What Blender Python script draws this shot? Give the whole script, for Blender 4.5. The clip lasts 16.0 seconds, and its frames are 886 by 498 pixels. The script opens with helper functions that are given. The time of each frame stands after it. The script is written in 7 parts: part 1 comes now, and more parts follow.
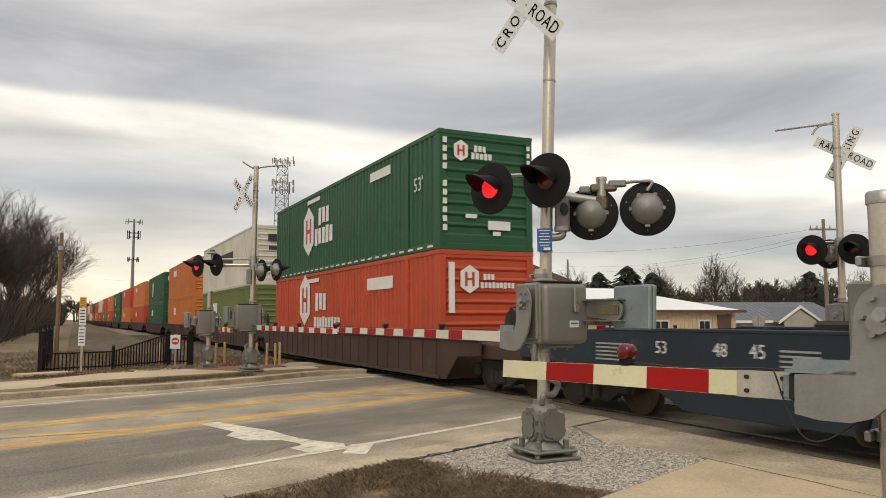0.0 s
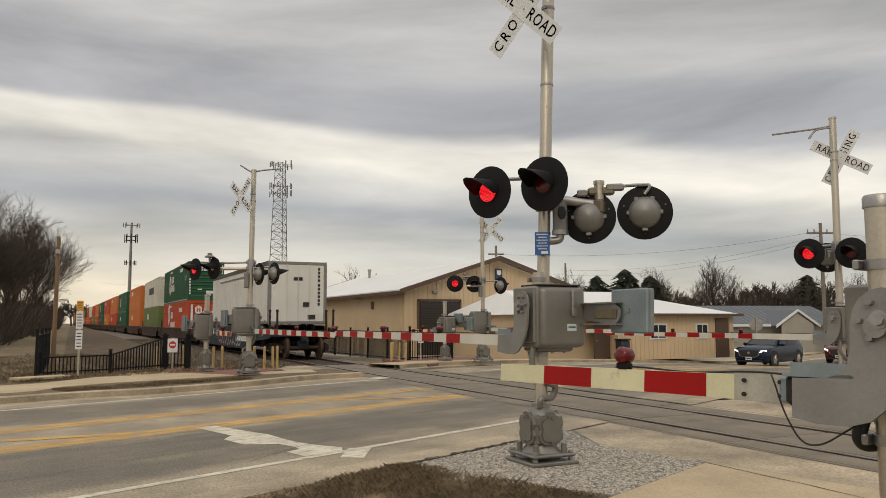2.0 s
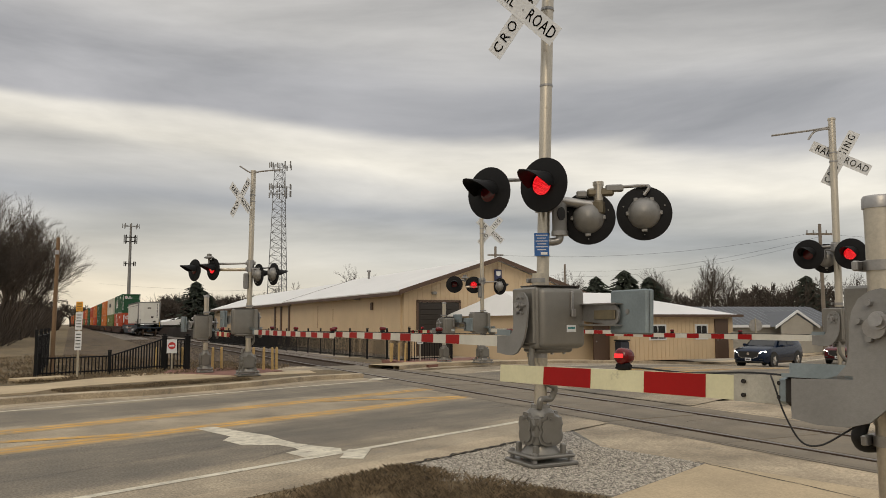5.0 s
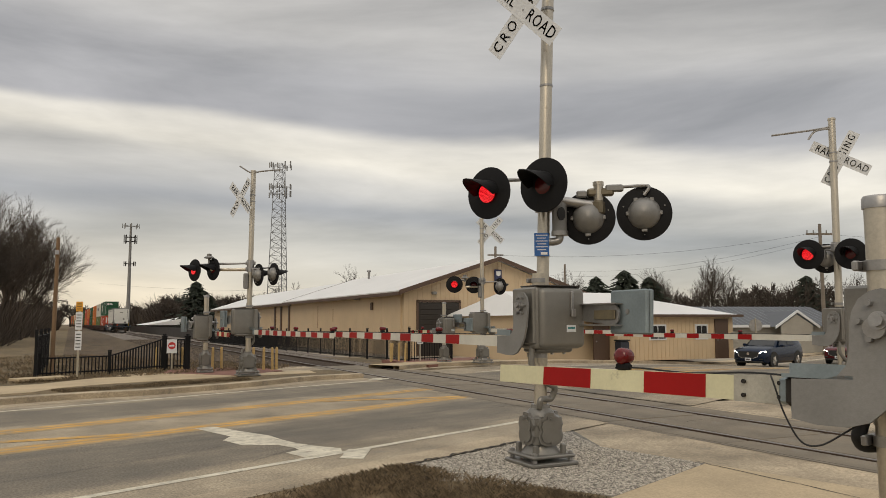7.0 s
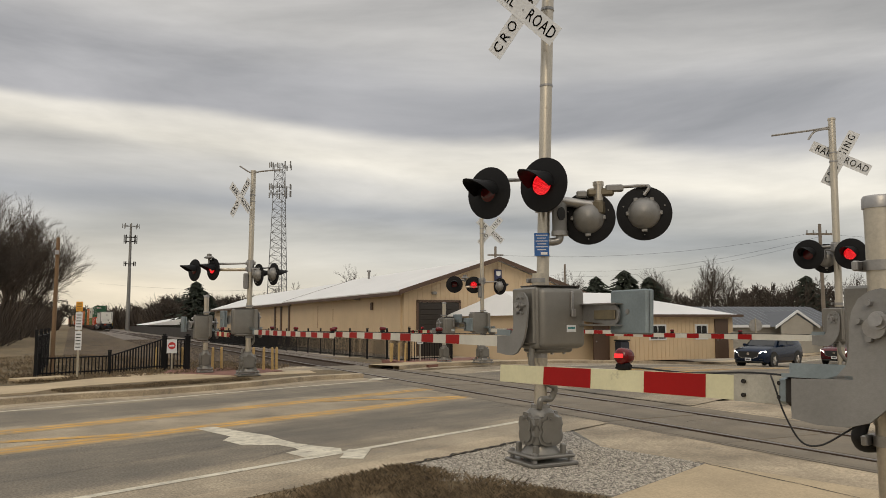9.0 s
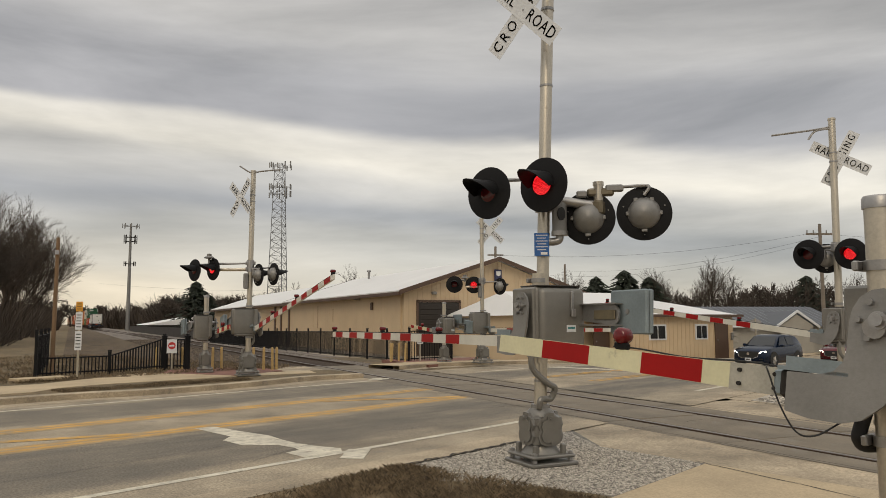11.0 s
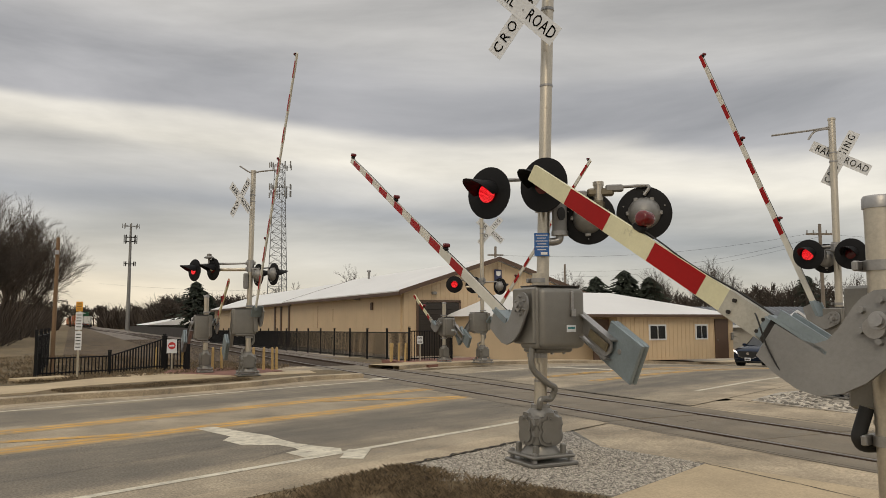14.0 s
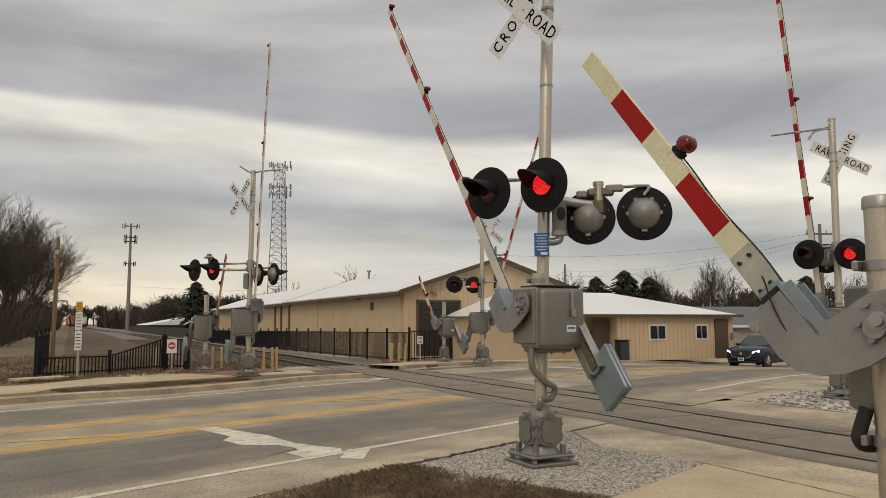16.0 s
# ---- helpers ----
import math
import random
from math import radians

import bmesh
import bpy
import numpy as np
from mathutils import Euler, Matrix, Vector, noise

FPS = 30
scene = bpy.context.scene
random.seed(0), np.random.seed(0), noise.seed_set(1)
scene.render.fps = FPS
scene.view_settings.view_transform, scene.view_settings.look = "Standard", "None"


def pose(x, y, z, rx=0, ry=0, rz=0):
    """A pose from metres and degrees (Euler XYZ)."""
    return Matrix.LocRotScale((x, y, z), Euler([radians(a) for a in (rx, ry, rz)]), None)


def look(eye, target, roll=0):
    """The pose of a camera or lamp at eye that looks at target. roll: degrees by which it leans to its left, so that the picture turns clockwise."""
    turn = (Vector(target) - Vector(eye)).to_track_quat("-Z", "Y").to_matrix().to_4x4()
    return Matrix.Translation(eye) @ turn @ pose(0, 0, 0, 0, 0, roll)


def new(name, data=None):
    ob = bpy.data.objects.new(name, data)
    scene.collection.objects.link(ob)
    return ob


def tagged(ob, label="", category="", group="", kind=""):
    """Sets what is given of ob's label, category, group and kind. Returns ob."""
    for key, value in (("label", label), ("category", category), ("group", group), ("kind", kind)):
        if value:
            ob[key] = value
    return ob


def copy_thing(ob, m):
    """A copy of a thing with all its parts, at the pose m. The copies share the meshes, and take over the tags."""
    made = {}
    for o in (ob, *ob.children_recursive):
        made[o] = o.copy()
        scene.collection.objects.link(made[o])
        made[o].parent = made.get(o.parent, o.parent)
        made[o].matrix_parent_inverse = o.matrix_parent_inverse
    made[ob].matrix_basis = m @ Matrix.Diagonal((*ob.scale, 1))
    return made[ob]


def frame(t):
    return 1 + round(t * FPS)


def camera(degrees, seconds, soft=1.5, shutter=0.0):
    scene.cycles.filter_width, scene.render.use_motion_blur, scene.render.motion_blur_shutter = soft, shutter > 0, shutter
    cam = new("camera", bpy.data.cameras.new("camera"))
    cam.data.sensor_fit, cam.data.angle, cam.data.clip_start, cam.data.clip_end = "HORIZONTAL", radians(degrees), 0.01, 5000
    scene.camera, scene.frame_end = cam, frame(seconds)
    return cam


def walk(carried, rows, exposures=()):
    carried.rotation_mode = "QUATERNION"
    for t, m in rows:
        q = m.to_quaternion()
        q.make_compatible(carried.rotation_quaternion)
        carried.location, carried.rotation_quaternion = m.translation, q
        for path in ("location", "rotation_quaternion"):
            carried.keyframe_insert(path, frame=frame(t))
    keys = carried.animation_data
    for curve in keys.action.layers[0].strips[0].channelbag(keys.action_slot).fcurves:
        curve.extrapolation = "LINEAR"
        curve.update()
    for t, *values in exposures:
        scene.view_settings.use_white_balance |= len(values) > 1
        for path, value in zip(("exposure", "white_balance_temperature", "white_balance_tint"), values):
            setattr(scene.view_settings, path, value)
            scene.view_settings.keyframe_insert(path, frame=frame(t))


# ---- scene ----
# camera: stands on the verge, nearly still, settles a little in the first two seconds
EYE = (-8.96, -16.2, 1.55)


def aim(yaw, tilt):
    a, b = radians(yaw), radians(tilt)
    return (EYE[0] + math.sin(a) * math.cos(b), EYE[1] + math.cos(a) * math.cos(b), EYE[2] + math.sin(b))


def view(k):
    return look(EYE, aim(25.579 + 0.232 * k, 5.108 + 0.36 * k), -0.177)


cam = camera(60.0, 16.0, 0.5, 0.08)
walk(cam, [(0.0, view(0.08)), (0.4, view(0.0)), (1.0, view(0.0)), (1.5, view(0.38)), (2.0, view(0.82)), (2.4, view(0.99)), (2.8, view(1.0)), (8.0, view(1.0)), (16.0, view(1.0))],
     [(0.0, 0.4, 7200, 10), (1.0, 0.32, 7200, 10), (1.6, 0.17, 7200, 10), (2.6, 0.05, 7200, 10), (16.0, 0.03, 7200, 10)])

# overcast sky with streaky cloud, low soft sun behind the clouds
SUN_ELEV, SUN_ROT = 24.0, 62.0
world = bpy.data.worlds.new("overcast")
scene.world = world
world.use_nodes = True
wn, wl = world.node_tree.nodes, world.node_tree.links
wn.clear()


def wnode(kind, **props):
    nd = wn.new(kind)
    for k, v in props.items():
        if k == "ins":
            for i, val in v.items():
                nd.inputs[i].default_value = val
    return nd


sky = wn.new("ShaderNodeTexSky")
sky.sky_type = "NISHITA"
sky.sun_disc = False
sky.sun_elevation, sky.sun_rotation = radians(SUN_ELEV), radians(SUN_ROT)
coord = wn.new("ShaderNodeTexCoord")
sep = wn.new("ShaderNodeSeparateXYZ")
wl.new(coord.outputs["Generated"], sep.inputs[0])
stretch = wnode("ShaderNodeMapping", ins={1: (0.3, 1.1, 0.0), 2: (0.03, -0.02, 0.5), 3: (0.85, 0.85, 4.2)})
wl.new(coord.outputs["Generated"], stretch.inputs[0])
streak = wnode("ShaderNodeTexNoise", ins={"Scale": 1.3, "Detail": 6.0, "Roughness": 0.45, "Distortion": 0.2})
wl.new(stretch.outputs[0], streak.inputs["Vector"])
# the cloud deck ends in a long soft edge that sinks towards the south-east, over a brighter low sky
across = wnode("ShaderNodeVectorMath", ins={1: (0.9, -0.435, 0.0)})
across.operation = "DOT_PRODUCT"
wl.new(coord.outputs["Generated"], across.inputs[0])


def wmath(op, p, q):
    nd = wn.new("ShaderNodeMath")
    nd.operation = op
    for i, v in enumerate((p, q)):
        if isinstance(v, (int, float)):
            nd.inputs[i].default_value = v
        else:
            wl.new(v, nd.inputs[i])
    return nd.outputs[0]


level = wmath("ADD", sep.outputs[2], wmath("MULTIPLY", across.outputs["Value"], 0.085))
level = wmath("ADD", level, wmath("MULTIPLY", wmath("SUBTRACT", streak.outputs[0], 0.5), 0.17))
ramp = wn.new("ShaderNodeValToRGB")
ramp.color_ramp.interpolation = "EASE"
deck = [(0.0, (0.62, 0.57, 0.49)), (0.035, (0.53, 0.515, 0.49)), (0.075, (0.47, 0.47, 0.47)), (0.115, (0.34, 0.352, 0.385)), (0.155, (0.52, 0.52, 0.52)), (0.195, (0.74, 0.725, 0.68)), (0.222, (0.68, 0.67, 0.64)), (0.25, (0.35, 0.357, 0.388)), (0.30, (0.33, 0.338, 0.366)), (0.37, (0.45, 0.455, 0.465)), (0.5, (0.42, 0.425, 0.43))]
ramp.color_ramp.elements[0].position, ramp.color_ramp.elements[0].color = deck[0][0], (*deck[0][1], 1)
ramp.color_ramp.elements[1].position, ramp.color_ramp.elements[1].color = deck[-1][0], (*deck[-1][1], 1)
for p, c in deck[1:-1]:
    ramp.color_ramp.elements.new(p).color = (*c, 1)
wl.new(level, ramp.inputs[0])
soft = wnode("ShaderNodeTexNoise", ins={"Scale": 2.6, "Detail": 8.0, "Roughness": 0.56, "Distortion": 0.3})
wl.new(stretch.outputs[0], soft.inputs["Vector"])
tone = wnode("ShaderNodeMapRange", ins={1: 0.3, 2: 0.7, 3: 0.66, 4: 1.25})
wl.new(soft.outputs[0], tone.inputs[0])
cloud = wn.new("ShaderNodeMixRGB")
cloud.blend_type = "MULTIPLY"
cloud.inputs[0].default_value = 1.0
wl.new(ramp.outputs[0], cloud.inputs[1])
wl.new(tone.outputs[0], cloud.inputs[2])
both = wn.new("ShaderNodeMixRGB")
both.blend_type = "ADD"
both.inputs[0].default_value = 0.015
wl.new(cloud.outputs[0], both.inputs[1])
wl.new(sky.outputs[0], both.inputs[2])
bg = wnode("ShaderNodeBackground", ins={1: 1.0})
# an overcast sky is brightest overhead
zen = wnode("ShaderNodeMapRange", ins={1: 0.42, 2: 1.0, 3: 1.0, 4: 2.6})
wl.new(sep.outputs[2], zen.inputs[0])
wl.new(zen.outputs[0], bg.inputs[1])
wl.new(both.outputs[0], bg.inputs[0])
out = wn.new("ShaderNodeOutputWorld")
wl.new(bg.outputs[0], out.inputs[0])

sun = new("sun", bpy.data.lights.new("sun", "SUN"))
sun.data.energy, sun.data.angle, sun.data.color = 0.7, radians(20), (1.0, 0.88, 0.70)
# sky rotation is measured clockwise from +Y
sa, se = radians(-140), radians(38)
sun.matrix_world = look((0, 0, 30), (-math.sin(sa) * math.cos(se) * 10, -math.cos(sa) * math.cos(se) * 10, 30 - math.sin(se) * 10))
sky.sun_elevation, sky.sun_rotation = se, sa


# ---- materials ----
def mat(name, base, rough=0.7, metal=0.0, vary=0.25, scale=3.0, fine=60.0, bump=0.15, tint=None, island=0.0, streaks=0.0, dirt=None, dirt_amount=0.0, spec=0.5):
    m = bpy.data.materials.new(name)
    m.use_nodes = True
    nt = m.node_tree
    N, L = nt.nodes, nt.links
    b = N["Principled BSDF"]
    b.inputs["Roughness"].default_value, b.inputs["Metallic"].default_value = rough, metal
    b.inputs["Specular IOR Level"].default_value = spec
    tc = N.new("ShaderNodeTexCoord")
    geo = N.new("ShaderNodeNewGeometry")
    big, small = N.new("ShaderNodeTexNoise"), N.new("ShaderNodeTexNoise")
    for nd, s, d in ((big, scale, 5.0), (small, fine, 3.0)):
        nd.inputs["Scale"].default_value, nd.inputs["Detail"].default_value = s, d
        nd.inputs["Roughness"].default_value = 0.6
    src = tc.outputs["Object"]
    if streaks:
        mp = N.new("ShaderNodeMapping")
        mp.inputs[3].default_value = (1, 1, streaks)
        L.new(src, mp.inputs[0])
        L.new(mp.outputs[0], big.inputs["Vector"])
    else:
        L.new(src, big.inputs["Vector"])
    L.new(src, small.inputs["Vector"])
    r1 = N.new("ShaderNodeValToRGB")
    c = base
    t = tint or tuple(x * (1 - vary) for x in base)
    lite = tuple(min(1, x * (1 + vary * 0.55)) for x in base)
    r1.color_ramp.elements[0].position, r1.color_ramp.elements[0].color = 0.32, (*t, 1)
    r1.color_ramp.elements[1].position, r1.color_ramp.elements[1].color = 0.68, (*lite, 1)
    L.new(big.outputs[0], r1.inputs[0])
    mix = N.new("ShaderNodeMixRGB")
    mix.blend_type = "MULTIPLY"
    mix.inputs[0].default_value = 0.8
    r2 = N.new("ShaderNodeValToRGB")
    k = 1 - vary * 0.7
    r2.color_ramp.elements[0].position, r2.color_ramp.elements[0].color = 0.3, (k, k, k, 1)
    r2.color_ramp.elements[1].position, r2.color_ramp.elements[1].color = 0.65, (1, 1, 1, 1)
    L.new(small.outputs[0], r2.inputs[0])
    L.new(r1.outputs[0], mix.inputs[1])
    L.new(r2.outputs[0], mix.inputs[2])
    last = mix.outputs[0]
    if island:
        mi = N.new("ShaderNodeMixRGB")
        mi.blend_type = "MULTIPLY"
        mi.inputs[0].default_value = 1.0
        ri = N.new("ShaderNodeValToRGB")
        a = 1 - island
        ri.color_ramp.elements[0].color = (a, a, a, 1)
        ri.color_ramp.elements[1].color = (1 + island * 0.5,) * 3 + (1,)
        L.new(geo.outputs["Random Per Island"], ri.inputs[0])
        L.new(last, mi.inputs[1])
        L.new(ri.outputs[0], mi.inputs[2])
        last = mi.outputs[0]
    if dirt:
        dn = N.new("ShaderNodeTexNoise")
        dn.inputs["Scale"].default_value, dn.inputs["Detail"].default_value, dn.inputs["Roughness"].default_value = scale * 2.3, 8.0, 0.7
        L.new(src, dn.inputs["Vector"])
        rd = N.new("ShaderNodeValToRGB")
        rd.color_ramp.elements[0].position, rd.color_ramp.elements[0].color = 0.62 - dirt_amount * 0.3, (0, 0, 0, 1)
        rd.color_ramp.elements[1].position, rd.color_ramp.elements[1].color = 0.72, (1, 1, 1, 1)
        L.new(dn.outputs[0], rd.inputs[0])
        md = N.new("ShaderNodeMixRGB")
        L.new(rd.outputs[0], md.inputs[0])
        L.new(last, md.inputs[1])
        md.inputs[2].default_value = (*dirt, 1)
        last = md.outputs[0]
    L.new(last, b.inputs["Base Color"])
    rr = N.new("ShaderNodeMapRange")
    rr.inputs[3].default_value, rr.inputs[4].default_value = max(0.03, rough - 0.12), min(1, rough + 0.12)
    L.new(big.outputs[0], rr.inputs[0])
    L.new(rr.outputs[0], b.inputs["Roughness"])
    if bump:
        bp = N.new("ShaderNodeBump")
        bp.inputs["Strength"].default_value = bump
        bp.inputs["Distance"].default_value = 0.6 / fine
        L.new(small.outputs[0], bp.inputs["Height"])
        L.new(bp.outputs[0], b.inputs["Normal"])
    return m


def glow(name, colour, power, base=(0.3, 0.01, 0.01)):
    m = bpy.data.materials.new(name)
    m.use_nodes = True
    b = m.node_tree.nodes["Principled BSDF"]
    b.inputs["Base Color"].default_value = (*base, 1)
    b.inputs["Emission Color"].default_value = (*colour, 1)
    b.inputs["Emission Strength"].default_value = power
    b.inputs["Roughness"].default_value = 0.3
    return m


ASPHALT = mat("asphalt", (0.39, 0.325, 0.235), 0.9, 0, 0.42, 0.8, 70, 1.0, dirt=(0.24, 0.215, 0.18), dirt_amount=0.1)


def lay_streaks(m, dark, amount):
    """Wheel tracks: dark rubbed bands along each lane with ragged, drawn-out edges, and finer streaks over all."""
    N, L = m.node_tree.nodes, m.node_tree.links
    b = N["Principled BSDF"]
    src = b.inputs["Base Color"].links[0].from_socket
    tc = N.new("ShaderNodeTexCoord")
    rot, mp = N.new("ShaderNodeMapping"), N.new("ShaderNodeMapping")
    rot.inputs[2].default_value = (0, 0, radians(-23.7))
    L.new(tc.outputs["Object"], rot.inputs[0])

    def drawn(scale, detail, rough):
        mp_ = N.new("ShaderNodeMapping")
        mp_.inputs[3].default_value = scale
        L.new(rot.outputs[0], mp_.inputs[0])
        n = N.new("ShaderNodeTexNoise")
        n.inputs["Scale"].default_value, n.inputs["Detail"].default_value, n.inputs["Roughness"].default_value = 1.0, detail, rough
        L.new(mp_.outputs[0], n.inputs["Vector"])
        return n.outputs[0]

    def calc(op, p, q):
        nd = N.new("ShaderNodeMath")
        nd.operation = op
        for i, v in enumerate((p, q)):
            if isinstance(v, (int, float)):
                nd.inputs[i].default_value = v
            else:
                L.new(v, nd.inputs[i])
        return nd.outputs[0]

    across_road = N.new("ShaderNodeSeparateXYZ")
    L.new(rot.outputs[0], across_road.inputs[0])
    lane = calc("ADD", across_road.outputs[1], calc("MULTIPLY", calc("SUBTRACT", drawn((0.22, 0.9, 1.0), 8.0, 0.68), 0.5), 2.6))
    pos = calc("DIVIDE", calc("ADD", lane, 6.0), 12.0)
    band = N.new("ShaderNodeValToRGB")
    band.color_ramp.interpolation = "EASE"
    stops = [(0.0, 0.0), (0.15, 0.05), (0.215, 0.75), (0.29, 0.95), (0.36, 0.85), (0.405, 0.1), (0.50, 0.0), (0.59, 0.0), (0.64, 0.75), (0.76, 0.8), (0.82, 0.1), (1.0, 0.0)]
    band.color_ramp.elements[0].position, band.color_ramp.elements[1].position = stops[0][0], stops[-1][0]
    for e_, (p_, v_) in ((band.color_ramp.elements[0], stops[0]), (band.color_ramp.elements[1], stops[-1])):
        e_.color = (v_, v_, v_, 1)
    for p_, v_ in stops[1:-1]:
        band.color_ramp.elements.new(p_).color = (v_, v_, v_, 1)
    L.new(pos, band.inputs[0])
    worn = N.new("ShaderNodeMapRange")
    worn.inputs[1].default_value, worn.inputs[2].default_value = 0.5 - amount * 2.2, 0.5 + amount * 1.3
    worn.inputs[3].default_value, worn.inputs[4].default_value = 0.45, 1.0
    L.new(drawn((0.3, 1.6, 1.0), 10.0, 0.7), worn.inputs[0])
    mx = N.new("ShaderNodeMixRGB")
    L.new(calc("MULTIPLY", band.outputs[0], worn.outputs[0]), mx.inputs[0])
    L.new(src, mx.inputs[1])
    mx.inputs[2].default_value = (*dark, 1)
    # pale and dark specks of the aggregate
    speck = N.new("ShaderNodeTexNoise")
    speck.inputs["Scale"].default_value, speck.inputs["Detail"].default_value = 38.0, 4.0
    L.new(tc.outputs["Object"], speck.inputs["Vector"])
    tone_ = N.new("ShaderNodeMapRange")
    tone_.inputs[1].default_value, tone_.inputs[2].default_value, tone_.inputs[3].default_value, tone_.inputs[4].default_value = 0.32, 0.68, 0.66, 1.3
    L.new(speck.outputs[0], tone_.inputs[0])
    grain = N.new("ShaderNodeMixRGB")
    grain.blend_type = "MULTIPLY"
    grain.inputs[0].default_value = 1.0
    L.new(mx.outputs[0], grain.inputs[1])
    L.new(tone_.outputs[0], grain.inputs[2])
    L.new(grain.outputs[0], b.inputs["Base Color"])


lay_streaks(ASPHALT, (0.11, 0.1, 0.085), 0.1)
def add_grain(m, scale, low, high):
    """Pale and dark specks of stone in a surface."""
    N, L = m.node_tree.nodes, m.node_tree.links
    b = N["Principled BSDF"]
    src = b.inputs["Base Color"].links[0].from_socket
    tc, speck, tone_, grain = N.new("ShaderNodeTexCoord"), N.new("ShaderNodeTexNoise"), N.new("ShaderNodeMapRange"), N.new("ShaderNodeMixRGB")
    speck.inputs["Scale"].default_value, speck.inputs["Detail"].default_value, speck.inputs["Roughness"].default_value = scale, 5.0, 0.65
    L.new(tc.outputs["Object"], speck.inputs["Vector"])
    for i, v in enumerate((0.34, 0.66, low, high)):
        tone_.inputs[i + 1].default_value = v
    L.new(speck.outputs[0], tone_.inputs[0])
    grain.blend_type = "MULTIPLY"
    grain.inputs[0].default_value = 1.0
    L.new(src, grain.inputs[1])
    L.new(tone_.outputs[0], grain.inputs[2])
    L.new(grain.outputs[0], b.inputs["Base Color"])


ASPHALT_DARK = mat("dark_asphalt", (0.085, 0.082, 0.078), 0.85, 0, 0.3, 0.6, 60, 0.5, dirt=(0.16, 0.15, 0.135), dirt_amount=0.15)
CONCRETE = mat("weathered_concrete", (0.46, 0.375, 0.265), 0.9, 0, 0.42, 0.8, 85, 0.6, dirt=(0.2, 0.175, 0.14), dirt_amount=0.12)
PALE_WALK = mat("tan_concrete", (0.49, 0.385, 0.25), 0.9, 0, 0.16, 1.1, 80, 0.25)
WHITE_PAINT = mat("worn_white_paint", (0.66, 0.61, 0.49), 0.8, 0, 0.25, 3.0, 40, 0.3, dirt=(0.22, 0.19, 0.15), dirt_amount=0.42)
GHOST_PAINT = mat("ghost_of_old_yellow_paint", (0.44, 0.31, 0.16), 0.85, 0, 0.2, 1.6, 40, 0.4, dirt=(0.27, 0.24, 0.19), dirt_amount=0.5)
YELLOW_PAINT = mat("worn_yellow_paint", (0.64, 0.36, 0.085), 0.8, 0, 0.3, 1.6, 40, 0.3, dirt=(0.29, 0.24, 0.17), dirt_amount=0.52)
DEAD_GRASS = mat("dormant_grass_soil", (0.19, 0.135, 0.072), 1.0, 0, 0.4, 0.35, 18, 0.8, tint=(0.115, 0.09, 0.05))
BLADES = mat("dry_grass_blades", (0.2, 0.145, 0.085), 0.9, 0, 0.3, 3, 40, 0.0, island=0.75)
STONES = mat("limestone_gravel", (0.46, 0.42, 0.36), 0.9, 0, 0.2, 8, 60, 0.3, island=0.72)
BALLAST = mat("track_ballast", (0.2, 0.17, 0.145), 1.0, 0, 0.35, 1.2, 22, 1.0)
for m_, sc_, lo_, hi_ in ((CONCRETE, 32, 0.68, 1.22), (PALE_WALK, 45, 0.85, 1.12), (DEAD_GRASS, 7, 0.55, 1.35), (BALLAST, 14, 0.4, 1.6)):
    add_grain(m_, sc_, lo_, hi_)
RAIL = mat("rusty_rail", (0.10, 0.065, 0.045), 0.65, 0.5, 0.3, 4, 40, 0.3)
RAIL_TOP = mat("polished_rail_head", (0.21, 0.185, 0.165), 0.42, 0.7, 0.15, 4, 60, 0.05)
TIE = mat("creosote_tie", (0.07, 0.052, 0.04), 0.95, 0, 0.35, 3, 30, 0.5)
RUBBER_PANEL = mat("crossing_panel", (0.205, 0.17, 0.125), 0.85, 0, 0.3, 1.2, 50, 0.4, dirt=(0.2, 0.185, 0.16), dirt_amount=0.2)
BRICK_WALK = mat("red_paver", (0.25, 0.115, 0.085), 0.9, 0, 0.3, 3, 40, 0.3)
GALV = mat("galvanised_pole", (0.60, 0.545, 0.455), 0.36, 0.82, 0.25, 2.2, 50, 0.08, streaks=0.25, dirt=(0.32, 0.27, 0.2), dirt_amount=0.05)
CAST = mat("grey_cast_housing", (0.225, 0.215, 0.195), 0.42, 0.45, 0.14, 2.5, 70, 0.12)
CAST_LIGHT = mat("grey_painted_steel", (0.255, 0.25, 0.24), 0.5, 0.4, 0.16, 2.5, 60, 0.1)
ZINC = mat("blue_grey_zinc_plate", (0.25, 0.30, 0.32), 0.5, 0.5, 0.2, 3, 50, 0.1)
STEEL = mat("dull_steel", (0.38, 0.37, 0.36), 0.4, 0.8, 0.2, 5, 60, 0.1)
BLACK = mat("black_painted_metal", (0.009, 0.009, 0.010), 0.65, 0.0, 0.25, 3, 50, 0.08, spec=0.22)
RUBBER = mat("black_rubber", (0.018, 0.018, 0.018), 0.7, 0, 0.2, 5, 60, 0.1)
SIGN_WHITE = mat("sign_white", (0.66, 0.68, 0.70), 0.5, 0, 0.07, 2, 60, 0.03)
SIGN_BLACK = mat("sign_black", (0.02, 0.02, 0.02), 0.6, 0, 0.1, 3, 60, 0.0)
SIGN_BLUE = mat("sign_blue", (0.02, 0.11, 0.34), 0.5, 0, 0.1, 3, 60, 0.0)
ARM_CREAM = mat("aged_reflective_cream", (0.66, 0.63, 0.42), 0.5, 0, 0.12, 2.5, 50, 0.05, dirt=(0.35, 0.33, 0.22), dirt_amount=0.03)
ARM_WHITE = mat("arm_white", (0.62, 0.60, 0.53), 0.5, 0, 0.12, 2.5, 50, 0.05)
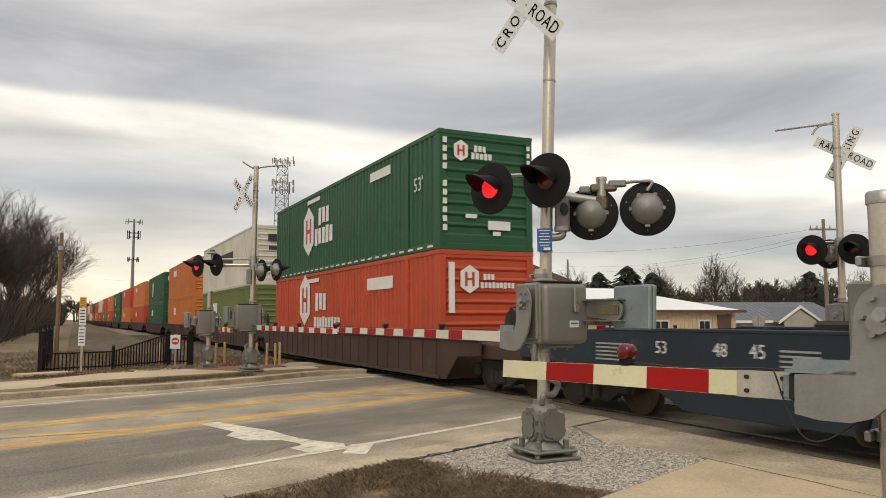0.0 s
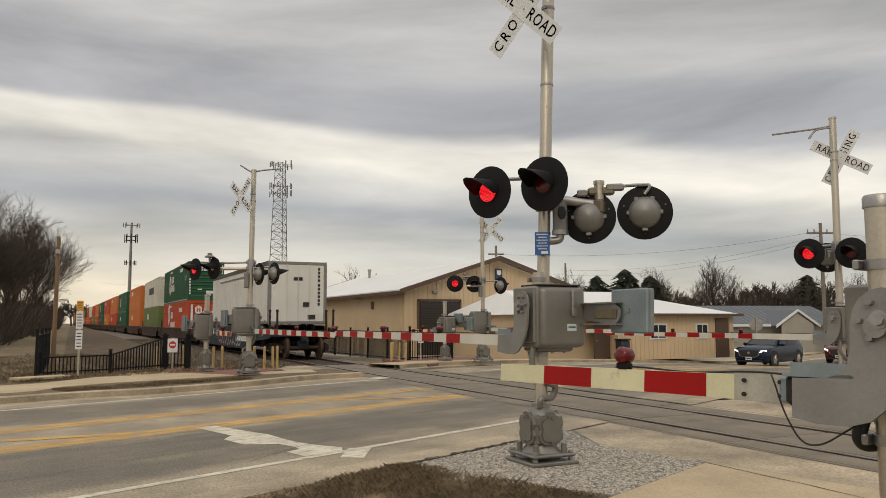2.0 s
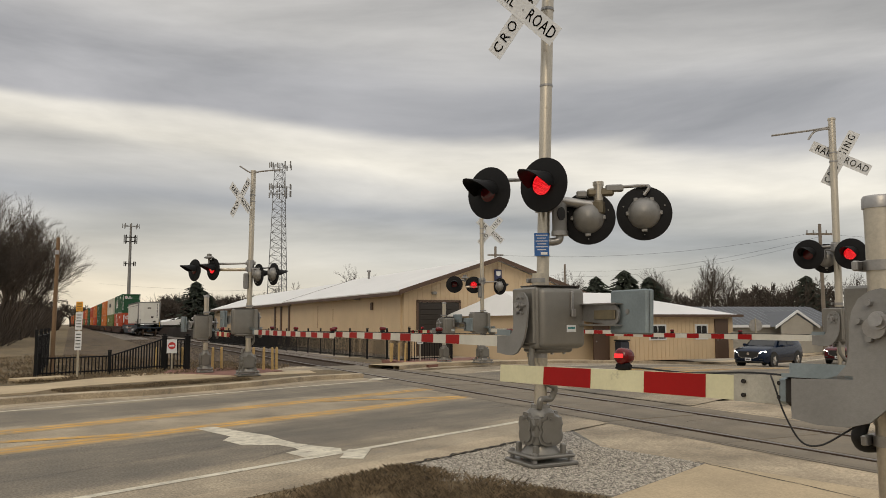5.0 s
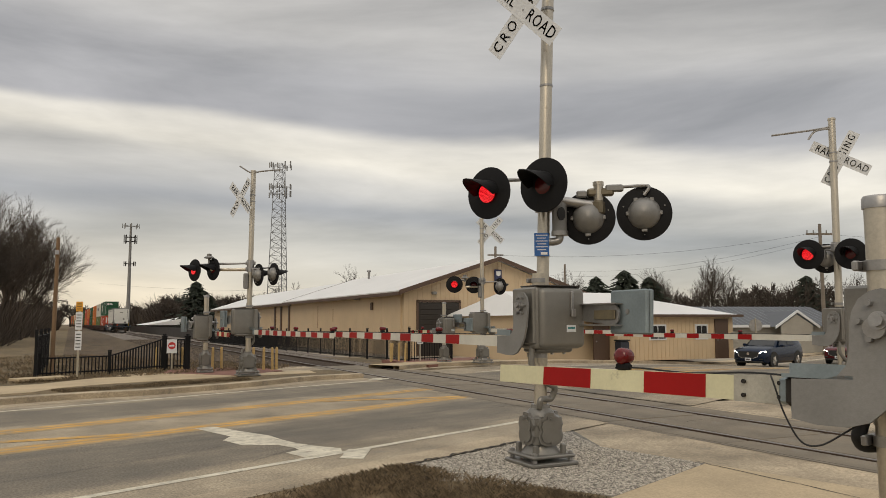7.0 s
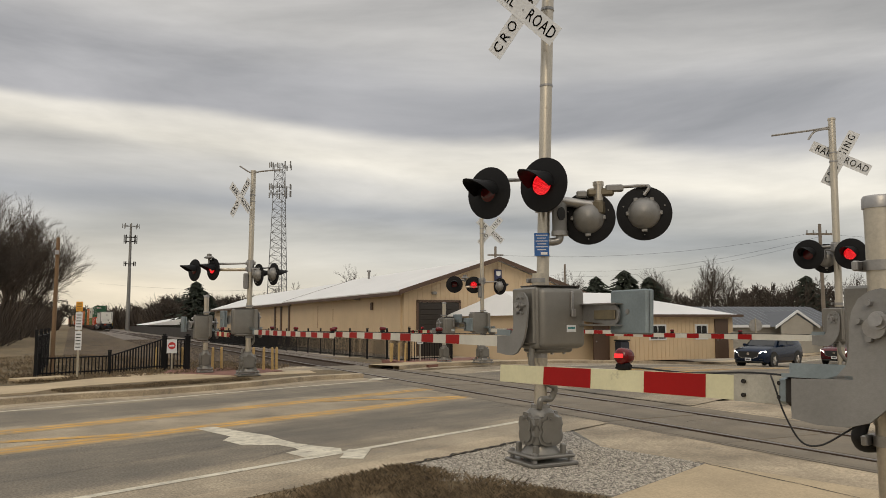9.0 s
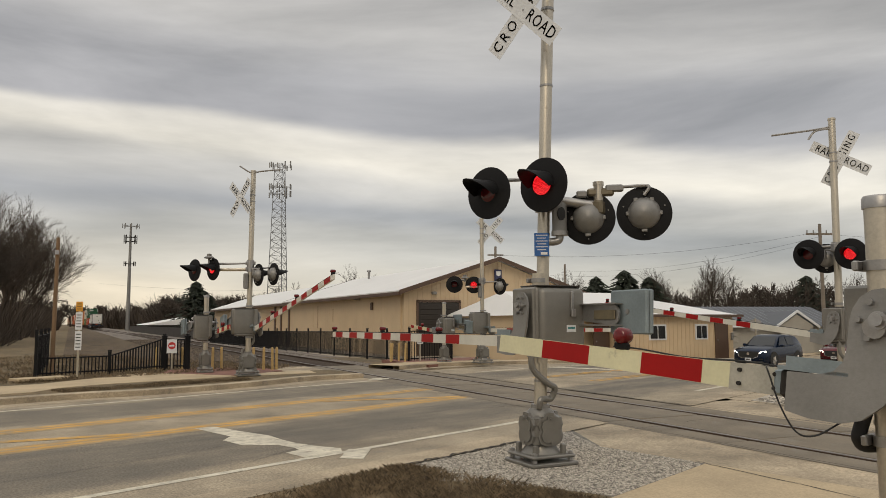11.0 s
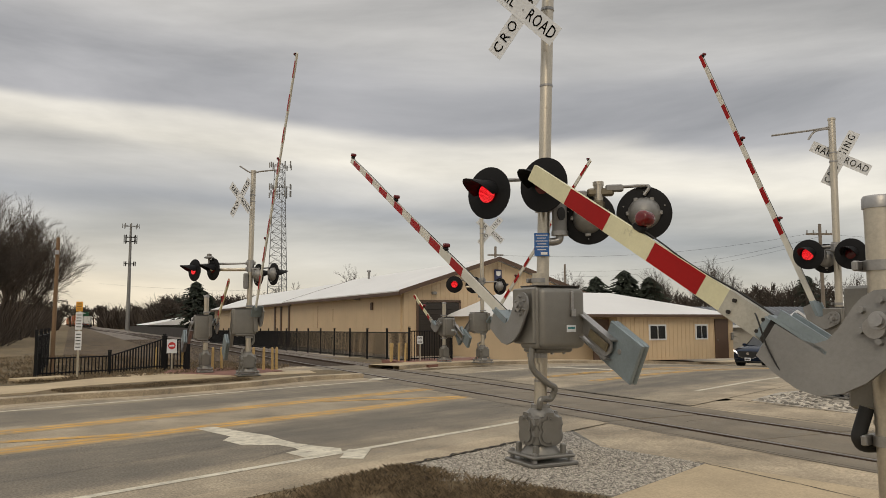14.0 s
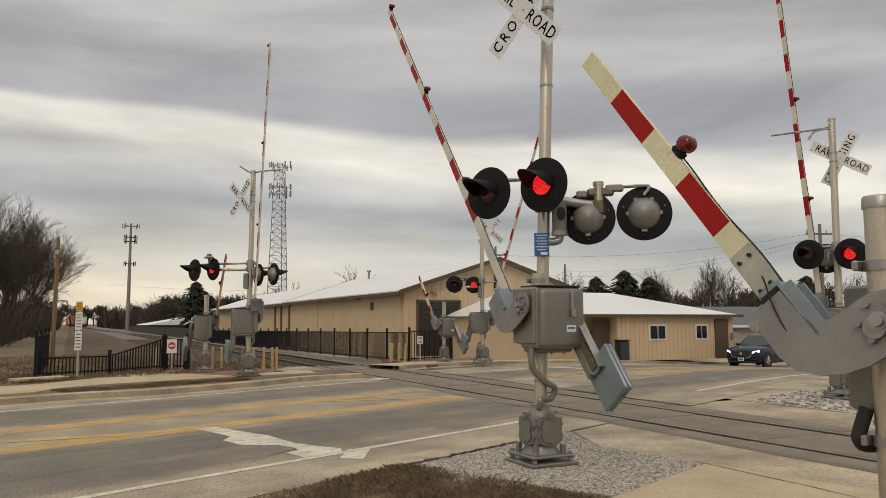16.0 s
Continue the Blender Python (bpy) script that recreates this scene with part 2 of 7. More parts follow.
ARM_RED = mat("reflective_red", (0.33, 0.008, 0.008), 0.5, 0, 0.12, 2.5, 50, 0.03, spec=0.2)
LENS_DARK = mat("unlit_red_lens", (0.09, 0.008, 0.010), 0.18, 0, 0.1, 3, 120, 0.2)
LED_RED = glow("lit_red_led", (1.0, 0.04, 0.055), 1.15)
LAMP_CORE = glow("lit_lamp_bar", (1.0, 0.025, 0.03), 1.3)
LED_HALO = glow("lit_red_lens", (0.95, 0.002, 0.008), 0.42, (0.2, 0.002, 0.004))
LAMP_RED = mat("red_lamp_lens", (0.13, 0.006, 0.008), 0.15, 0, 0.1, 4, 90, 0.15)
HEADLIGHT = glow("headlamp_glow", (1.0, 0.97, 0.9), 4.0, (0.8, 0.8, 0.8))
GLASS = mat("dark_glass", (0.012, 0.015, 0.018), 0.06, 0, 0.05, 3, 60, 0.0)
TAN_WALL = mat("tan_metal_siding", (0.57, 0.435, 0.285), 0.6, 0.0, 0.08, 0.5, 30, 0.05)
TAN_DARK = mat("brown_metal_trim", (0.10, 0.06, 0.04), 0.55, 0, 0.15, 1, 30, 0.05)
ROOF_WHITE = mat("white_metal_roof", (0.72, 0.72, 0.71), 0.5, 0.0, 0.06, 0.3, 20, 0.04)
ROOF_GREY = mat("grey_metal_roof", (0.085, 0.094, 0.108), 0.5, 0.1, 0.1, 0.5, 20, 0.05)
DOOR_DARK = mat("dark_roller_door", (0.03, 0.024, 0.02), 0.6, 0, 0.15, 1, 30, 0.05)
WOOD = mat("weathered_pole_wood", (0.24, 0.15, 0.085), 0.9, 0, 0.3, 2, 30, 0.4, streaks=0.15)
BOLLARD = mat("faded_yellow_post", (0.55, 0.38, 0.16), 0.75, 0, 0.2, 3, 40, 0.1)
BARK = mat("bare_twigs", (0.085, 0.066, 0.052), 1.0, 0, 0.3, 1, 10, 0.0, island=0.35)
BARK_FAR = mat("far_bare_woods", (0.066, 0.051, 0.040), 1.0, 0, 0.3, 0.3, 5, 0.0, island=0.4)
NEEDLES = mat("conifer_needles", (0.022, 0.03, 0.018), 0.95, 0, 0.3, 1, 10, 0.0, island=0.45)


def container_paint(name, base):
    return mat(name, base, 0.55, 0, 0.14, 0.7, 25, 0.06, dirt=tuple(x * 0.55 + 0.02 for x in base), dirt_amount=0.02)


C_GREEN = container_paint("container_green", (0.006, 0.08, 0.03))
C_ORANGE = container_paint("container_orange_red", (0.47, 0.062, 0.018))
C_OLIVE = container_paint("container_olive", (0.13, 0.17, 0.05))
C_WHITE = container_paint("container_white", (0.60, 0.58, 0.50))
C_AMBER = container_paint("container_amber", (0.55, 0.16, 0.03))
WELL_BROWN = mat("brown_car_steel", (0.065, 0.034, 0.026), 0.75, 0.1, 0.3, 0.8, 25, 0.15, dirt=(0.11, 0.075, 0.06), dirt_amount=0.12)
CAR_BLUE = mat("dark_blue_car_steel", (0.012, 0.024, 0.038), 0.6, 0.1, 0.25, 0.8, 25, 0.12, dirt=(0.07, 0.07, 0.07), dirt_amount=0.1)
TRUCK_BLACK = mat("grimy_truck", (0.03, 0.026, 0.023), 0.8, 0.2, 0.3, 2, 30, 0.2)
TRAILER_WHITE = mat("trailer_white", (0.70, 0.69, 0.64), 0.45, 0, 0.08, 0.6, 20, 0.03, dirt=(0.5, 0.48, 0.43), dirt_amount=0.06)
MARK_WHITE = mat("lettering_white", (0.72, 0.72, 0.70), 0.6, 0, 0.08, 2, 30, 0.0)
MARK_DARK = mat("lettering_dark", (0.03, 0.03, 0.035), 0.6, 0, 0.08, 2, 30, 0.0)
MARK_RED = mat("marking_red", (0.5, 0.03, 0.03), 0.5, 0, 0.08, 2, 30, 0.0)
MARK_ORANGE = mat("marking_orange", (0.75, 0.28, 0.03), 0.5, 0, 0.08, 2, 30, 0.0)
GRAFFITI_PINK = mat("faded_pink_spray", (0.5, 0.26, 0.26), 0.6, 0, 0.2, 3, 30, 0.0)
GRAFFITI_GREY = mat("faded_grey_spray", (0.36, 0.38, 0.36), 0.6, 0, 0.2, 3, 30, 0.0)
SUV_BLUE = mat("dark_blue_car_paint", (0.007, 0.017, 0.042), 0.18, 0.35, 0.1, 1, 50, 0.0)
CAR_RED = mat("dark_red_car_paint", (0.10, 0.012, 0.018), 0.18, 0.3, 0.1, 1, 50, 0.0)
CHROME = mat("chrome", (0.6, 0.6, 0.62), 0.15, 1.0, 0.05, 2, 50, 0.0)


# ---- mesh helpers ----
class Mesh:
    """Collects plain pieces of one part."""

    def __init__(self):
        self.v, self.f, self.m = [], [], Matrix()

    def add(self, verts, faces):
        k = len(self.v)
        self.v += [tuple(self.m @ Vector(p)) for p in verts]
        self.f += [tuple(i + k for i in q) for q in faces]
        return self

    def box(self, c, s, turn=0.0, chamfer=0.0):
        x, y, z = (a / 2 for a in s)
        r = Matrix.Rotation(radians(turn), 3, "Z")
        if chamfer <= 0:
            vs = [(-x, -y, -z), (x, -y, -z), (x, y, -z), (-x, y, -z), (-x, -y, z), (x, -y, z), (x, y, z), (-x, y, z)]
            fs = [(0, 3, 2, 1), (4, 5, 6, 7), (0, 1, 5, 4), (1, 2, 6, 5), (2, 3, 7, 6), (3, 0, 4, 7)]
            return self.add([Vector(c) + r @ Vector(p) for p in vs], fs)
        k = min(chamfer, x * 0.9, y * 0.9, z * 0.9)
        rings = []
        for zz, inset in ((-z, k), (-z + k, 0), (z - k, 0), (z, k)):
            a, b = x - inset, y - inset
            kk = k
            rings.append([(-a + kk, -b, zz), (a - kk, -b, zz), (a, -b + kk, zz), (a, b - kk, zz), (a - kk, b, zz), (-a + kk, b, zz), (-a, b - kk, zz), (-a, -b + kk, zz)])
        vs = [p for ring in rings for p in ring]
        fs = [tuple(reversed(range(8))), tuple(range(24, 32))]
        for i in range(3):
            for j in range(8):
                q = (j + 1) % 8
                fs.append((i * 8 + j, i * 8 + q, i * 8 + 8 + q, i * 8 + 8 + j))
        return self.add([Vector(c) + r @ Vector(p) for p in vs], fs)

    def rbox(self, c, s, r, n=5):
        """A box with rounded plan corners and rounded top and bottom edges."""
        x, y, z = (a / 2 for a in s)
        vs, rows = [], []
        for side in (-1, 1):
            for i in (range(n + 1) if side < 0 else range(n, -1, -1)):
                t = i / n * math.pi / 2
                rows.append((side * (z - r + r * math.cos(t)), r * (1 - math.sin(t))))
        ring = 4 * (n + 1)
        for zz, inset in rows:
            for q, (sx, sy) in enumerate(((1, 1), (-1, 1), (-1, -1), (1, -1))):
                for j in range(n + 1):
                    a = q * math.pi / 2 + j / n * math.pi / 2
                    vs.append((c[0] + sx * (x - r) + (r - inset) * math.cos(a), c[1] + sy * (y - r) + (r - inset) * math.sin(a), c[2] + zz))
        fs = [tuple(reversed(range(ring))), tuple(range((len(rows) - 1) * ring, len(rows) * ring))]
        for k in range(len(rows) - 1):
            for j in range(ring):
                q = (j + 1) % ring
                fs.append((k * ring + j, k * ring + q, (k + 1) * ring + q, (k + 1) * ring + j))
        return self.add(vs, fs)

    def rod(self, a, b, r0, r1=None, n=12, caps=True):
        a, b = Vector(a), Vector(b)
        r1 = r0 if r1 is None else r1
        w = (b - a).normalized()
        s = w.orthogonal().normalized()
        t = w.cross(s)
        vs = []
        for p, r in ((a, r0), (b, r1)):
            vs += [p + (s * math.cos(i * math.tau / n) + t * math.sin(i * math.tau / n)) * r for i in range(n)]
        fs = [(i, (i + 1) % n, n + (i + 1) % n, n + i) for i in range(n)]
        if caps:
            fs += [tuple(reversed(range(n))), tuple(range(n, 2 * n))]
        return self.add(vs, fs)

    def lathe(self, prof, n=24, axis="Z", at=(0, 0, 0), squash=1.0):
        """prof: (radius, height) pairs, turned round an axis."""
        vs, fs = [], []
        for r, h in prof:
            for i in range(n):
                a = i * math.tau / n
                p = (r * math.cos(a), r * math.sin(a) * squash, h)
                p = {"Z": p, "Y": (p[0], p[2], p[1]), "X": (p[2], p[0], p[1])}[axis]
                vs.append(Vector(at) + Vector(p))
        for j in range(len(prof) - 1):
            for i in range(n):
                q = (i + 1) % n
                fs.append((j * n + i, j * n + q, (j + 1) * n + q, (j + 1) * n + i))
        fs += [tuple(reversed(range(n))), tuple(range((len(prof) - 1) * n, len(prof) * n))]
        return self.add(vs, fs)

    def slab(self, outline, depth, o=(0, 0, 0), ax=(1, 0, 0), ay=(0, 0, 1)):
        """A flat outline in the plane of ax and ay, made thick along their normal."""
        ax, ay, o = Vector(ax), Vector(ay), Vector(o)
        w = ax.cross(ay).normalized() * depth
        n = len(outline)
        base = [o + ax * x + ay * y for x, y in outline]
        vs = base + [p + w for p in base]
        fs = [tuple(reversed(range(n))), tuple(range(n, 2 * n))] + [(i, (i + 1) % n, n + (i + 1) % n, n + i) for i in range(n)]
        return self.add(vs, fs)

    def tube(self, pts, r, n=8):
        pts = [Vector(p) for p in pts]
        vs, fs = [], []
        prev = None
        for i, p in enumerate(pts):
            w = (pts[min(i + 1, len(pts) - 1)] - pts[max(i - 1, 0)]).normalized()
            if prev is None:
                s = w.orthogonal().normalized()
            else:
                s = (prev - w * prev.dot(w)).normalized()
            prev = s
            t = w.cross(s)
            vs += [p + (s * math.cos(k * math.tau / n) + t * math.sin(k * math.tau / n)) * r for k in range(n)]
        for j in range(len(pts) - 1):
            for k in range(n):
                q = (k + 1) % n
                fs.append((j * n + k, j * n + q, (j + 1) * n + q, (j + 1) * n + k))
        fs += [tuple(reversed(range(n))), tuple(range((len(pts) - 1) * n, len(pts) * n))]
        return self.add(vs, fs)

    def data(self, name, material, smooth=0.0):
        me = bpy.data.meshes.new(name)
        me.from_pydata([tuple(p) for p in self.v], [], self.f)
        me.materials.append(material)
        bm = bmesh.new()
        bm.from_mesh(me)
        if len(self.f) < 60000:
            bmesh.ops.recalc_face_normals(bm, faces=bm.faces)
        bm.to_mesh(me)
        bm.free()
        if smooth:
            me.shade_smooth()
            me.set_sharp_from_angle(angle=radians(smooth))
        return me


def part(name, mesh, material, parent=None, label="", smooth=35.0, at=None):
    ob = new(name, mesh.data(name, material, smooth) if isinstance(mesh, Mesh) else mesh)
    if parent is not None:
        ob.parent = parent
    if at is not None:
        ob.matrix_basis = at
    if label:
        tagged(ob, label)
    return ob


def thing(name, label, category, at=None, group="", kind=""):
    ob = new(name)
    ob.empty_display_size = 0.2
    if at is not None:
        ob.matrix_basis = at
    return tagged(ob, label, category, group, kind)


def curve_points(pts, n=8):
    """A smooth line through points."""
    pts = [Vector(p) for p in pts]
    outp = []
    for i in range(len(pts) - 1):
        p0, p1, p2, p3 = pts[max(i - 1, 0)], pts[i], pts[i + 1], pts[min(i + 2, len(pts) - 1)]
        for k in range(n):
            t = k / n
            outp.append(0.5 * ((2 * p1) + (p2 - p0) * t + (2 * p0 - 5 * p1 + 4 * p2 - p3) * t * t + (3 * p1 - p0 - 3 * p2 + p3) * t ** 3))
    return outp + [pts[-1]]


TEXT_MESHES = {}


def lettering(name, words, size, material, parent, at, squeeze=1.0, label="", gap=1.0, thick=0.0015):
    """Raised lettering in the local x-y plane of the pose, centred."""
    key = (words, size, squeeze, gap, material.name)
    if key not in TEXT_MESHES:
        cu = bpy.data.curves.new(name, "FONT")
        cu.body, cu.size, cu.extrude = words, size, thick
        cu.align_x, cu.align_y = "CENTER", "CENTER"
        cu.space_character, cu.resolution_u = gap, 2
        tmp = bpy.data.objects.new("tmp", cu)
        scene.collection.objects.link(tmp)
        dg = bpy.context.evaluated_depsgraph_get()
        me = bpy.data.meshes.new_from_object(tmp.evaluated_get(dg))
        bpy.data.objects.remove(tmp)
        bpy.data.curves.remove(cu)
        me.transform(Matrix.Diagonal((squeeze, 1, 1, 1)))
        me.materials.clear()
        me.materials.append(material)
        TEXT_MESHES[key] = me
    ob = new(name, TEXT_MESHES[key])
    if parent is not None:
        ob.parent = parent
    ob.matrix_basis = at
    if label:
        tagged(ob, label)
    return ob


# ---- ground, road and track ----
# the road crosses the track (along y) at a skew: u runs along the road, n across it
UX, UY = 0.9157, 0.402


def uv(u, n):
    return (u * UX - n * UY, u * UY + n * UX)


def smooth01(t):
    t = max(0.0, min(1.0, t))
    return t * t * (3 - 2 * t)


def road_z(u):
    return -1.05 * smooth01((u - 5.5) / 32.0)


def sheet(name, u_list, n_list, height, material, kind="structure", label="", category="", parent=None):
    m = Mesh()
    for u in u_list:
        for n in n_list:
            x, y = uv(u, n)
            m.v.append((x, y, height(u, n)))
    k = len(n_list)
    for i in range(len(u_list) - 1):
        for j in range(k - 1):
            a = i * k + j
            m.f.append((a, a + k, a + k + 1, a + 1))
    ob = part(name, m, material, parent, smooth=80)
    if parent is None:
        tagged(ob, label, category, kind=kind)
    return ob


def lin(a, b, k):
    return [a + (b - a) * i / k for i in range(k + 1)]


def skew_sheet(name, x0, x1, n0, n1, z, material, steps, label, category):
    """A strip along the road whose ends are parallel to the track."""
    m = Mesh()
    for i in range(steps + 1):
        x = x0 + (x1 - x0) * i / steps
        for n in lin(n0, n1, 6):
            y = (x * UY + n) / UX
            m.v.append((x, y, road_z(x * UX + y * UY) + z))
    for i in range(steps):
        for j in range(6):
            a = i * 7 + j
            m.f.append((a, a + 7, a + 8, a + 1))
    return tagged(part(name, m, material, smooth=80), label, category, kind="structure")


far_steps = sorted({round(s * (t ** 3) * 2600, 2) for t in lin(0, 1, 40) for s in (-1, 1)})
sheet("ground", far_steps, far_steps, lambda u, n: road_z(u) - 0.16 - (0.25 if u > 20 else 0) * smooth01((abs(n) - 20) / 30), DEAD_GRASS,
      label="flat ground with dormant brown winter grass", category="ground")

skew_sheet("road", -70, -1.42, -4.9, 5.5, 0.0, ASPHALT, 40, "worn grey asphalt road with patched wheel tracks", "road")
skew_sheet("road", 1.42, 160, -4.9, 5.5, 0.0, ASPHALT, 60, "worn grey asphalt road falling away past the track", "road")


def paint(name, u0, u1, n0, n1, material, label, steps=14, bend=None):
    z = 0.004
    return sheet(name, lin(u0, u1, steps), [n0, n1], (lambda u, n: road_z(u) + z), material, label=label, category="road marking")


for n0, n1 in ((-4.27, -4.15), (3.62, 3.74)):
    paint("edge_line", -60, -3.6 if n0 < 0 else -0.2, n0, n1, WHITE_PAINT, "worn white edge line on asphalt", 30)
    paint("edge_line", 2.3 if n0 < 0 else 4.3, 120, n0, n1, WHITE_PAINT, "worn white edge line on asphalt", 40)
for n0 in (0.55, -1.22):
    sheet("old_paint", lin(-60, -2.2, 30), [n0, n0 + 0.56], (lambda u, n: road_z(u) + 0.0025), GHOST_PAINT, label="ghost of old yellow paint on asphalt", category="road marking")
for n0 in (0.66, 0.88, -1.12, -0.9):
    paint("centre_line", -60, -2.0 if n0 < 0 else -1.1, n0, n0 + 0.13, YELLOW_PAINT, "faded yellow centre line on asphalt", 30)
    paint("centre_line", 3.4, 120, n0, n0 + 0.13, YELLOW_PAINT, "faded yellow centre line on asphalt", 40)


def slant_paint(u0, n0, u1, n1, w, material, label):
    m = Mesh()
    for k in range(9):
        t = k / 8
        u, n = u0 + (u1 - u0) * t, n0 + (n1 - n0) * t
        for d in (-w / 2, w / 2):
            x, y = uv(u, n + d)
            m.v.append((x, y, road_z(u) + 0.005))
    for k in range(8):
        m.f.append((2 * k, 2 * k + 2, 2 * k + 3, 2 * k + 1))
    return tagged(part("hatch_line", m, material), label, "road marking", kind="structure")


slant_paint(-4.6, 0.6, -2.1, -0.9, 0.2, YELLOW_PAINT, "faded yellow hatch line between centre lines")
slant_paint(-12.2, 0.55, -9.2, -0.8, 0.22, YELLOW_PAINT, "faded yellow hatch line between centre lines")
slant_paint(9.0, 0.55, 12.0, -0.85, 0.2, YELLOW_PAINT, "faded yellow hatch line between centre lines")
m = Mesh()
m.slab([uv(u, n) for u, n in [(-8.33, -0.96), (-8.04, -1.02), (-8.07, -1.56), (-8.08, -2.42), (-8.2, -2.85), (-8.26, -3.22), (-8.25, -3.6), (-8.17, -3.97), (-8.33, -4.17), (-8.63, -4.17), (-8.87, -4.12), (-8.81, -3.71), (-8.58, -3.67), (-8.51, -3.48), (-8.5, -3.15), (-8.81, -2.84), (-8.73, -2.28), (-8.46, -2.05), (-8.39, -1.44)]], 0.003, (0, 0, 0.002), (1, 0, 0), (0, 1, 0))
tagged(part("stop_line", m, WHITE_PAINT, smooth=0), "white stop line, half worn away by tyres", "road marking", kind="structure")
m = Mesh()
m.slab([uv(u, n) for u, n in [(-8.66, -4.49), (-8.17, -4.1), (-7.96, -4.29), (-8.51, -4.73)]], 0.003, (0, 0, 0.003), (1, 0, 0), (0, 1, 0))
tagged(part("stop_line", m, WHITE_PAINT, smooth=0), "short white stop line stub by the road edge", "road marking", kind="structure")
paint("stop_line", 8.2, 8.8, 1.1, 3.5, WHITE_PAINT, "worn white stop line beyond the track")
paint("stop_line", 0.1, 0.7, 3.78, 4.3, WHITE_PAINT, "short white stop line stub by the kerb")


def patch(name, outline, z, material, label, category, thick=0.0, kind="structure"):
    """A flat piece of ground with an outline in metres."""
    m = Mesh()
    m.slab(outline, 0.12, (0, 0, z - 0.12), (1, 0, 0), (0, 1, 0))
    return tagged(part(name, m, material, smooth=0), label, category, kind=kind)


# dark polished wheel patch and repair seams on the near lane
def blob(cu, cn, ru, rn, seed):
    rng = random.Random(seed)
    return [uv(cu + ru * math.cos(a) * rng.uniform(0.8, 1.15), cn + rn * math.sin(a) * rng.uniform(0.8, 1.15)) for a in lin(0, math.tau * 27 / 28, 27)]


# concrete shoulder strip and lip along the near edge
skew_sheet("road_shoulder", -70, -1.42, -5.35, -4.9, 0.002, CONCRETE, 30, "grey concrete shoulder along the road edge", "shoulder")
skew_sheet("road_shoulder", 1.42, 120, -5.35, -4.9, 0.002, CONCRETE, 30, "grey concrete shoulder along the road edge", "shoulder")

# crossing: panels between and beside the rails, flush with the road
for x0, x1, nm in ((-1.42, -0.85, "outer"), (-0.64, 0.64, "inner"), (0.85, 1.42, "outer")):
    me = Mesh().box((0, 0, 0), (x1 - x0, 2.41, 0.2), 0, 0.012).data("panel", RUBBER_PANEL)
    row = thing("crossing_surface", "worn dark crossing panels beside the rails", "crossing surface", kind="structure")
    for k in range(11):
        part("panel", me, None, row, at=pose((x0 + x1) / 2, -16.0 + 1.22 + k * 2.44, -0.11 + 0.004 * math.sin(k * 2.1 + x0), 0, 0, 0.05 * math.sin(k)))
BEND = (math.cos(radians(0.945)), math.sin(radians(0.945)), 0)  # the track bears slightly west past the straight
for x in (-0.7525, 0.7525):
    m = Mesh()
    prof = [(-0.07, -0.18), (0.07, -0.18), (0.07, -0.165), (0.012, -0.14), (0.012, -0.05), (0.036, -0.04), (0.036, -0.006), (-0.036, -0.006), (-0.036, -0.04), (-0.012, -0.05), (-0.012, -0.14), (-0.07, -0.165)]
    m.slab(prof, -275, (x, -200, 0))
    m.slab(prof, -1100, (x, 75, 0), BEND, (0, 0, 1))
    rail = tagged(part("rail", m, RAIL, smooth=0), "rusty steel rail with polished head", "rail", group="rails", kind="structure")
    part("rail_head", Mesh().slab([(-0.034, -0.006), (0.034, -0.006), (0.03, 0.0), (-0.03, 0.0)], -275, (x, -200, 0)).slab([(-0.034, -0.006), (0.034, -0.006), (0.03, 0.0), (-0.03, 0.0)], -1100, (x, 75, 0), BEND, (0, 0, 1)), RAIL_TOP, rail, "bright worn rail head", 0)

# ballast bed beyond the crossing, with ties
for y0, y1 in ((10.6, 1200), (-200, -16.0)):
    m = Mesh()
    ys = sorted({y0, y1, *[y0 + (y1 - y0) * (t / 60) ** 2.2 for t in range(61)]})
    prof = [(-4.6, -0.34), (-3.0, -0.3), (-1.9, -0.10), (1.9, -0.10), (3.0, -0.3), (4.6, -0.34)]
    for y in ys:
        for x, z in prof:
            m.v.append((x, y, z + 0.02 * noise.noise((x * 2, y * 2, 0))))
    for i in range(len(ys) - 1):
        for j in range(5):
            a = i * 6 + j
            m.f.append((a, a + 1, a + 7, a + 6))
    tagged(part("ballast_bed", m, BALLAST, smooth=0), "brown stone ballast under the track", "ballast", kind="structure")
rng = random.Random(3)
m = Mesh()
for i in range(2600):
    x, y = rng.choice((-1, 1)) * rng.uniform(0.85, 3.3), 10.7 + 30 * rng.random() ** 1.6
    s = rng.uniform(0.02, 0.045)
    z = -0.10 - 0.19 * smooth01((abs(x) - 1.9) / 1.1)
    m.add([(x + s * rng.uniform(.7, 1.3), y, z), (x - s, y + s * .4, z), (x, y + s, z + s * .2), (x, y - s, z), (x + s * .2, y, z + s * rng.uniform(.6, 1.2))], [(0, 2, 4), (2, 1, 4), (1, 3, 4), (3, 0, 4)])
tagged(part("ballast_stones", m, BALLAST, smooth=0), "loose brown ballast stones beside the rails", "stones", kind="stuff")
tie_mesh = Mesh().box((0, 0, 0), (2.6, 0.22, 0.16), 0, 0.01).data("tie", TIE)
track_bed = thing("railway_ties", "dark creosoted timber ties in ballast", "ties", kind="structure")
for i in range(200):
    t = new("tie", tie_mesh)
    t.parent = track_bed
    t.matrix_basis = pose(rng.uniform(-0.03, 0.03), 11.0 + i * 0.53, -0.155, 0, 0, rng.uniform(-0.6, 0.6))

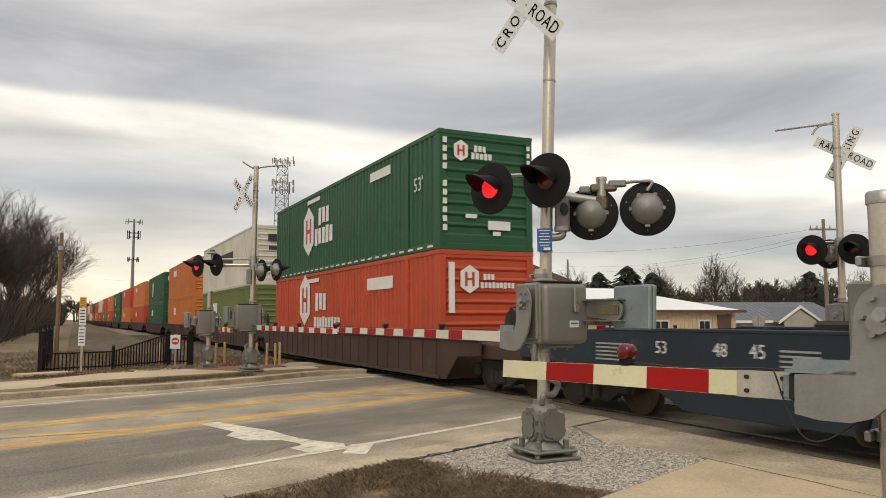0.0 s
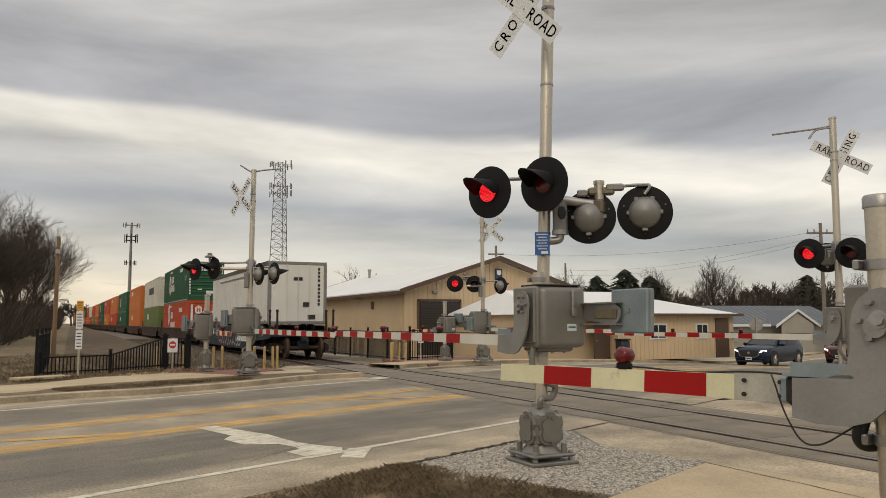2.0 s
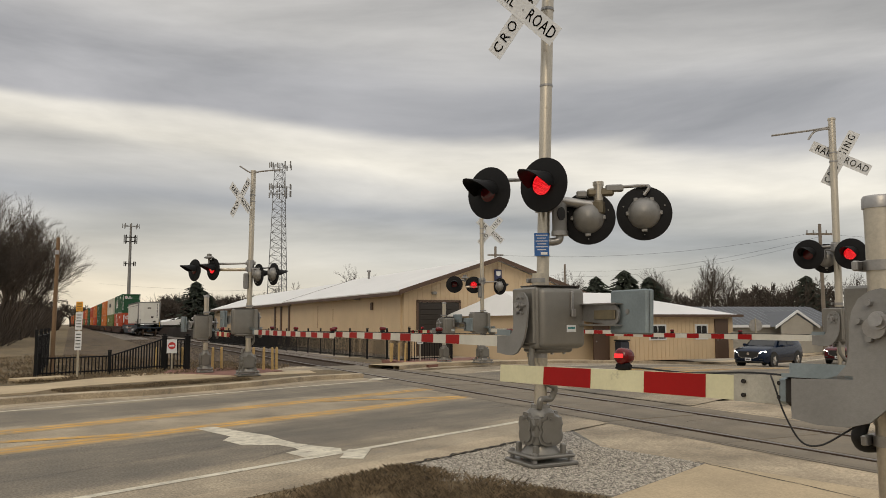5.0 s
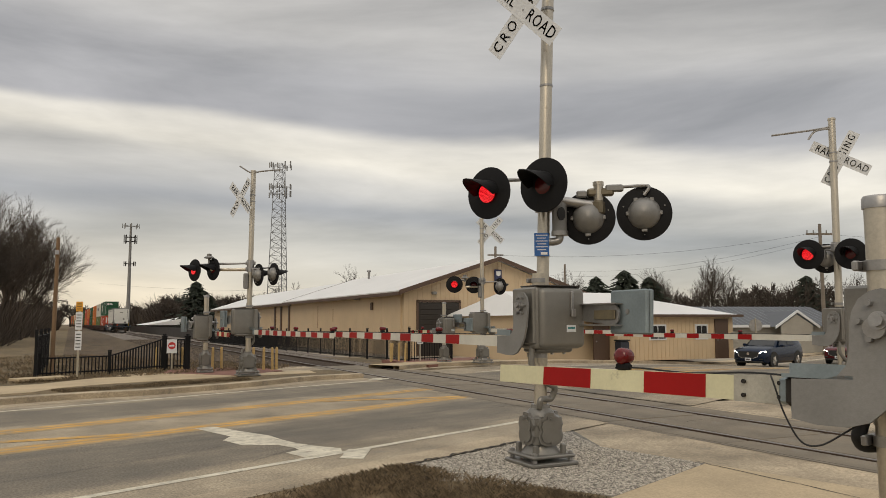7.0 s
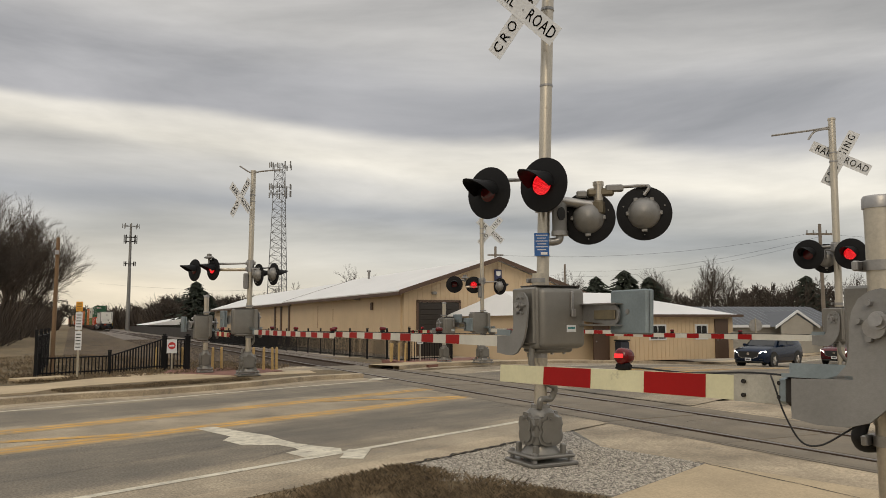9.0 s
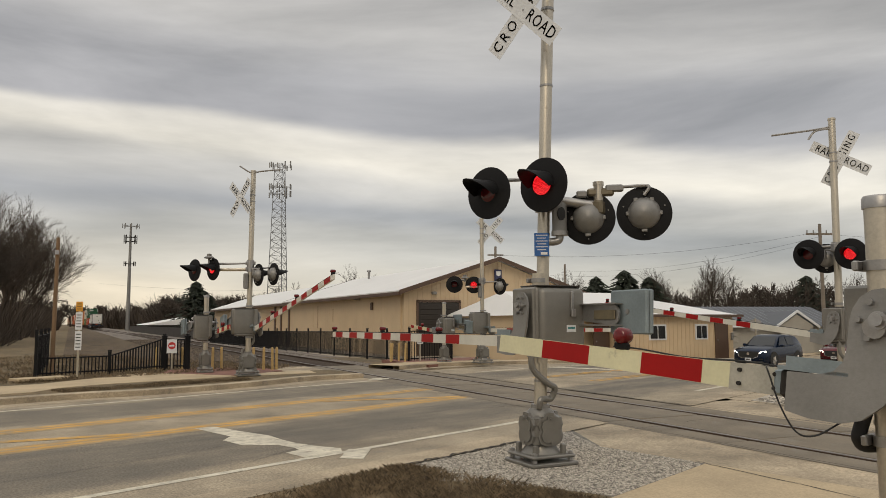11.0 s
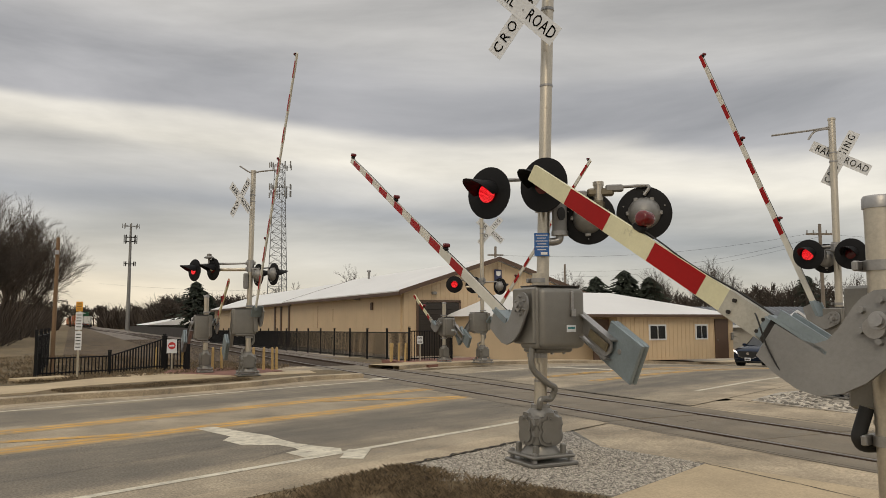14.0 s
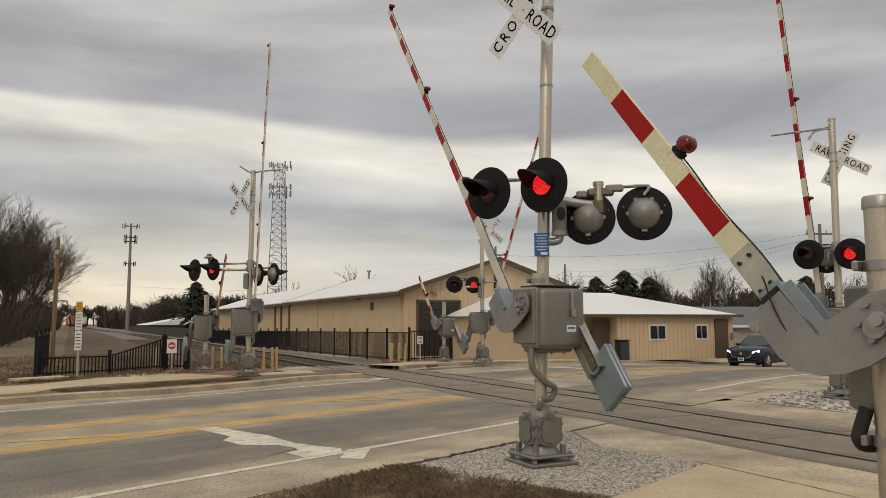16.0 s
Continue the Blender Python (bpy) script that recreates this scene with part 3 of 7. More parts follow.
# near verge: concrete apron beside the track, pale sidewalk, gravel bed, dead grass
patch("apron", [(-1.42, -6.4), (-1.42, -30), (-2.9, -30), (-2.7, -9.7), (-3.2, -7.2)], -0.012, CONCRETE, "weathered concrete apron beside the track", "pavement")
patch("pavement", [uv(-6.35, -7.85), uv(-6.75, -10.0), uv(-14, -10.0), uv(-14, -7.85)], 0.01, PALE_WALK, "tan concrete sidewalk slab ending near the track", "pavement")
patch("gravel_bed", [(-2.6, -9.62), (-2.9, -8.2), (-2.3, -6.7), uv(-9.2, -5.33), uv(-8.4, -7.87), uv(-6.3, -7.87)], -0.008, mat("gravel_fines", (0.2, 0.182, 0.155), 1.0, 0, 0.4, 3, 45, 1.0), "fine grey gravel bed", "gravel")
patch("verge", [uv(-8.4, -5.35), uv(-40, -5.35), uv(-40, -7.85), uv(-8.4, -7.85)], -0.002, DEAD_GRASS, "dead winter grass verge between road and sidewalk", "verge")
patch("verge", [uv(-5, -10.0), uv(-40, -10.0), uv(-40, -40), uv(8, -40)], -0.03, DEAD_GRASS, "dead winter grass behind the sidewalk", "verge")

# far right gravel bed round the opposite signal, and its apron
patch("gravel_bed", [(3.2, -5.0), (3.0, -7.9), (4.0, -9.5), (9, -7.5), (8.2, -3.6), (5.0, -4.1)], 0.004, STONES, "coarse grey gravel bed round the signal", "gravel")
skew_sheet("verge", 3.05, 60, -40, -5.35, -0.006, CONCRETE, 40, "bare gravel and concrete verge beyond the track", "verge")
patch("apron", [(1.42, -4.6), (1.42, -25), (3.1, -25), (3.05, -4.75)], -0.012, CONCRETE, "weathered concrete apron beside the track", "pavement")

# far kerb side, left of the track: kerb, concrete walk, brick paving, lawn
m = Mesh()
line = [(-36.6, -10.78), (-27.45, -6.76), (-18.29, -2.74), (-12.79, -0.33), (-9.13, 1.28), (-7.31, 1.68), (-5.17, 2.67), (-3.19, 4.02), (-1.5, 4.37)]
def ribbon(points, w0, w1, z0, z1, thick):
    mm = Mesh()
    k = len(points)
    for i, (x, y) in enumerate(points):
        a, b = points[max(i - 1, 0)], points[min(i + 1, k - 1)]
        d = Vector((b[0] - a[0], b[1] - a[1])).normalized()
        nx, ny = -d.y, d.x
        for w, z in ((w0, z0 - thick), (w0, z0), (w0 + 0.03, z0 + 0.004), (w1, z1), (w1, z1 - thick)):
            mm.v.append((x + nx * w, y + ny * w, z))
    for i in range(k - 1):
        for j in range(4):
            a = i * 5 + j
            mm.f.append((a, a + 5, a + 6, a + 1))
    return mm
kerb_line = curve_points([(*p, 0) for p in line], 6)
kerb_line = [(p.x, p.y) for p in kerb_line]
tagged(part("kerb", ribbon(kerb_line, 0.0, 0.28, 0.12, 0.13, 0.2), CONCRETE, smooth=40), "stained concrete kerb along the far side of the road", "kerb", kind="structure")
tagged(part("gutter", ribbon(kerb_line, -0.5, 0.0, 0.004, 0.006, 0.1), CONCRETE, smooth=40), "pale concrete gutter pan", "gutter", kind="structure")
tagged(part("grass_strip", ribbon(kerb_line, 0.28, 2.2, 0.124, 0.128, 0.1), DEAD_GRASS, smooth=40), "bare brown strip behind the kerb", "verge", kind="structure")
patch("pavement", [(-9.59, 2.08), (-9.07, 3.06), (-8.0, 3.75), (-6.4, 4.33), (-4.88, 4.9), (-2.6, 5.25), (-2.48, 6.36), (-4.66, 6.08), (-6.34, 7.28), (-7.23, 7.48), (-8.16, 6.19), (-9.56, 4.39), (-20.55, -0.43), (-20.58, -2.75)], 0.136, PALE_WALK, "concrete sidewalk that bends away from the kerb to the brick paving", "pavement")
patch("pavement", [(-6.57, 7.33), (-4.85, 5.07), (-3.22, 6.68), (-3.4, 8.08), (-4.61, 9.09), (-6.2, 8.62)], 0.140, BRICK_WALK, "red brick paving at the signal masts", "pavement")
patch("pavement", [(-1.42, 5.5), (-1.42, 10.6), (-3.0, 10.6), (-3.0, 6.4)], 0.02, CONCRETE, "concrete apron beside the track", "pavement")
patch("lawn", [uv(-9, 5.2), (-3.1, 4.9), (-3.1, 10.6), (-4.7, 10.6), (-4.7, 160), (-160, 160), uv(-60, 5.2)], 0.10, DEAD_GRASS, "brown dormant lawn", "lawn")

patch("embankment", [(-4.65, 10.7), (-4.65, 300), (-9.4, 300), (-9.2, 16), (-7.6, 10.9)], 0.106, mat("dirt_bank", (0.105, 0.07, 0.04), 1.0, 0, 0.5, 0.9, 20, 1.0, dirt=(0.17, 0.13, 0.075), dirt_amount=0.45), "dark dirt and stone bank beside the track", "bank")

# far kerb side, beyond the track: brick walk pad, kerb, yard
line2 = [uv(3.9, 6.6), uv(6, 6.6), uv(8.5, 6.0), uv(12, 5.55), uv(16, 5.5), uv(22, 5.5), uv(30, 5.5), uv(42, 5.5), uv(60, 5.5)]
pts2 = [(p.x, p.y) for p in curve_points([(*p, 0) for p in line2], 6)]
def kerb_far(w0, w1, z, thick, name, material, label, category):
    mm = Mesh()
    k = len(pts2)
    for i, (x, y) in enumerate(pts2):
        a, b = pts2[max(i - 1, 0)], pts2[min(i + 1, k - 1)]
        d = Vector((b[0] - a[0], b[1] - a[1])).normalized()
        for w, zz in ((w0, -thick), (w0, z), (w1, z), (w1, -thick)):
            px_, py_ = x - d.y * w, y + d.x * w
            mm.v.append((px_, py_, road_z(px_ * UX + py_ * UY) + zz))
    for i in range(k - 1):
        for j in range(3):
            a = i * 4 + j
            mm.f.append((a, a + 4, a + 5, a + 1))
    tagged(part(name, mm, material, smooth=0), label, category, kind="structure")
kerb_far(0.0, 0.25, 0.12, 0.2, "kerb", CONCRETE, "pale concrete kerb beyond the track", "kerb")
kerb_far(-0.5, 0.0, 0.006, 0.1, "gutter", CONCRETE, "concrete gutter pan beyond the track", "gutter")
kerb_far(0.25, 1.4, 0.118, 0.2, "pavement", PALE_WALK, "concrete sidewalk beyond the track", "pavement")
patch("pavement", [(2.2, 8.0), uv(7.5, 7.0), (6.8, 12.5), (2.2, 12.5)], 0.09, BRICK_WALK, "red brick paving beyond the track", "pavement")


def yard_z(u, n):
    r = road_z(u) + 0.1
    return r + (-0.42 - r) * smooth01((n - 6.6) / 5)


sheet("yard", lin(8.5, 75, 50), lin(6.8, 60, 30), yard_z, mat("yard_gravel_concrete", (0.34, 0.29, 0.225), 0.95, 0, 0.2, 0.5, 30, 0.3), label="pale concrete and gravel yard before the sheds", category="yard")


# ---- crossing signals and gates ----
FLASH = []
CORES = []
ARMS = {}


def facing(yaw):
    """A pose whose local -y looks along a heading (degrees clockwise from +Y)."""
    return Matrix.Rotation(radians(180 - yaw), 4, "Z")


def signal_meshes():
    disc = Mesh().lathe([(0.0, 0.0), (0.29, 0.0), (0.305, 0.006), (0.305, 0.016), (0.285, 0.02), (0.13, 0.03)], 40, "Y")
    disc.v = [(x, -y + 0.02, z) for x, y, z in disc.v]
    hood = Mesh()
    n, k = 22, 9
    rows = []
    for shell in (0.0, 0.008):
        for i in range(n + 1):
            a = radians(-4 + 188 * i / n)
            for j in range(k + 1):
                t = j / k
                r = 0.142 + shell - 0.008 * t
                length = 0.43 * (0.22 + 0.78 * math.sin(max(0.0, min(math.pi, (a + radians(4)) * 180 / 188))))
                hood.v.append((r * math.cos(a), -0.005 - t * length, r * math.sin(a) - 0.03 * t))
    w = k + 1
    half = (n + 1) * w
    for i in range(n):
        for j in range(k):
            a = i * w + j
            hood.f.append((a, a + w, a + w + 1, a + 1))
            hood.f.append((half + a, half + a + 1, half + a + w + 1, half + a + w))
    for i in range(n):
        a = i * w + k
        hood.f.append((a, a + w, half + a + w, half + a))
    for i in (0, n):
        for j in range(k):
            a = i * w + j
            hood.f.append((a, a + 1, half + a + 1, half + a))
    lens = Mesh().lathe([(0.0, -0.022), (0.06, -0.02), (0.1, -0.012), (0.122, 0.0), (0.122, 0.02)], 28, "Y")
    led = Mesh().lathe([(0.0, -0.003), (0.118, 0.0), (0.118, 0.004), (0.0, 0.004)], 28, "Y")
    dots = Mesh()
    for ring in range(1, 8):
        for q in range(ring * 6):
            a = q * math.tau / (ring * 6)
            r = ring * 0.0155
            dots.lathe([(0.0048, 0.0), (0.0038, -0.005)], 6, "Y", (r * math.cos(a), -0.003, r * math.sin(a)))
    back = Mesh().lathe([(0.0, 0.17), (0.05, 0.165), (0.12, 0.13), (0.165, 0.06), (0.18, 0.03), (0.18, 0.02)], 32, "Y")
    back.box((0, 0.09, -0.2), (0.06, 0.04, 0.03), 0, 0.005)
    for a in (0, 60, 120, 180):
        back.box((0.175 * math.cos(radians(a)), 0.035, 0.175 * math.sin(radians(a))), (0.05, 0.03, 0.05), 0, 0.008)
    for a in (20, 90, 160, 270):
        back.rod((0.24 * math.cos(radians(a)), 0.03, 0.24 * math.sin(radians(a))), (0.24 * math.cos(radians(a)), 0.0, 0.24 * math.sin(radians(a))), 0.008, n=6)
    return [q.data(nm, mt, 40) for q, nm, mt in ((disc, "disc", BLACK), (hood, "hood", BLACK), (lens, "lens", LENS_DARK), (led, "lit_panel", LED_HALO), (dots, "led", LED_RED), (back, "lamp_housing", CAST_LIGHT))]


SIG = signal_meshes()


def signal_light(parent, at, yaw, phase):
    """One flashing light: black disc, hood, lens, lit panel, rear housing. phase 0 or 1: lit in turn; None: never seen lit."""
    d = part("signal_light", SIG[0], None, parent, "black round signal backplate with red lens", at=Matrix.Translation(at) @ facing(yaw))
    for i, nm in ((1, "hood"), (2, "lens"), (5, "lamp_housing")):
        part(nm, SIG[i], None, d, "grey cast lamp housing" if i == 5 else "")
    if phase is not None:
        led = part("led_panel", SIG[3], None, d, "round red led panel that lights in turn")
        FLASH.append((led, phase))
        led2 = part("led_grid", SIG[4], None, d, "bright red led points")
        FLASH.append((led2, phase))
    return d


def crossbuck(parent, at, yaw, seen_front, tilt=0.0):
    """Two crossed white blades with black letters on the face."""
    base = Matrix.Translation(at) @ facing(yaw) @ Matrix.Rotation(radians(tilt), 4, "Y")
    for k, (ang, words) in enumerate(((-42, "RAIL ROAD"), (48, "CROSSING"))):
        m = Mesh()
        y = -0.006 * (1 - k)
        m.slab([(-0.61, -0.114), (-0.58, -0.1145), (0.58, -0.1145), (0.61, -0.114), (0.61, 0.114), (-0.61, 0.114)], 0.003, (0, y, 0), (1, 0, 0), (0, 0, 1))
        b = part("crossbuck_blade", m, SIGN_WHITE, parent, "white crossbuck blade with black letters", 0, at=base @ Matrix.Rotation(radians(-ang), 4, "Y"))
        for side in ((-1, 1) if seen_front else (-1,)):
            left, right = words.split(" ") if " " in words else (words[:4], words[4:])
            for sx, wd in ((-1, left), (1, right)):
                off = sx * 0.335
                rot = Matrix.Rotation(radians(90), 4, "X")
                lettering("letters", wd, 0.2, SIGN_BLACK, b, Matrix.Translation((off * (1.0 if k == 0 else 0.92), y - 0.0055, 0)) @ rot, 0.82, gap=1.12 if k == 0 else 1.4)
        part("bolt", Mesh().rod((0, y - 0.01, 0), (0, y, 0), 0.012, n=6), STEEL, b)


def mast_base(parent, s=1.0):
    m = Mesh()
    m.box((0, 0, 0.02), (0.52 * s, 0.52 * s, 0.04), 0, 0.01)
    part("anchor_plate", m, CAST, parent)
    for sx in (-1, 1):
        for sy in (-1, 1):
            m = Mesh().rod((sx * .2 * s, sy * .2 * s, 0.0), (sx * .2 * s, sy * .2 * s, 0.15), 0.016, n=8)
            m.rod((sx * .2 * s, sy * .2 * s, 0.045), (sx * .2 * s, sy * .2 * s, 0.075), 0.032, n=6)
            m.rod((sx * .2 * s, sy * .2 * s, 0.12), (sx * .2 * s, sy * .2 * s, 0.145), 0.032, n=6)
            part("anchor_bolt", m, STEEL, parent)
    m = Mesh()
    m.box((0, 0, 0.10), (0.48 * s, 0.48 * s, 0.035), 0, 0.012)
    m.lathe([(0.2 * s, 0.11), (0.15 * s, 0.18), (0.14 * s, 0.24)], 20)
    m.box((0, 0, 0.36), (0.30 * s, 0.28 * s, 0.36), 0, 0.04)
    m.lathe([(0.15 * s, 0.52), (0.13 * s, 0.56), (0.095 * s, 0.6), (0.09 * s, 0.64)], 20)
    for sx in (-1, 1):
        for sy in (-1, 1):
            m.box((sx * .155 * s, sy * .15 * s, 0.16), (0.05 * s, 0.05 * s, 0.12), 0, 0.012)
    part("junction_base", m, CAST, parent, "grey cast iron junction base", 30)
    for turn in range(4):
        m = Mesh()
        o = [(-0.11, -0.13), (-0.06, -0.16), (0.06, -0.16), (0.11, -0.13), (0.13, -0.06), (0.11, 0.0), (0.13, 0.06), (0.11, 0.13), (0.05, 0.15), (0.04, 0.19), (-0.04, 0.19), (-0.05, 0.15), (-0.11, 0.13), (-0.13, 0.06), (-0.11, 0.0), (-0.13, -0.06)]
        m.slab([(a * s, b) for a, b in o], 0.035, (0, -0.14 * s, 0.37), (1, 0, 0), (0, 0, 1))
        m.slab([(a * s * .8, b * .8) for a, b in o], 0.012, (0, -0.175 * s, 0.37), (1, 0, 0), (0, 0, 1))
        for a in (-0.1, 0.1):
            m.rod((0, -0.185 * s, 0.37 + a * 1.3), (0, -0.2 * s, 0.37 + a * 1.3), 0.015, n=6)
        part("cover_plate", m, CAST, parent, at=Matrix.Rotation(radians(90 * turn), 4, "Z"))


def gate_mechanism(parent, z, side, box_x=0.115, wide=0.62):
    """Gate machine on the mast: rounded housing; the shaft runs across the arm. side: -1 or 1, the way in x of the arm's plate."""
    m = Mesh()
    m.rbox((box_x, -0.06, z), (wide, 0.34, 0.69), 0.045)
    m.box((box_x - wide / 2 + 0.03, 0.0, z + 0.02), (0.1, 0.44, 0.62), 0, 0.015)
    m.box((box_x, 0.0, z - 0.36), (wide - 0.14, 0.3, 0.06), 0, 0.02)
    house = part("machine_housing", m, CAST, parent, "grey cast gate machine housing", 40)
    part("cover", Mesh().rbox((box_x + 0.02, -0.2, z - 0.005), (wide - 0.04, 0.2, 0.66), 0.06), CAST, house, "rounded cast front cover", 40)
    part("lid_plate", Mesh().box((box_x, -0.06, z + 0.35), (wide - 0.05, 0.36, 0.018), 0, 0.006), DOOR_DARK, house, "dark sheet steel lid")
    for dx in (-0.16, 0.0, 0.16):
        part("foot_bolt", Mesh().rod((box_x + dx, -0.08, z - 0.41), (box_x + dx, -0.08, z - 0.37), 0.018, n=6), STEEL, house)
    m = Mesh().rod((-0.33, -0.08, z + 0.12), (0.43, -0.08, z + 0.12), 0.05, n=16)
    part("shaft", m, STEEL, parent)
    m = Mesh().box((box_x + 0.12, -0.312, z + 0.16), (0.032, 0.03, 0.26), 0, 0.006).box((box_x + 0.12, -0.335, z + 0.05), (0.055, 0.035, 0.09), 0, 0.008)
    part("latch", m, STEEL, parent, "steel hasp and padlock")
    m = Mesh().box((box_x + 0.11, -0.303, z - 0.12), (0.12, 0.004, 0.075))
    part("maker_plate", m, SIGN_WHITE, parent, "white maker's plate")
    part("plate_mark", Mesh().box((box_x + 0.11, -0.307, z - 0.115), (0.09, 0.004, 0.02)), mat("teal_mark", (0.03, 0.2, 0.22), 0.5, 0, 0.05), parent)
    for zz in (z - 0.42, z + 0.42):
        m = Mesh().lathe([(0.085, zz - 0.025), (0.085, zz + 0.025)], 16)
        m.box((0.0, 0.09, zz), (0.2, 0.03, 0.05), 0, 0.006)
        part("clamp", m, STEEL, parent)


def gate_arm(parent, pivot, reach, first, count, pitch, width0, width1, cream, side, root=0.5, drop=0.40, weight=True, inset=0.22, lights=3, lamp_at=None):
    """The moving assembly in its own space: x along the shaft, y out along the arm, z up; pivot at the origin."""
    m = Mesh()
    d = drop
    o = [(-0.13, 0.05), (-0.10, 0.105), (-0.05, 0.14), (0.0, 0.15), (0.05, 0.14), (0.10, 0.105), (0.13, 0.05), (0.14, 0.0), (0.145, -d + 0.20), (0.16, -d + 0.13), (0.2, -d + 0.085), (0.26, -d + 0.065), (root, -d + 0.06),
         (root, -d - 0.13), (0.3, -d - 0.15), (0.16, -d - 0.15), (0.06, -d - 0.12), (-0.03, -d - 0.04), (-0.09, -d + 0.06), (-0.125, -d + 0.17), (-0.14, 0.0)]
    px = side * 0.34
    m.slab([(y, z) for y, z in o], 0.022, (px, 0, 0), (0, 1, 0), (0, 0, 1))
    arm = part("gate_arm_support", m, CAST_LIGHT, parent, "grey curved steel arm bracket that swings with the gate", 30, at=pivot)
    m = Mesh()
    m.lathe([(0.042, -0.022), (0.042, 0.022), (0.025, 0.026)], 20, "X", (px + side * 0.02, 0, 0)).lathe([(0.03, -0.045), (0.03, 0.045)], 8, "X", (px + side * 0.02, 0, 0))
    part("hub", m, STEEL, arm)
    for k in range(6):
        a = k * math.tau / 6
        part("bolt", Mesh().rod((px - 0.03, 0.095 * math.cos(a), 0.095 * math.sin(a)), (px + 0.045, 0.095 * math.cos(a), 0.095 * math.sin(a)), 0.016, n=6), CAST_LIGHT, arm)
    ax = px - side * inset
    hw = inset + 0.06
    m = Mesh().box((px - side * hw / 2, root - 0.12, -drop + 0.075), (hw, 0.34, 0.018)).box((px - side * 0.012, root - 0.14, -drop + 0.105), (0.018, 0.3, 0.06)).box((px - side * hw, root - 0.14, -drop + 0.105), (0.018, 0.3, 0.06))
    m.box((ax, root + 0.03, -drop), (0.08, 0.12, 0.13), 0, 0.012).rod((ax, root + 0.03, -drop - 0.1), (ax, root + 0.03, -drop + 0.1), 0.012, n=6)
    part("arm_socket", m, ZINC, arm, "blue grey zinc plated arm socket")
    # the arm tapers to its tip
    m = Mesh()
    y0 = root + 0.05
    t2 = 0.018
    m.add([(ax - t2, y0, -drop - width0 / 2), (ax + t2, y0, -drop - width0 / 2), (ax + t2, y0, -drop + width0 / 2), (ax - t2, y0, -drop + width0 / 2),
           (ax - t2, reach, -drop - width1 / 2), (ax + t2, reach, -drop - width1 / 2), (ax + t2, reach, -drop + width1 / 2), (ax - t2, reach, -drop + width1 / 2)],
          [(0, 1, 2, 3), (4, 7, 6, 5), (0, 4, 5, 1), (1, 5, 6, 2), (2, 6, 7, 3), (3, 7, 4, 0)])
    part("arm_bar", m, cream, arm, "tapered reflective gate arm with red stripes", 0)
    def wd(y):
        return width0 + (width1 - width0) * (y - y0) / (reach - y0)
    for k in range(count):
        ya = first + k * pitch * 2
        yb = min(ya + pitch, reach)
        if yb - ya < 0.05:
            continue
        m = Mesh()
        t3 = t2 + 0.003
        wa, wb = wd(ya) / 2 - 0.002, wd(yb) / 2 - 0.002
        m.add([(ax - t3, ya, -drop - wa), (ax + t3, ya, -drop - wa), (ax + t3, ya, -drop + wa), (ax - t3, ya, -drop + wa), (ax - t3, yb, -drop - wb), (ax + t3, yb, -drop - wb), (ax + t3, yb, -drop + wb), (ax - t3, yb, -drop + wb)],
              [(0, 1, 2, 3), (4, 7, 6, 5), (0, 4, 5, 1), (1, 5, 6, 2), (2, 6, 7, 3), (3, 7, 4, 0)])
        part("red_stripe", m, ARM_RED, arm, "red reflective stripe", 0)
    spots = {3: (0.3, 0.62, 1.0), 1: (0.52,), 0: ()}[lights]
    for f in spots:
        y = lamp_at or y0 + (reach - y0) * f - 0.06
        z = -drop + wd(y) / 2
        part("lamp_foot", Mesh().box((ax, y, z + 0.02), (0.06, 0.09, 0.045), 0, 0.01), BLACK, arm)
        r = 0.05 if lights == 1 else 0.032
        m = Mesh().lathe([(r * 0.5, -0.052), (r * 0.85, -0.045), (r, -0.03), (r, 0.03), (r * 0.85, 0.045), (r * 0.5, 0.052)], 20, "X", (ax, y, z + 0.04 + r * 0.85))
        part("arm_lamp", m, LAMP_RED, arm, "round red gate arm lamp", 60)
        if lights == 1:
            lit = part("lamp_glow", Mesh().box((ax - 0.052, y, z + 0.04 + r * 0.85), (0.006, r * 1.3, r * 0.5), 0, 0.002), LAMP_CORE, arm, "lit core of the gate arm lamp")
            CORES.append(lit)
    if lights == 1:
        yp = y0 + 0.29
        m = Mesh().box((ax, (y0 + yp) / 2, -drop), (2 * t2 + 0.012, yp - y0, width0 + 0.006))
        plate = part("end_plate", m, mat("worn_bare_aluminium", (0.46, 0.44, 0.38), 0.5, 0.4, 0.25, 5, 60, 0.1), arm, "bare metal splice plate of the arm", 0)
        for yy, zz in ((y0 + 0.035, 0.035), (y0 + 0.035, -0.035), (yp - 0.06, 0.035), (yp - 0.06, -0.035)):
            part("plate_bolt", Mesh().rod((ax - side * -0.04, yy, -drop + zz), (ax - side * 0.04, yy, -drop + zz), 0.011, n=8), TRUCK_BLACK, plate)
        part("cast_socket", Mesh().box((ax, root + 0.0, -drop), (0.1, 0.12, 0.15), 0, 0.02).box((ax, root - 0.03, -drop + 0.05), (0.13, 0.08, 0.03), 0, 0.01).rod((ax, root + 0.01, -drop - 0.13), (ax, root + 0.01, -drop + 0.1), 0.014, n=8), TRUCK_BLACK, arm, "dark cast arm socket")
    if len(spots):
        ya, yb = y0, y0 + (reach - y0) * spots[-1]
        pts = [(ax, ya + (yb - ya) * t, -drop + wd(ya + (yb - ya) * t) / 2 + 0.008 + 0.008 * math.sin(t * 9)) for t in lin(0, 1, 16)]
        part("lamp_cable", Mesh().tube(pts, 0.0055, 6), RUBBER, arm, "black lamp cable")
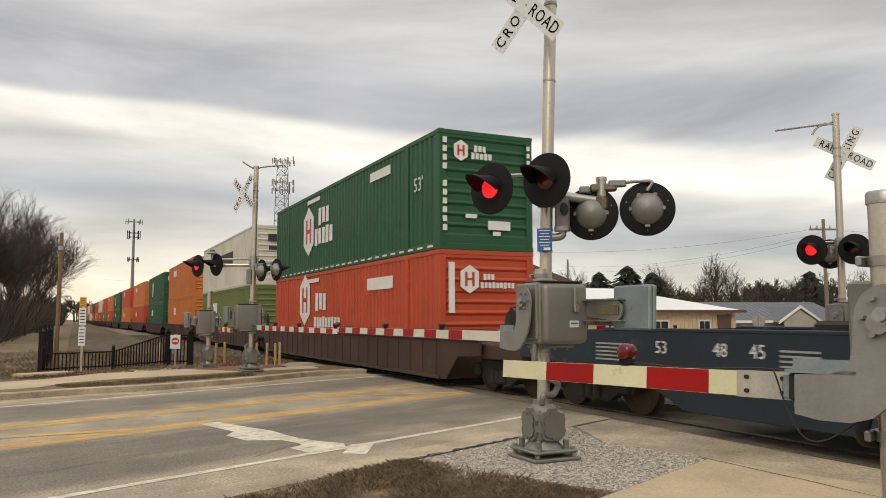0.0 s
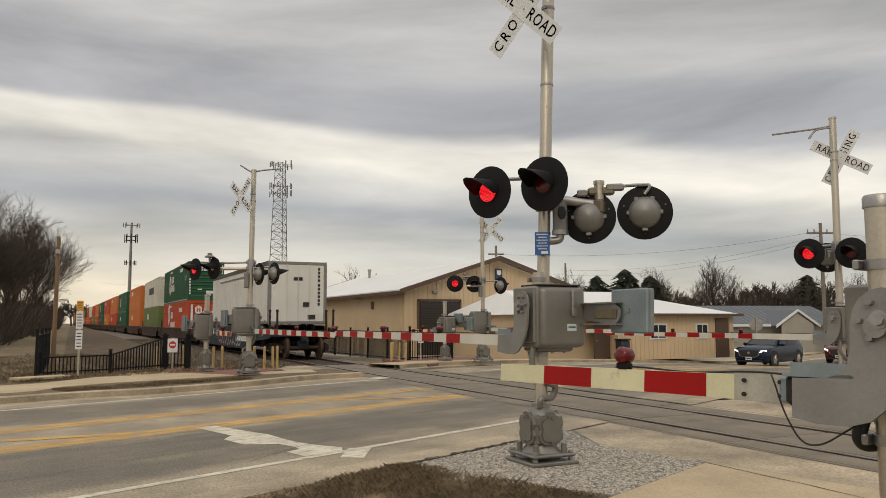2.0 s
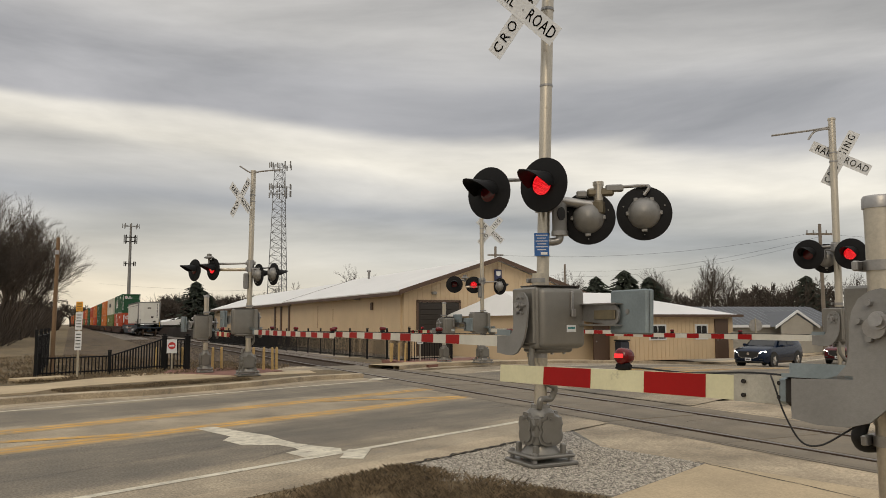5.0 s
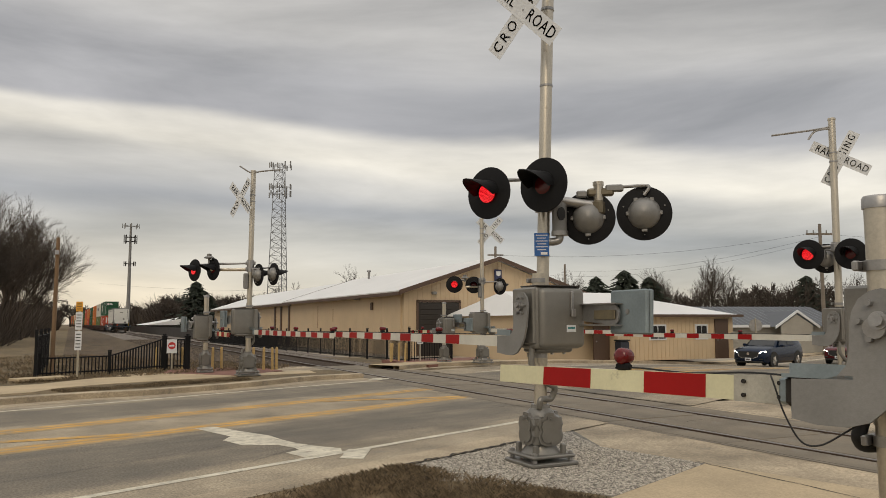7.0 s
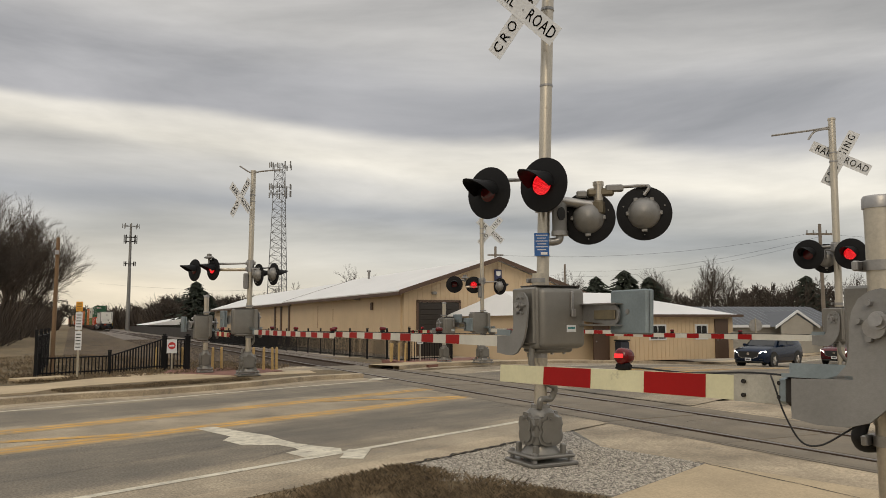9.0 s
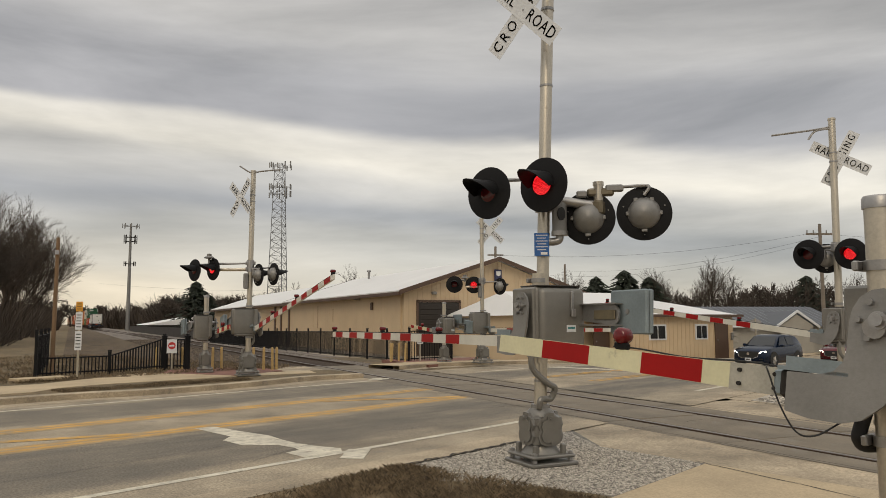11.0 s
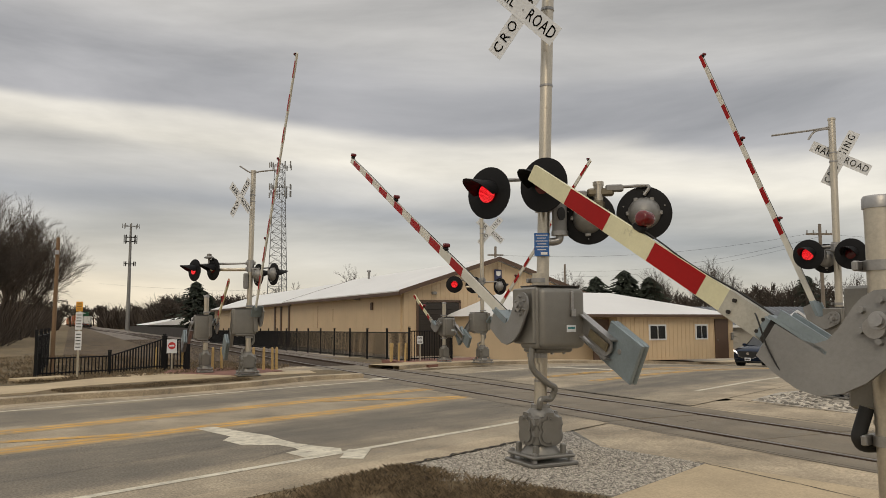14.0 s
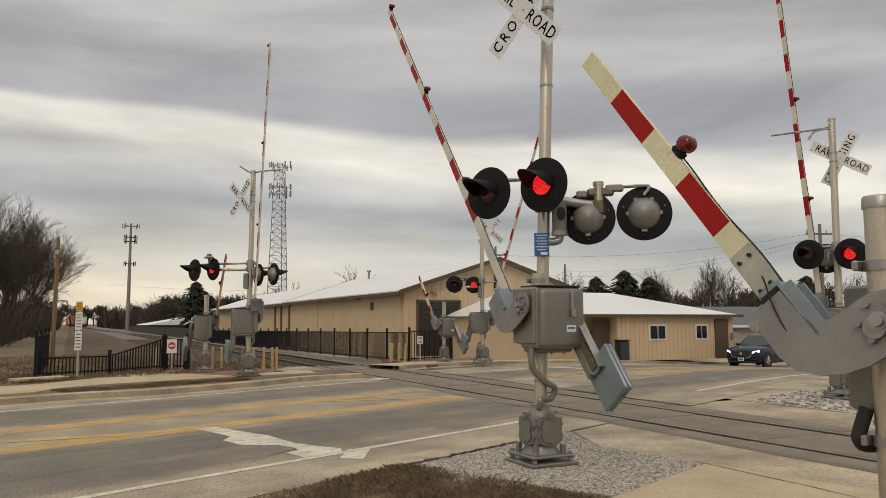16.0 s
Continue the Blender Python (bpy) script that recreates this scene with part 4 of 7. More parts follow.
    if weight:
        cx = -px
        m = Mesh()
        m.slab([(0.1, 0.06), (-0.74, 0.03)] + [(-0.74 - 0.11 * math.sin(q), -0.08 + 0.11 * math.cos(q)) for q in lin(0.3, math.pi - 0.3, 7)] + [(-0.74, -0.19), (0.1, -0.12)], 0.02, (cx, 0, 0), (0, 1, 0), (0, 0, 1))
        m.box((cx, -0.48, 0.035), (0.1, 0.74, 0.015)).box((cx, -0.48, -0.19), (0.1, 0.74, 0.015))
        part("weight_bracket", m, STEEL, arm, "galvanised counterweight bracket", 0)
        m = Mesh().box((cx - side * 0.07, -0.93, -0.05), (0.05, 0.58, 0.46), 0, 0.015).box((cx - side * 0.125, -0.93, -0.05), (0.05, 0.58, 0.46), 0, 0.015)
        part("counterweight", m, ZINC, arm, "blue grey steel counterweight plates")
        part("slot_plate", Mesh().box((cx + side * 0.012, -0.62, -0.08), (0.012, 0.36, 0.1), 0, 0.004), mat("worn_brass_slot", (0.24, 0.2, 0.13), 0.5, 0.5, 0.3, 6, 60, 0.1), arm, "worn bronze slot plate")
        part("weight_bolt", Mesh().rod((cx - side * 0.17, -0.93, -0.05), (cx + 0.04, -0.93, -0.05), 0.03, n=10), STEEL, arm)
    return arm


def hood_wire(parent, pts, r=0.03, name="conduit", material=None, label="grey flexible conduit"):
    part(name, Mesh().tube(curve_points(pts, 8), r, 10), material or CAST, parent, label)


def crossing_gate(key, x, y, z, height, lean, fronts, rears, buck, arm_dir, reach, first, count, label, mech_z=1.55, side=-1, front_arm=None):
    g = thing("crossing_gate", label, "crossing gate", pose(x, y, z), "railway crossing gates")
    mast_base(g, 1.15)
    top = Vector((lean[0], lean[1], height))
    part("pole", Mesh().rod((0, 0, 0.55), top, 0.0705, n=20).lathe([(0.078, height - 0.02), (0.078, height + 0.02), (0.02, height + 0.04)], 18, at=(lean[0], lean[1], 0)), GALV, g, "galvanised steel mast")

    def on_mast(h):
        return top * ((h - 0.55) / (height - 0.55))

    def cross(h):
        t = (h - 0.55) / (height - 0.55)
        return Vector((lean[0] * t, lean[1] * t, h))
    for px, py, pz, yaw, ph in fronts:
        signal_light(g, (px, py, pz), yaw, ph)
    for px, py, pz, yaw in rears:
        signal_light(g, (px, py, pz), yaw, None)
    for grp in (fronts, rears):
        if not grp:
            continue
        zz = grp[0][2]
        c = cross(zz)
        for q in grp:
            if key == "main" and grp is rears:
                continue
            p = Vector(q[:3])
            a = radians(q[3])
            back = p - Vector((math.sin(a), math.cos(a), 0)) * 0.17
            m = Mesh().tube([c + Vector((0, 0, 0.16)), (c + back) / 2 + Vector((0, 0, 0.16)), back + Vector((0, 0, 0.17)), back + Vector((0, 0, 0.1)), back], 0.024, 8)
            part("crossarm", m, STEEL, g, "galvanised pipe arm of the lights")
        m = Mesh().lathe([(0.1, zz + 0.08), (0.1, zz + 0.24)], 16, at=(c.x, c.y, 0)).box((c.x, c.y, zz + 0.16), (0.26, 0.1, 0.1), 0, 0.01)
        part("crossarm_clamp", m, STEEL, g)
    if buck:
        crossbuck(g, buck[:3], buck[3], buck[4], buck[5] if len(buck) > 5 else 0)
        c = cross(buck[2])
        for dz in (-0.09, 0.09):
            part("band", Mesh().lathe([(0.08, dz - 0.015), (0.08, dz + 0.015)], 16, at=c), STEEL, g)
    turned = Matrix.Rotation(0 if arm_dir > 0 else math.pi, 4, "Z")
    holder = g
    mech = part("machine_mount", Mesh().rod((0, 0, mech_z - 0.5), (0, 0, mech_z + 0.5), 0.0715, n=16), GALV, g, at=turned)
    gate_mechanism(mech, mech_z, side)
    hood_wire(mech, [(-0.15, -0.1, mech_z - 0.3), (-0.16, -0.1, mech_z - 0.55), (0.02, -0.12, mech_z - 0.72), (0.13, -0.1, mech_z - 0.78), (0.1, -0.06, mech_z - 0.9), (-0.05, -0.1, 0.7), (-0.07, -0.08, 0.6)], 0.035)
    tip_over = math.atan2(lean[0], height - 0.55)
    piv = Matrix.Translation(turned @ Vector((0.05, -0.08, mech_z + 0.12))) @ Matrix.Rotation(tip_over, 4, "Y") @ turned
    arm = gate_arm(g, piv, reach, first, count, 0.4065, 0.13, 0.10, ARM_WHITE, side)
    ARMS[key] = (arm, piv)
    return g


FRONT = 246.3  # heading of lights that face traffic coming along the road
main_gate = crossing_gate("main", -4.2, -8.84, 0.0, 5.75, (0.205, 0.0), [(-0.43, 0.37, 3.05, FRONT, 0), (-0.12, -0.31, 3.06, FRONT, 1)],
                          [(0.52, -0.26, 2.73, 41), (0.99, -0.66, 2.76, 41)], (-0.185, -0.06, 5.14, FRONT, True, 3), 1, 7.35, 1.86, 8,
                          "tall galvanised crossing signal mast with gate on gravel", 1.60)
left_gate = crossing_gate("left", -4.6, 4.98, 0.14, 5.6, (0.05, 0.0), [(-0.9, 0.45, 2.88, FRONT, 1), (-1.35, 0.75, 2.86, FRONT, 0)],
                          [(0.23, -0.1, 2.72, 75), (0.6, -0.29, 2.74, 75)], (-0.29, 0.0, 4.84, FRONT, True), -1, 7.4, 1.12, 8,
                          "galvanised crossing signal mast with gate on brick paving", 1.45)
right_gate = crossing_gate("right", 4.98, -5.7, 0.03, 5.68, (0.08, 0.0), [(-0.41, 0.32, 2.88, FRONT + 4, 0), (-0.1, -0.4, 2.85, FRONT + 4, 1)],
                           [(0.09, 0.29, 2.81, 56)], (0.285, 0.0, 4.88, 222, True, -13), 1, 7.5, 2.23, 7,
                           "galvanised crossing signal mast with gate beyond the track", 1.45)
mid_gate = crossing_gate("mid", 4.42, 8.22, 0.10, 5.2, (0.0, 0.0), [(-0.9, 0.44, 2.82, 208, 0), (-0.27, 0.13, 2.8, 208, 1)],
                         [(0.55, -0.35, 2.74, 72)], (0.3, -0.1, 4.77, 222, True), -1, 8.0, 1.7, 8,
                         "galvanised crossing signal mast with gate by the shed yard", 1.45)


def walkway_gate(key, x, y, z, arm_dir, reach, first, count, label, h, mech_z, pole_top, side=-1, back=-0.08, root=0.5, turn=0.0, lamp_at=None, box_x=0.1, wide=0.46):
    g = thing("walkway_gate", label, "pedestrian gate", pose(x, y, z, 0, 0, turn), "pedestrian gates")
    mast_base(g, 0.85)
    m = Mesh().rod((0, 0, 0.55), (0, 0, pole_top), 0.0705, n=24)
    part("pole", m, GALV, g, "galvanised steel post")
    part("cap", Mesh().lathe([(0.078, pole_top - 0.05), (0.078, pole_top), (0.07, pole_top + 0.012), (0.02, pole_top + 0.018)], 24), STEEL, g, "steel cap")
    turned = Matrix.Rotation(0 if arm_dir > 0 else math.pi, 4, "Z")
    mech = part("machine_mount", Mesh().rod((0, 0, mech_z - 0.4), (0, 0, mech_z + 0.4), 0.0715, n=16), GALV, g, at=turned)
    gate_mechanism(mech, mech_z, side, box_x, wide)
    piv = Matrix.Translation(turned @ Vector((0.045, back, mech_z + 0.12))) @ Matrix.Rotation(radians(5.0 if key == "ped" else 0.0), 4, "Y") @ turned
    arm = gate_arm(g, piv, reach, first, count, 0.406, 0.132, 0.118, ARM_CREAM, side, root=root, drop=h, lights=1, inset=0.08, lamp_at=lamp_at)
    ARMS[key] = (arm, piv)
    return g


walkway_gate("ped", -5.405, -13.772, 0.0, 1, 2.575, 0.93, 2, "galvanised pedestrian gate post with striped arm", 0.335, 1.40, 2.15, back=-0.10, root=0.42, turn=12.5, lamp_at=1.50, box_x=0.3, wide=0.46)
walkway_gate("ped_left", -5.42, 6.93, 0.14, -1, 2.6, 0.7, 3, "galvanised pedestrian gate post on brick paving", 0.3, 1.3, 2.2)
walkway_gate("ped_far", 3.49, 9.46, 0.09, 1, 2.6, 0.7, 3, "galvanised pedestrian gate post beyond the track", 0.3, 1.3, 2.2)


# ---- the train ----
TRAIN = []  # every moving thing of the train with its place at the start
CACHE = {}


def shared(key, build):
    if key not in CACHE:
        CACHE[key] = build()
    return CACHE[key]


def container_shell(length, h=2.896, w=2.59):
    """Corrugated side and end walls with posts, rails and corner castings, base at z 0, rear end at y 0."""
    m = Mesh()
    x = w / 2
    for sx in (-1, 1):
        n = int((length - 0.5) / 0.28)
        pts = [(0.16, x)]
        for i in range(n):
            y = 0.25 + i * (length - 0.5) / n
            s = (length - 0.5) / n
            pts += [(y, x - 0.012), (y + s * 0.42, x - 0.012), (y + s * 0.5, x - 0.045), (y + s * 0.92, x - 0.045)]
        pts.append((length - 0.16, x))
        k = len(m.v)
        for y, xx in pts:
            m.v += [(sx * xx, y, 0.15), (sx * xx, y, h - 0.1)]
        for i in range(len(pts) - 1):
            m.f.append((k + 2 * i, k + 2 * i + 2, k + 2 * i + 3, k + 2 * i + 1))
    # end walls with horizontal ribs
    for y0, s in ((0.02, -1), (length - 0.02, 1)):
        k = len(m.v)
        zs = [(0.14, 0.0)]
        z = 0.35
        for i in range(9):
            zs += [(z, 0.0), (z + 0.05, -0.035), (z + 0.19, -0.035), (z + 0.24, 0.0)]
            z += 0.265
        zs.append((h - 0.1, 0.0))
        for z, d in zs:
            m.v += [(-x + 0.1, y0 + s * d, z), (x - 0.1, y0 + s * d, z)]
        for i in range(len(zs) - 1):
            m.f.append((k + 2 * i, k + 2 * i + 1, k + 2 * i + 3, k + 2 * i + 2))
    m.add([(-x + .03, 0.03, h - 0.03), (x - .03, 0.03, h - 0.03), (x - .03, length - 0.03, h - 0.03), (-x + .03, length - 0.03, h - 0.03)], [(0, 1, 2, 3)])
    m.add([(-x + .03, 0.03, 0.1), (x - .03, 0.03, 0.1), (x - .03, length - 0.03, 0.1), (-x + .03, length - 0.03, 0.1)], [(0, 3, 2, 1)])
    for sx in (-1, 1):
        for y in (0.09, length - 0.09):
            m.box((sx * (x - 0.09), y, h / 2), (0.18, 0.18, h - 0.2), 0, 0.02)
        m.box((sx * (x - 0.04), length / 2, h - 0.06), (0.08, length - 0.3, 0.12), 0, 0.012)
        m.box((sx * (x - 0.04), length / 2, 0.09), (0.08, length - 0.3, 0.16), 0, 0.012)
        if length > 14:
            for y in (1.98, length - 1.98):
                m.box((sx * (x - 0.02), y, h / 2), (0.07, 0.24, h - 0.1), 0, 0.012)
    for y in (0.06, length - 0.06):
        m.box((0, y, h - 0.06), (w - 0.3, 0.1, 0.12), 0, 0.012)
        m.box((0, y, 0.08), (w - 0.3, 0.1, 0.16), 0, 0.012)
    return m


def container(paint, words, colour_name, y, z, length=16.154, marks=()):
    at = pose(0, y, z)
    c = thing("container", f"{colour_name} corrugated steel shipping container on the train", "container", at, "containers on the train")
    part("shell", shared(("shell", length, paint.name), lambda: container_shell(length).data("shell", paint)), paint, c)
    cast = Mesh()
    spots = [0.09, length - 0.09] + ([1.98, length - 1.98] if length > 14 else [])
    for sx in (-1, 1):
        for zz in (0.06, 2.84):
            part("corner_casting", shared(("cast", paint.name), lambda: Mesh().box((0, 0, 0), (0.17, 0.19, 0.12), 0, 0.015).data("corner_casting", paint)), None, c, at=pose(sx * 1.22, spots[0], zz))
            part("corner_casting", CACHE[("cast", paint.name)], None, c, at=pose(sx * 1.22, spots[1], zz))
    for m_ in marks:
        m_(c)
    TRAIN.append((c, at))
    return c


SIDE = Matrix.Rotation(radians(-90), 4, "Z") @ Matrix.Rotation(radians(90), 4, "X")  # lettering on the near long side
END = Matrix.Rotation(radians(90), 4, "X")  # lettering on the rear end


def side_text(words, size, y, z, material=None, squeeze=1.0, name="side_lettering"):
    return lambda c: lettering(name, words, size, material or MARK_WHITE, c, Matrix.Translation((-1.305, y, z)) @ SIDE, squeeze)


def end_text(words, size, x, z, material=None, squeeze=1.0):
    return lambda c: lettering("end_lettering", words, size, material or MARK_WHITE, c, Matrix.Translation((x, -0.012, z)) @ END, squeeze)


def column_text(words, size, x, z0, step, material=None):
    def go(c):
        for i, ch in enumerate(words):
            if ch == "|":
                lettering_bar(c, Matrix.Translation((x, -0.03, z0 - i * step)) @ END, size * 0.55, size * 0.7, material or MARK_WHITE)
            elif ch != " ":
                lettering("end_lettering", ch, size, material or MARK_WHITE, c, Matrix.Translation((x, -0.03, z0 - i * step)) @ END)
    return go


def lettering_bar(c, at, w, h, material, name="mark"):
    part(name, Mesh().slab([(-w / 2, -h / 2), (w / 2, -h / 2), (w / 2, h / 2), (-w / 2, h / 2)], 0.003, (0, 0, 0), (1, 0, 0), (0, 1, 0)), material, c, at=at, smooth=0)


def bars(c, n, size, at, material, squeeze=1.0):
    """A painted name as a row of n plain letter-sized bars, centred."""
    for i in range(n):
        lettering_bar(c, at @ Matrix.Translation(((i - (n - 1) / 2) * size * 0.56 * squeeze, size * 0.02 * (i % 2), 0)), size * 0.42 * squeeze, size * (0.7 if i % 3 else 0.78), material)


def side_name(n, size, y, z, material=None, squeeze=1.0):
    return lambda c: bars(c, n, size, Matrix.Translation((-1.302, y, z)) @ SIDE, material or MARK_WHITE, squeeze)


def end_name(n, size, x, z, material=None, squeeze=1.0):
    return lambda c: bars(c, n, size, Matrix.Translation((x, -0.012, z)) @ END, material or MARK_WHITE, squeeze)


def side_bar(y, z, w, h, material=None):
    return lambda c: lettering_bar(c, Matrix.Translation((-1.302, y, z)) @ SIDE, w, h, material or MARK_WHITE)


def end_bar(x, z, w, h, material=None):
    return lambda c: lettering_bar(c, Matrix.Translation((x, -0.012, z)) @ END, w, h, material or MARK_WHITE)


def emblem(where, y, z, s, inner):
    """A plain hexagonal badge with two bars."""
    def go(c):
        at = (Matrix.Translation((-1.303, y, z)) @ SIDE) if where == "side" else (Matrix.Translation((y, -0.012, z)) @ END)
        hexa = [(0, 0.62 * s), (0.45 * s, 0.34 * s), (0.45 * s, -0.34 * s), (0, -0.62 * s), (-0.45 * s, -0.34 * s), (-0.45 * s, 0.34 * s)]
        part("badge", Mesh().slab(hexa, 0.003, (0, 0, 0), (1, 0, 0), (0, 1, 0)), MARK_WHITE, c, at=at, smooth=0)
        m = Mesh()
        for dx in (-0.17, 0.17):
            m.box((dx * s, 0, 0.004), (0.13 * s, 0.62 * s, 0.004))
        m.box((0, 0, 0.004), (0.3 * s, 0.1 * s, 0.004))
        part("badge_bars", m, inner, c, at=at, smooth=0)
    return go


def wheelset_mesh():
    m = Mesh()
    for sx in (-1, 1):
        m.lathe([(0.1, sx * 0.8), (0.40, sx * 0.8), (0.457, sx * 0.79), (0.46, sx * 0.72), (0.49, sx * 0.705), (0.49, sx * 0.68), (0.1, sx * 0.66)], 28, "X", (0, 0, 0.46))
    m.rod((-1.0, 0, 0.46), (1.0, 0, 0.46), 0.08, n=12)
    return m


def truck(car, y):
    """A two-axle freight truck: side frames, springs, wheels."""
    def frame_mesh():
        m = Mesh()
        for sx in (-1, 1):
            o = [(-1.1, 0.36), (-1.1, 0.56), (-0.6, 0.66), (0.6, 0.66), (1.1, 0.56), (1.1, 0.36), (0.75, 0.36), (0.45, 0.2), (-0.45, 0.2), (-0.75, 0.36)]
            m.slab(o, 0.16, (sx * 1.0 - 0.08, 0, 0), (0, 1, 0), (0, 0, 1))
            for k in (-0.2, 0.0, 0.2):
                m.rod((sx * 1.1, k, 0.24), (sx * 1.1, k, 0.48), 0.08, n=10)
            for k in (-0.88, 0.88):
                m.box((sx * 1.06, k, 0.46), (0.16, 0.28, 0.26), 0, 0.04)
        m.box((0, 0, 0.45), (2.0, 0.4, 0.28))
        return m.data("truck_frame", TRUCK_BLACK)
    t = part("truck", shared("truck_frame", frame_mesh), None, car, "grimy dark freight truck with steel wheels", at=pose(0, y, 0))
    for k in (-0.88, 0.88):
        part("wheelset", shared("wheelset", lambda: wheelset_mesh().data("wheelset", RAIL, 40)), None, t, at=pose(0, k, 0))


def well_car(y0, y1, paint, ends, name_label):
    """A well car: deep side sills between the trucks, platforms over them. y0, y1: truck centres."""
    at = pose(0, y0, 0)
    length = y1 - y0
    c = thing("well_car", name_label, "freight car", at, "cars of the train")
    def body():
        m = Mesh()
        a, b = 1.6, length - 1.6
        for sx in (-1, 1):
            o = [(a - 1.5, 0.78), (a - 1.5, 1.08), (b + 1.5, 1.08), (b + 1.5, 0.78), (b + 0.5, 0.72), (b - 0.1, 0.2), (a + 0.1, 0.2), (a - 0.5, 0.72)]
            m.slab(o, 0.05, (sx * 1.43 - (0.0 if sx > 0 else 0.05), 0, 0), (0, 1, 0), (0, 0, 1))
            n = int((b - a) / 0.75)
            for i in range(n):
                m.box((sx * 1.46, a + 0.6 + i * (b - a - 1.2) / (n - 1), 0.62), (0.09, 0.06, 0.78), 0, 0.008)
            m.box((sx * 1.42, length / 2, 1.09), (0.2, length - 0.2, 0.05), 0, 0.01)
            m.box((sx * 1.42, length / 2, 0.22), (0.2, b - a - 0.8, 0.07), 0, 0.01)
        m.box((0, length / 2, 0.25), (2.8, b - a - 1, 0.05))
        for y in (a + 0.15, b - 0.15):
            m.box((0, y, 0.62), (2.84, 0.1, 0.84))
        for y in (0, length):
            m.box((0, y, 0.86), (2.7, 2.6, 0.3), 0, 0.03)
            m.box((0, y, 0.62), (0.5, 3.2, 0.3), 0, 0.03)
        return m.data("body", paint)
    part("body", shared(("well", round(length, 1), paint.name), body), None, c)
    for y in (0, length):
        truck(c, y)
    def rails_mesh():
        m = Mesh()
        for sx in (-1, 1):
            m.tube([(sx * 1.2, -1.2, 1.0), (sx * 1.2, -1.2, 1.75), (sx * 1.2, -0.7, 1.75), (sx * 1.2, -0.7, 1.0)], 0.025, 6)
        m.rod((-0.5, -0.9, 1.0), (-0.5, -0.9, 1.5), 0.03, n=8)
        m.lathe([(0.26, -0.02), (0.28, 0.0), (0.26, 0.02)], 20, "X", (-1.0, -0.4, 1.45))
        return m.data("hand_rail", TRUCK_BLACK, 40)
    part("handrail", shared("handrail", rails_mesh), None, c)
    TRAIN.append((c, at))
    return c


green_side = [emblem("side", 11.2, 1.55, 1.45, MARK_RED), side_name(3, 0.78, 9.35, 1.95), side_name(5, 0.78, 9.35, 1.25), side_text("53'", 0.5, 1.2, 1.7), side_bar(3.9, 2.45, 1.6, 0.26), side_bar(10.6, 2.62, 1.6, 0.14)]
green_end = [emblem("end", -0.72, 2.4, 0.42, MARK_RED), end_name(3, 0.21, -0.2, 2.47), end_name(5, 0.21, -0.16, 2.29), end_bar(0.32, 0.62, 0.62, 0.22), end_bar(-0.45, 0.82, 0.3, 0.1), end_bar(0.25, 0.42, 0.22, 0.1), column_text("|||| ||||||", 0.2, -1.16, 2.62, 0.21), column_text("||||", 0.16, 1.16, 2.6, 0.18), end_text("24,000 lbs", 0.11, 0.32, 0.625, MARK_DARK)]
dash = [side_bar(0.5 + i * 0.6, 0.1, 0.32, 0.05) for i in range(26)]
C1 = 0.27
C2 = C1 + 2.896
container(C_GREEN, "", "dark green", 0.0, C2, marks=green_side + green_end + dash)
container(C_ORANGE, "", "orange-red", 0.0, C1, marks=[emblem("side", 11.6, 1.95, 1.5, C_ORANGE), side_name(3, 0.8, 9.6, 1.85), side_name(9, 0.6, 8.9, 1.1), side_bar(3.9, 2.25, 2.0, 0.34), side_bar(10.6, 2.62, 1.6, 0.14), emblem("end", -0.5, 2.2, 0.55, C_ORANGE), end_name(3, 0.19, 0.02, 2.26), end_name(9, 0.19, 0.26, 2.06), end_text("53'", 0.34, 0.15, 0.7), end_bar(-0.98, 2.0, 0.16, 1.2, MARK_WHITE)])
well_car(-2.4, 18.6, WELL_BROWN, True, "brown steel double-stack well car on the track")

# the cars further ahead
rng = random.Random(11)
stack = [(C_OLIVE, "olive green", C_WHITE, "off-white"), (C_AMBER, "amber orange", C_AMBER, "amber orange"), (C_GREEN, "dark green", C_GREEN, "dark green"), (C_ORANGE, "orange-red", C_AMBER, "amber orange"), (C_AMBER, "amber orange", C_ORANGE, "orange-red"),
         (C_GREEN, "dark green", C_GREEN, "dark green"), (C_ORANGE, "orange-red", C_AMBER, "amber orange"), (C_OLIVE, "olive green", C_ORANGE, "orange-red"), (C_ORANGE, "orange-red", C_WHITE, "off-white"), (C_AMBER, "amber orange", C_ORANGE, "orange-red"),
         (C_ORANGE, "orange-red", C_GREEN, "dark green"), (C_WHITE, "off-white", C_AMBER, "amber orange")]
y = 20.7
for k in range(20):
    lo, lon, hi, hin = stack[k % len(stack)]
    extra = [side_name(5, 1.1, 8.0, 1.6, MARK_DARK), end_name(5, 0.5, 0.1, 2.3, MARK_DARK)] if k == 0 else ([emblem("side", 11.2, 1.55, 1.4, MARK_RED), emblem("end", -0.7, 2.3, 0.5, MARK_RED)] if hi is C_GREEN else [side_bar(11.5, 2.2, 2.2, 0.5), end_bar(-0.5, 2.3, 0.5, 0.3)])
    if k == 0:
        extra = [side_bar(8.0, 1.7, 5.0, 0.7, MARK_DARK), end_bar(0.1, 2.3, 1.5, 0.34, MARK_DARK), end_bar(0.1, 1.8, 1.4, 0.2, MARK_DARK)]
    container(hi, "", hin, y, C2, marks=extra)
    container(lo, "", lon, y, C1, marks=[side_bar(11.0, 1.9, 1.6, 0.6)])
    well_car(y - 1.4, y + 17.5, WELL_BROWN, False, "brown steel double-stack well car on the track")
    y += 20.6


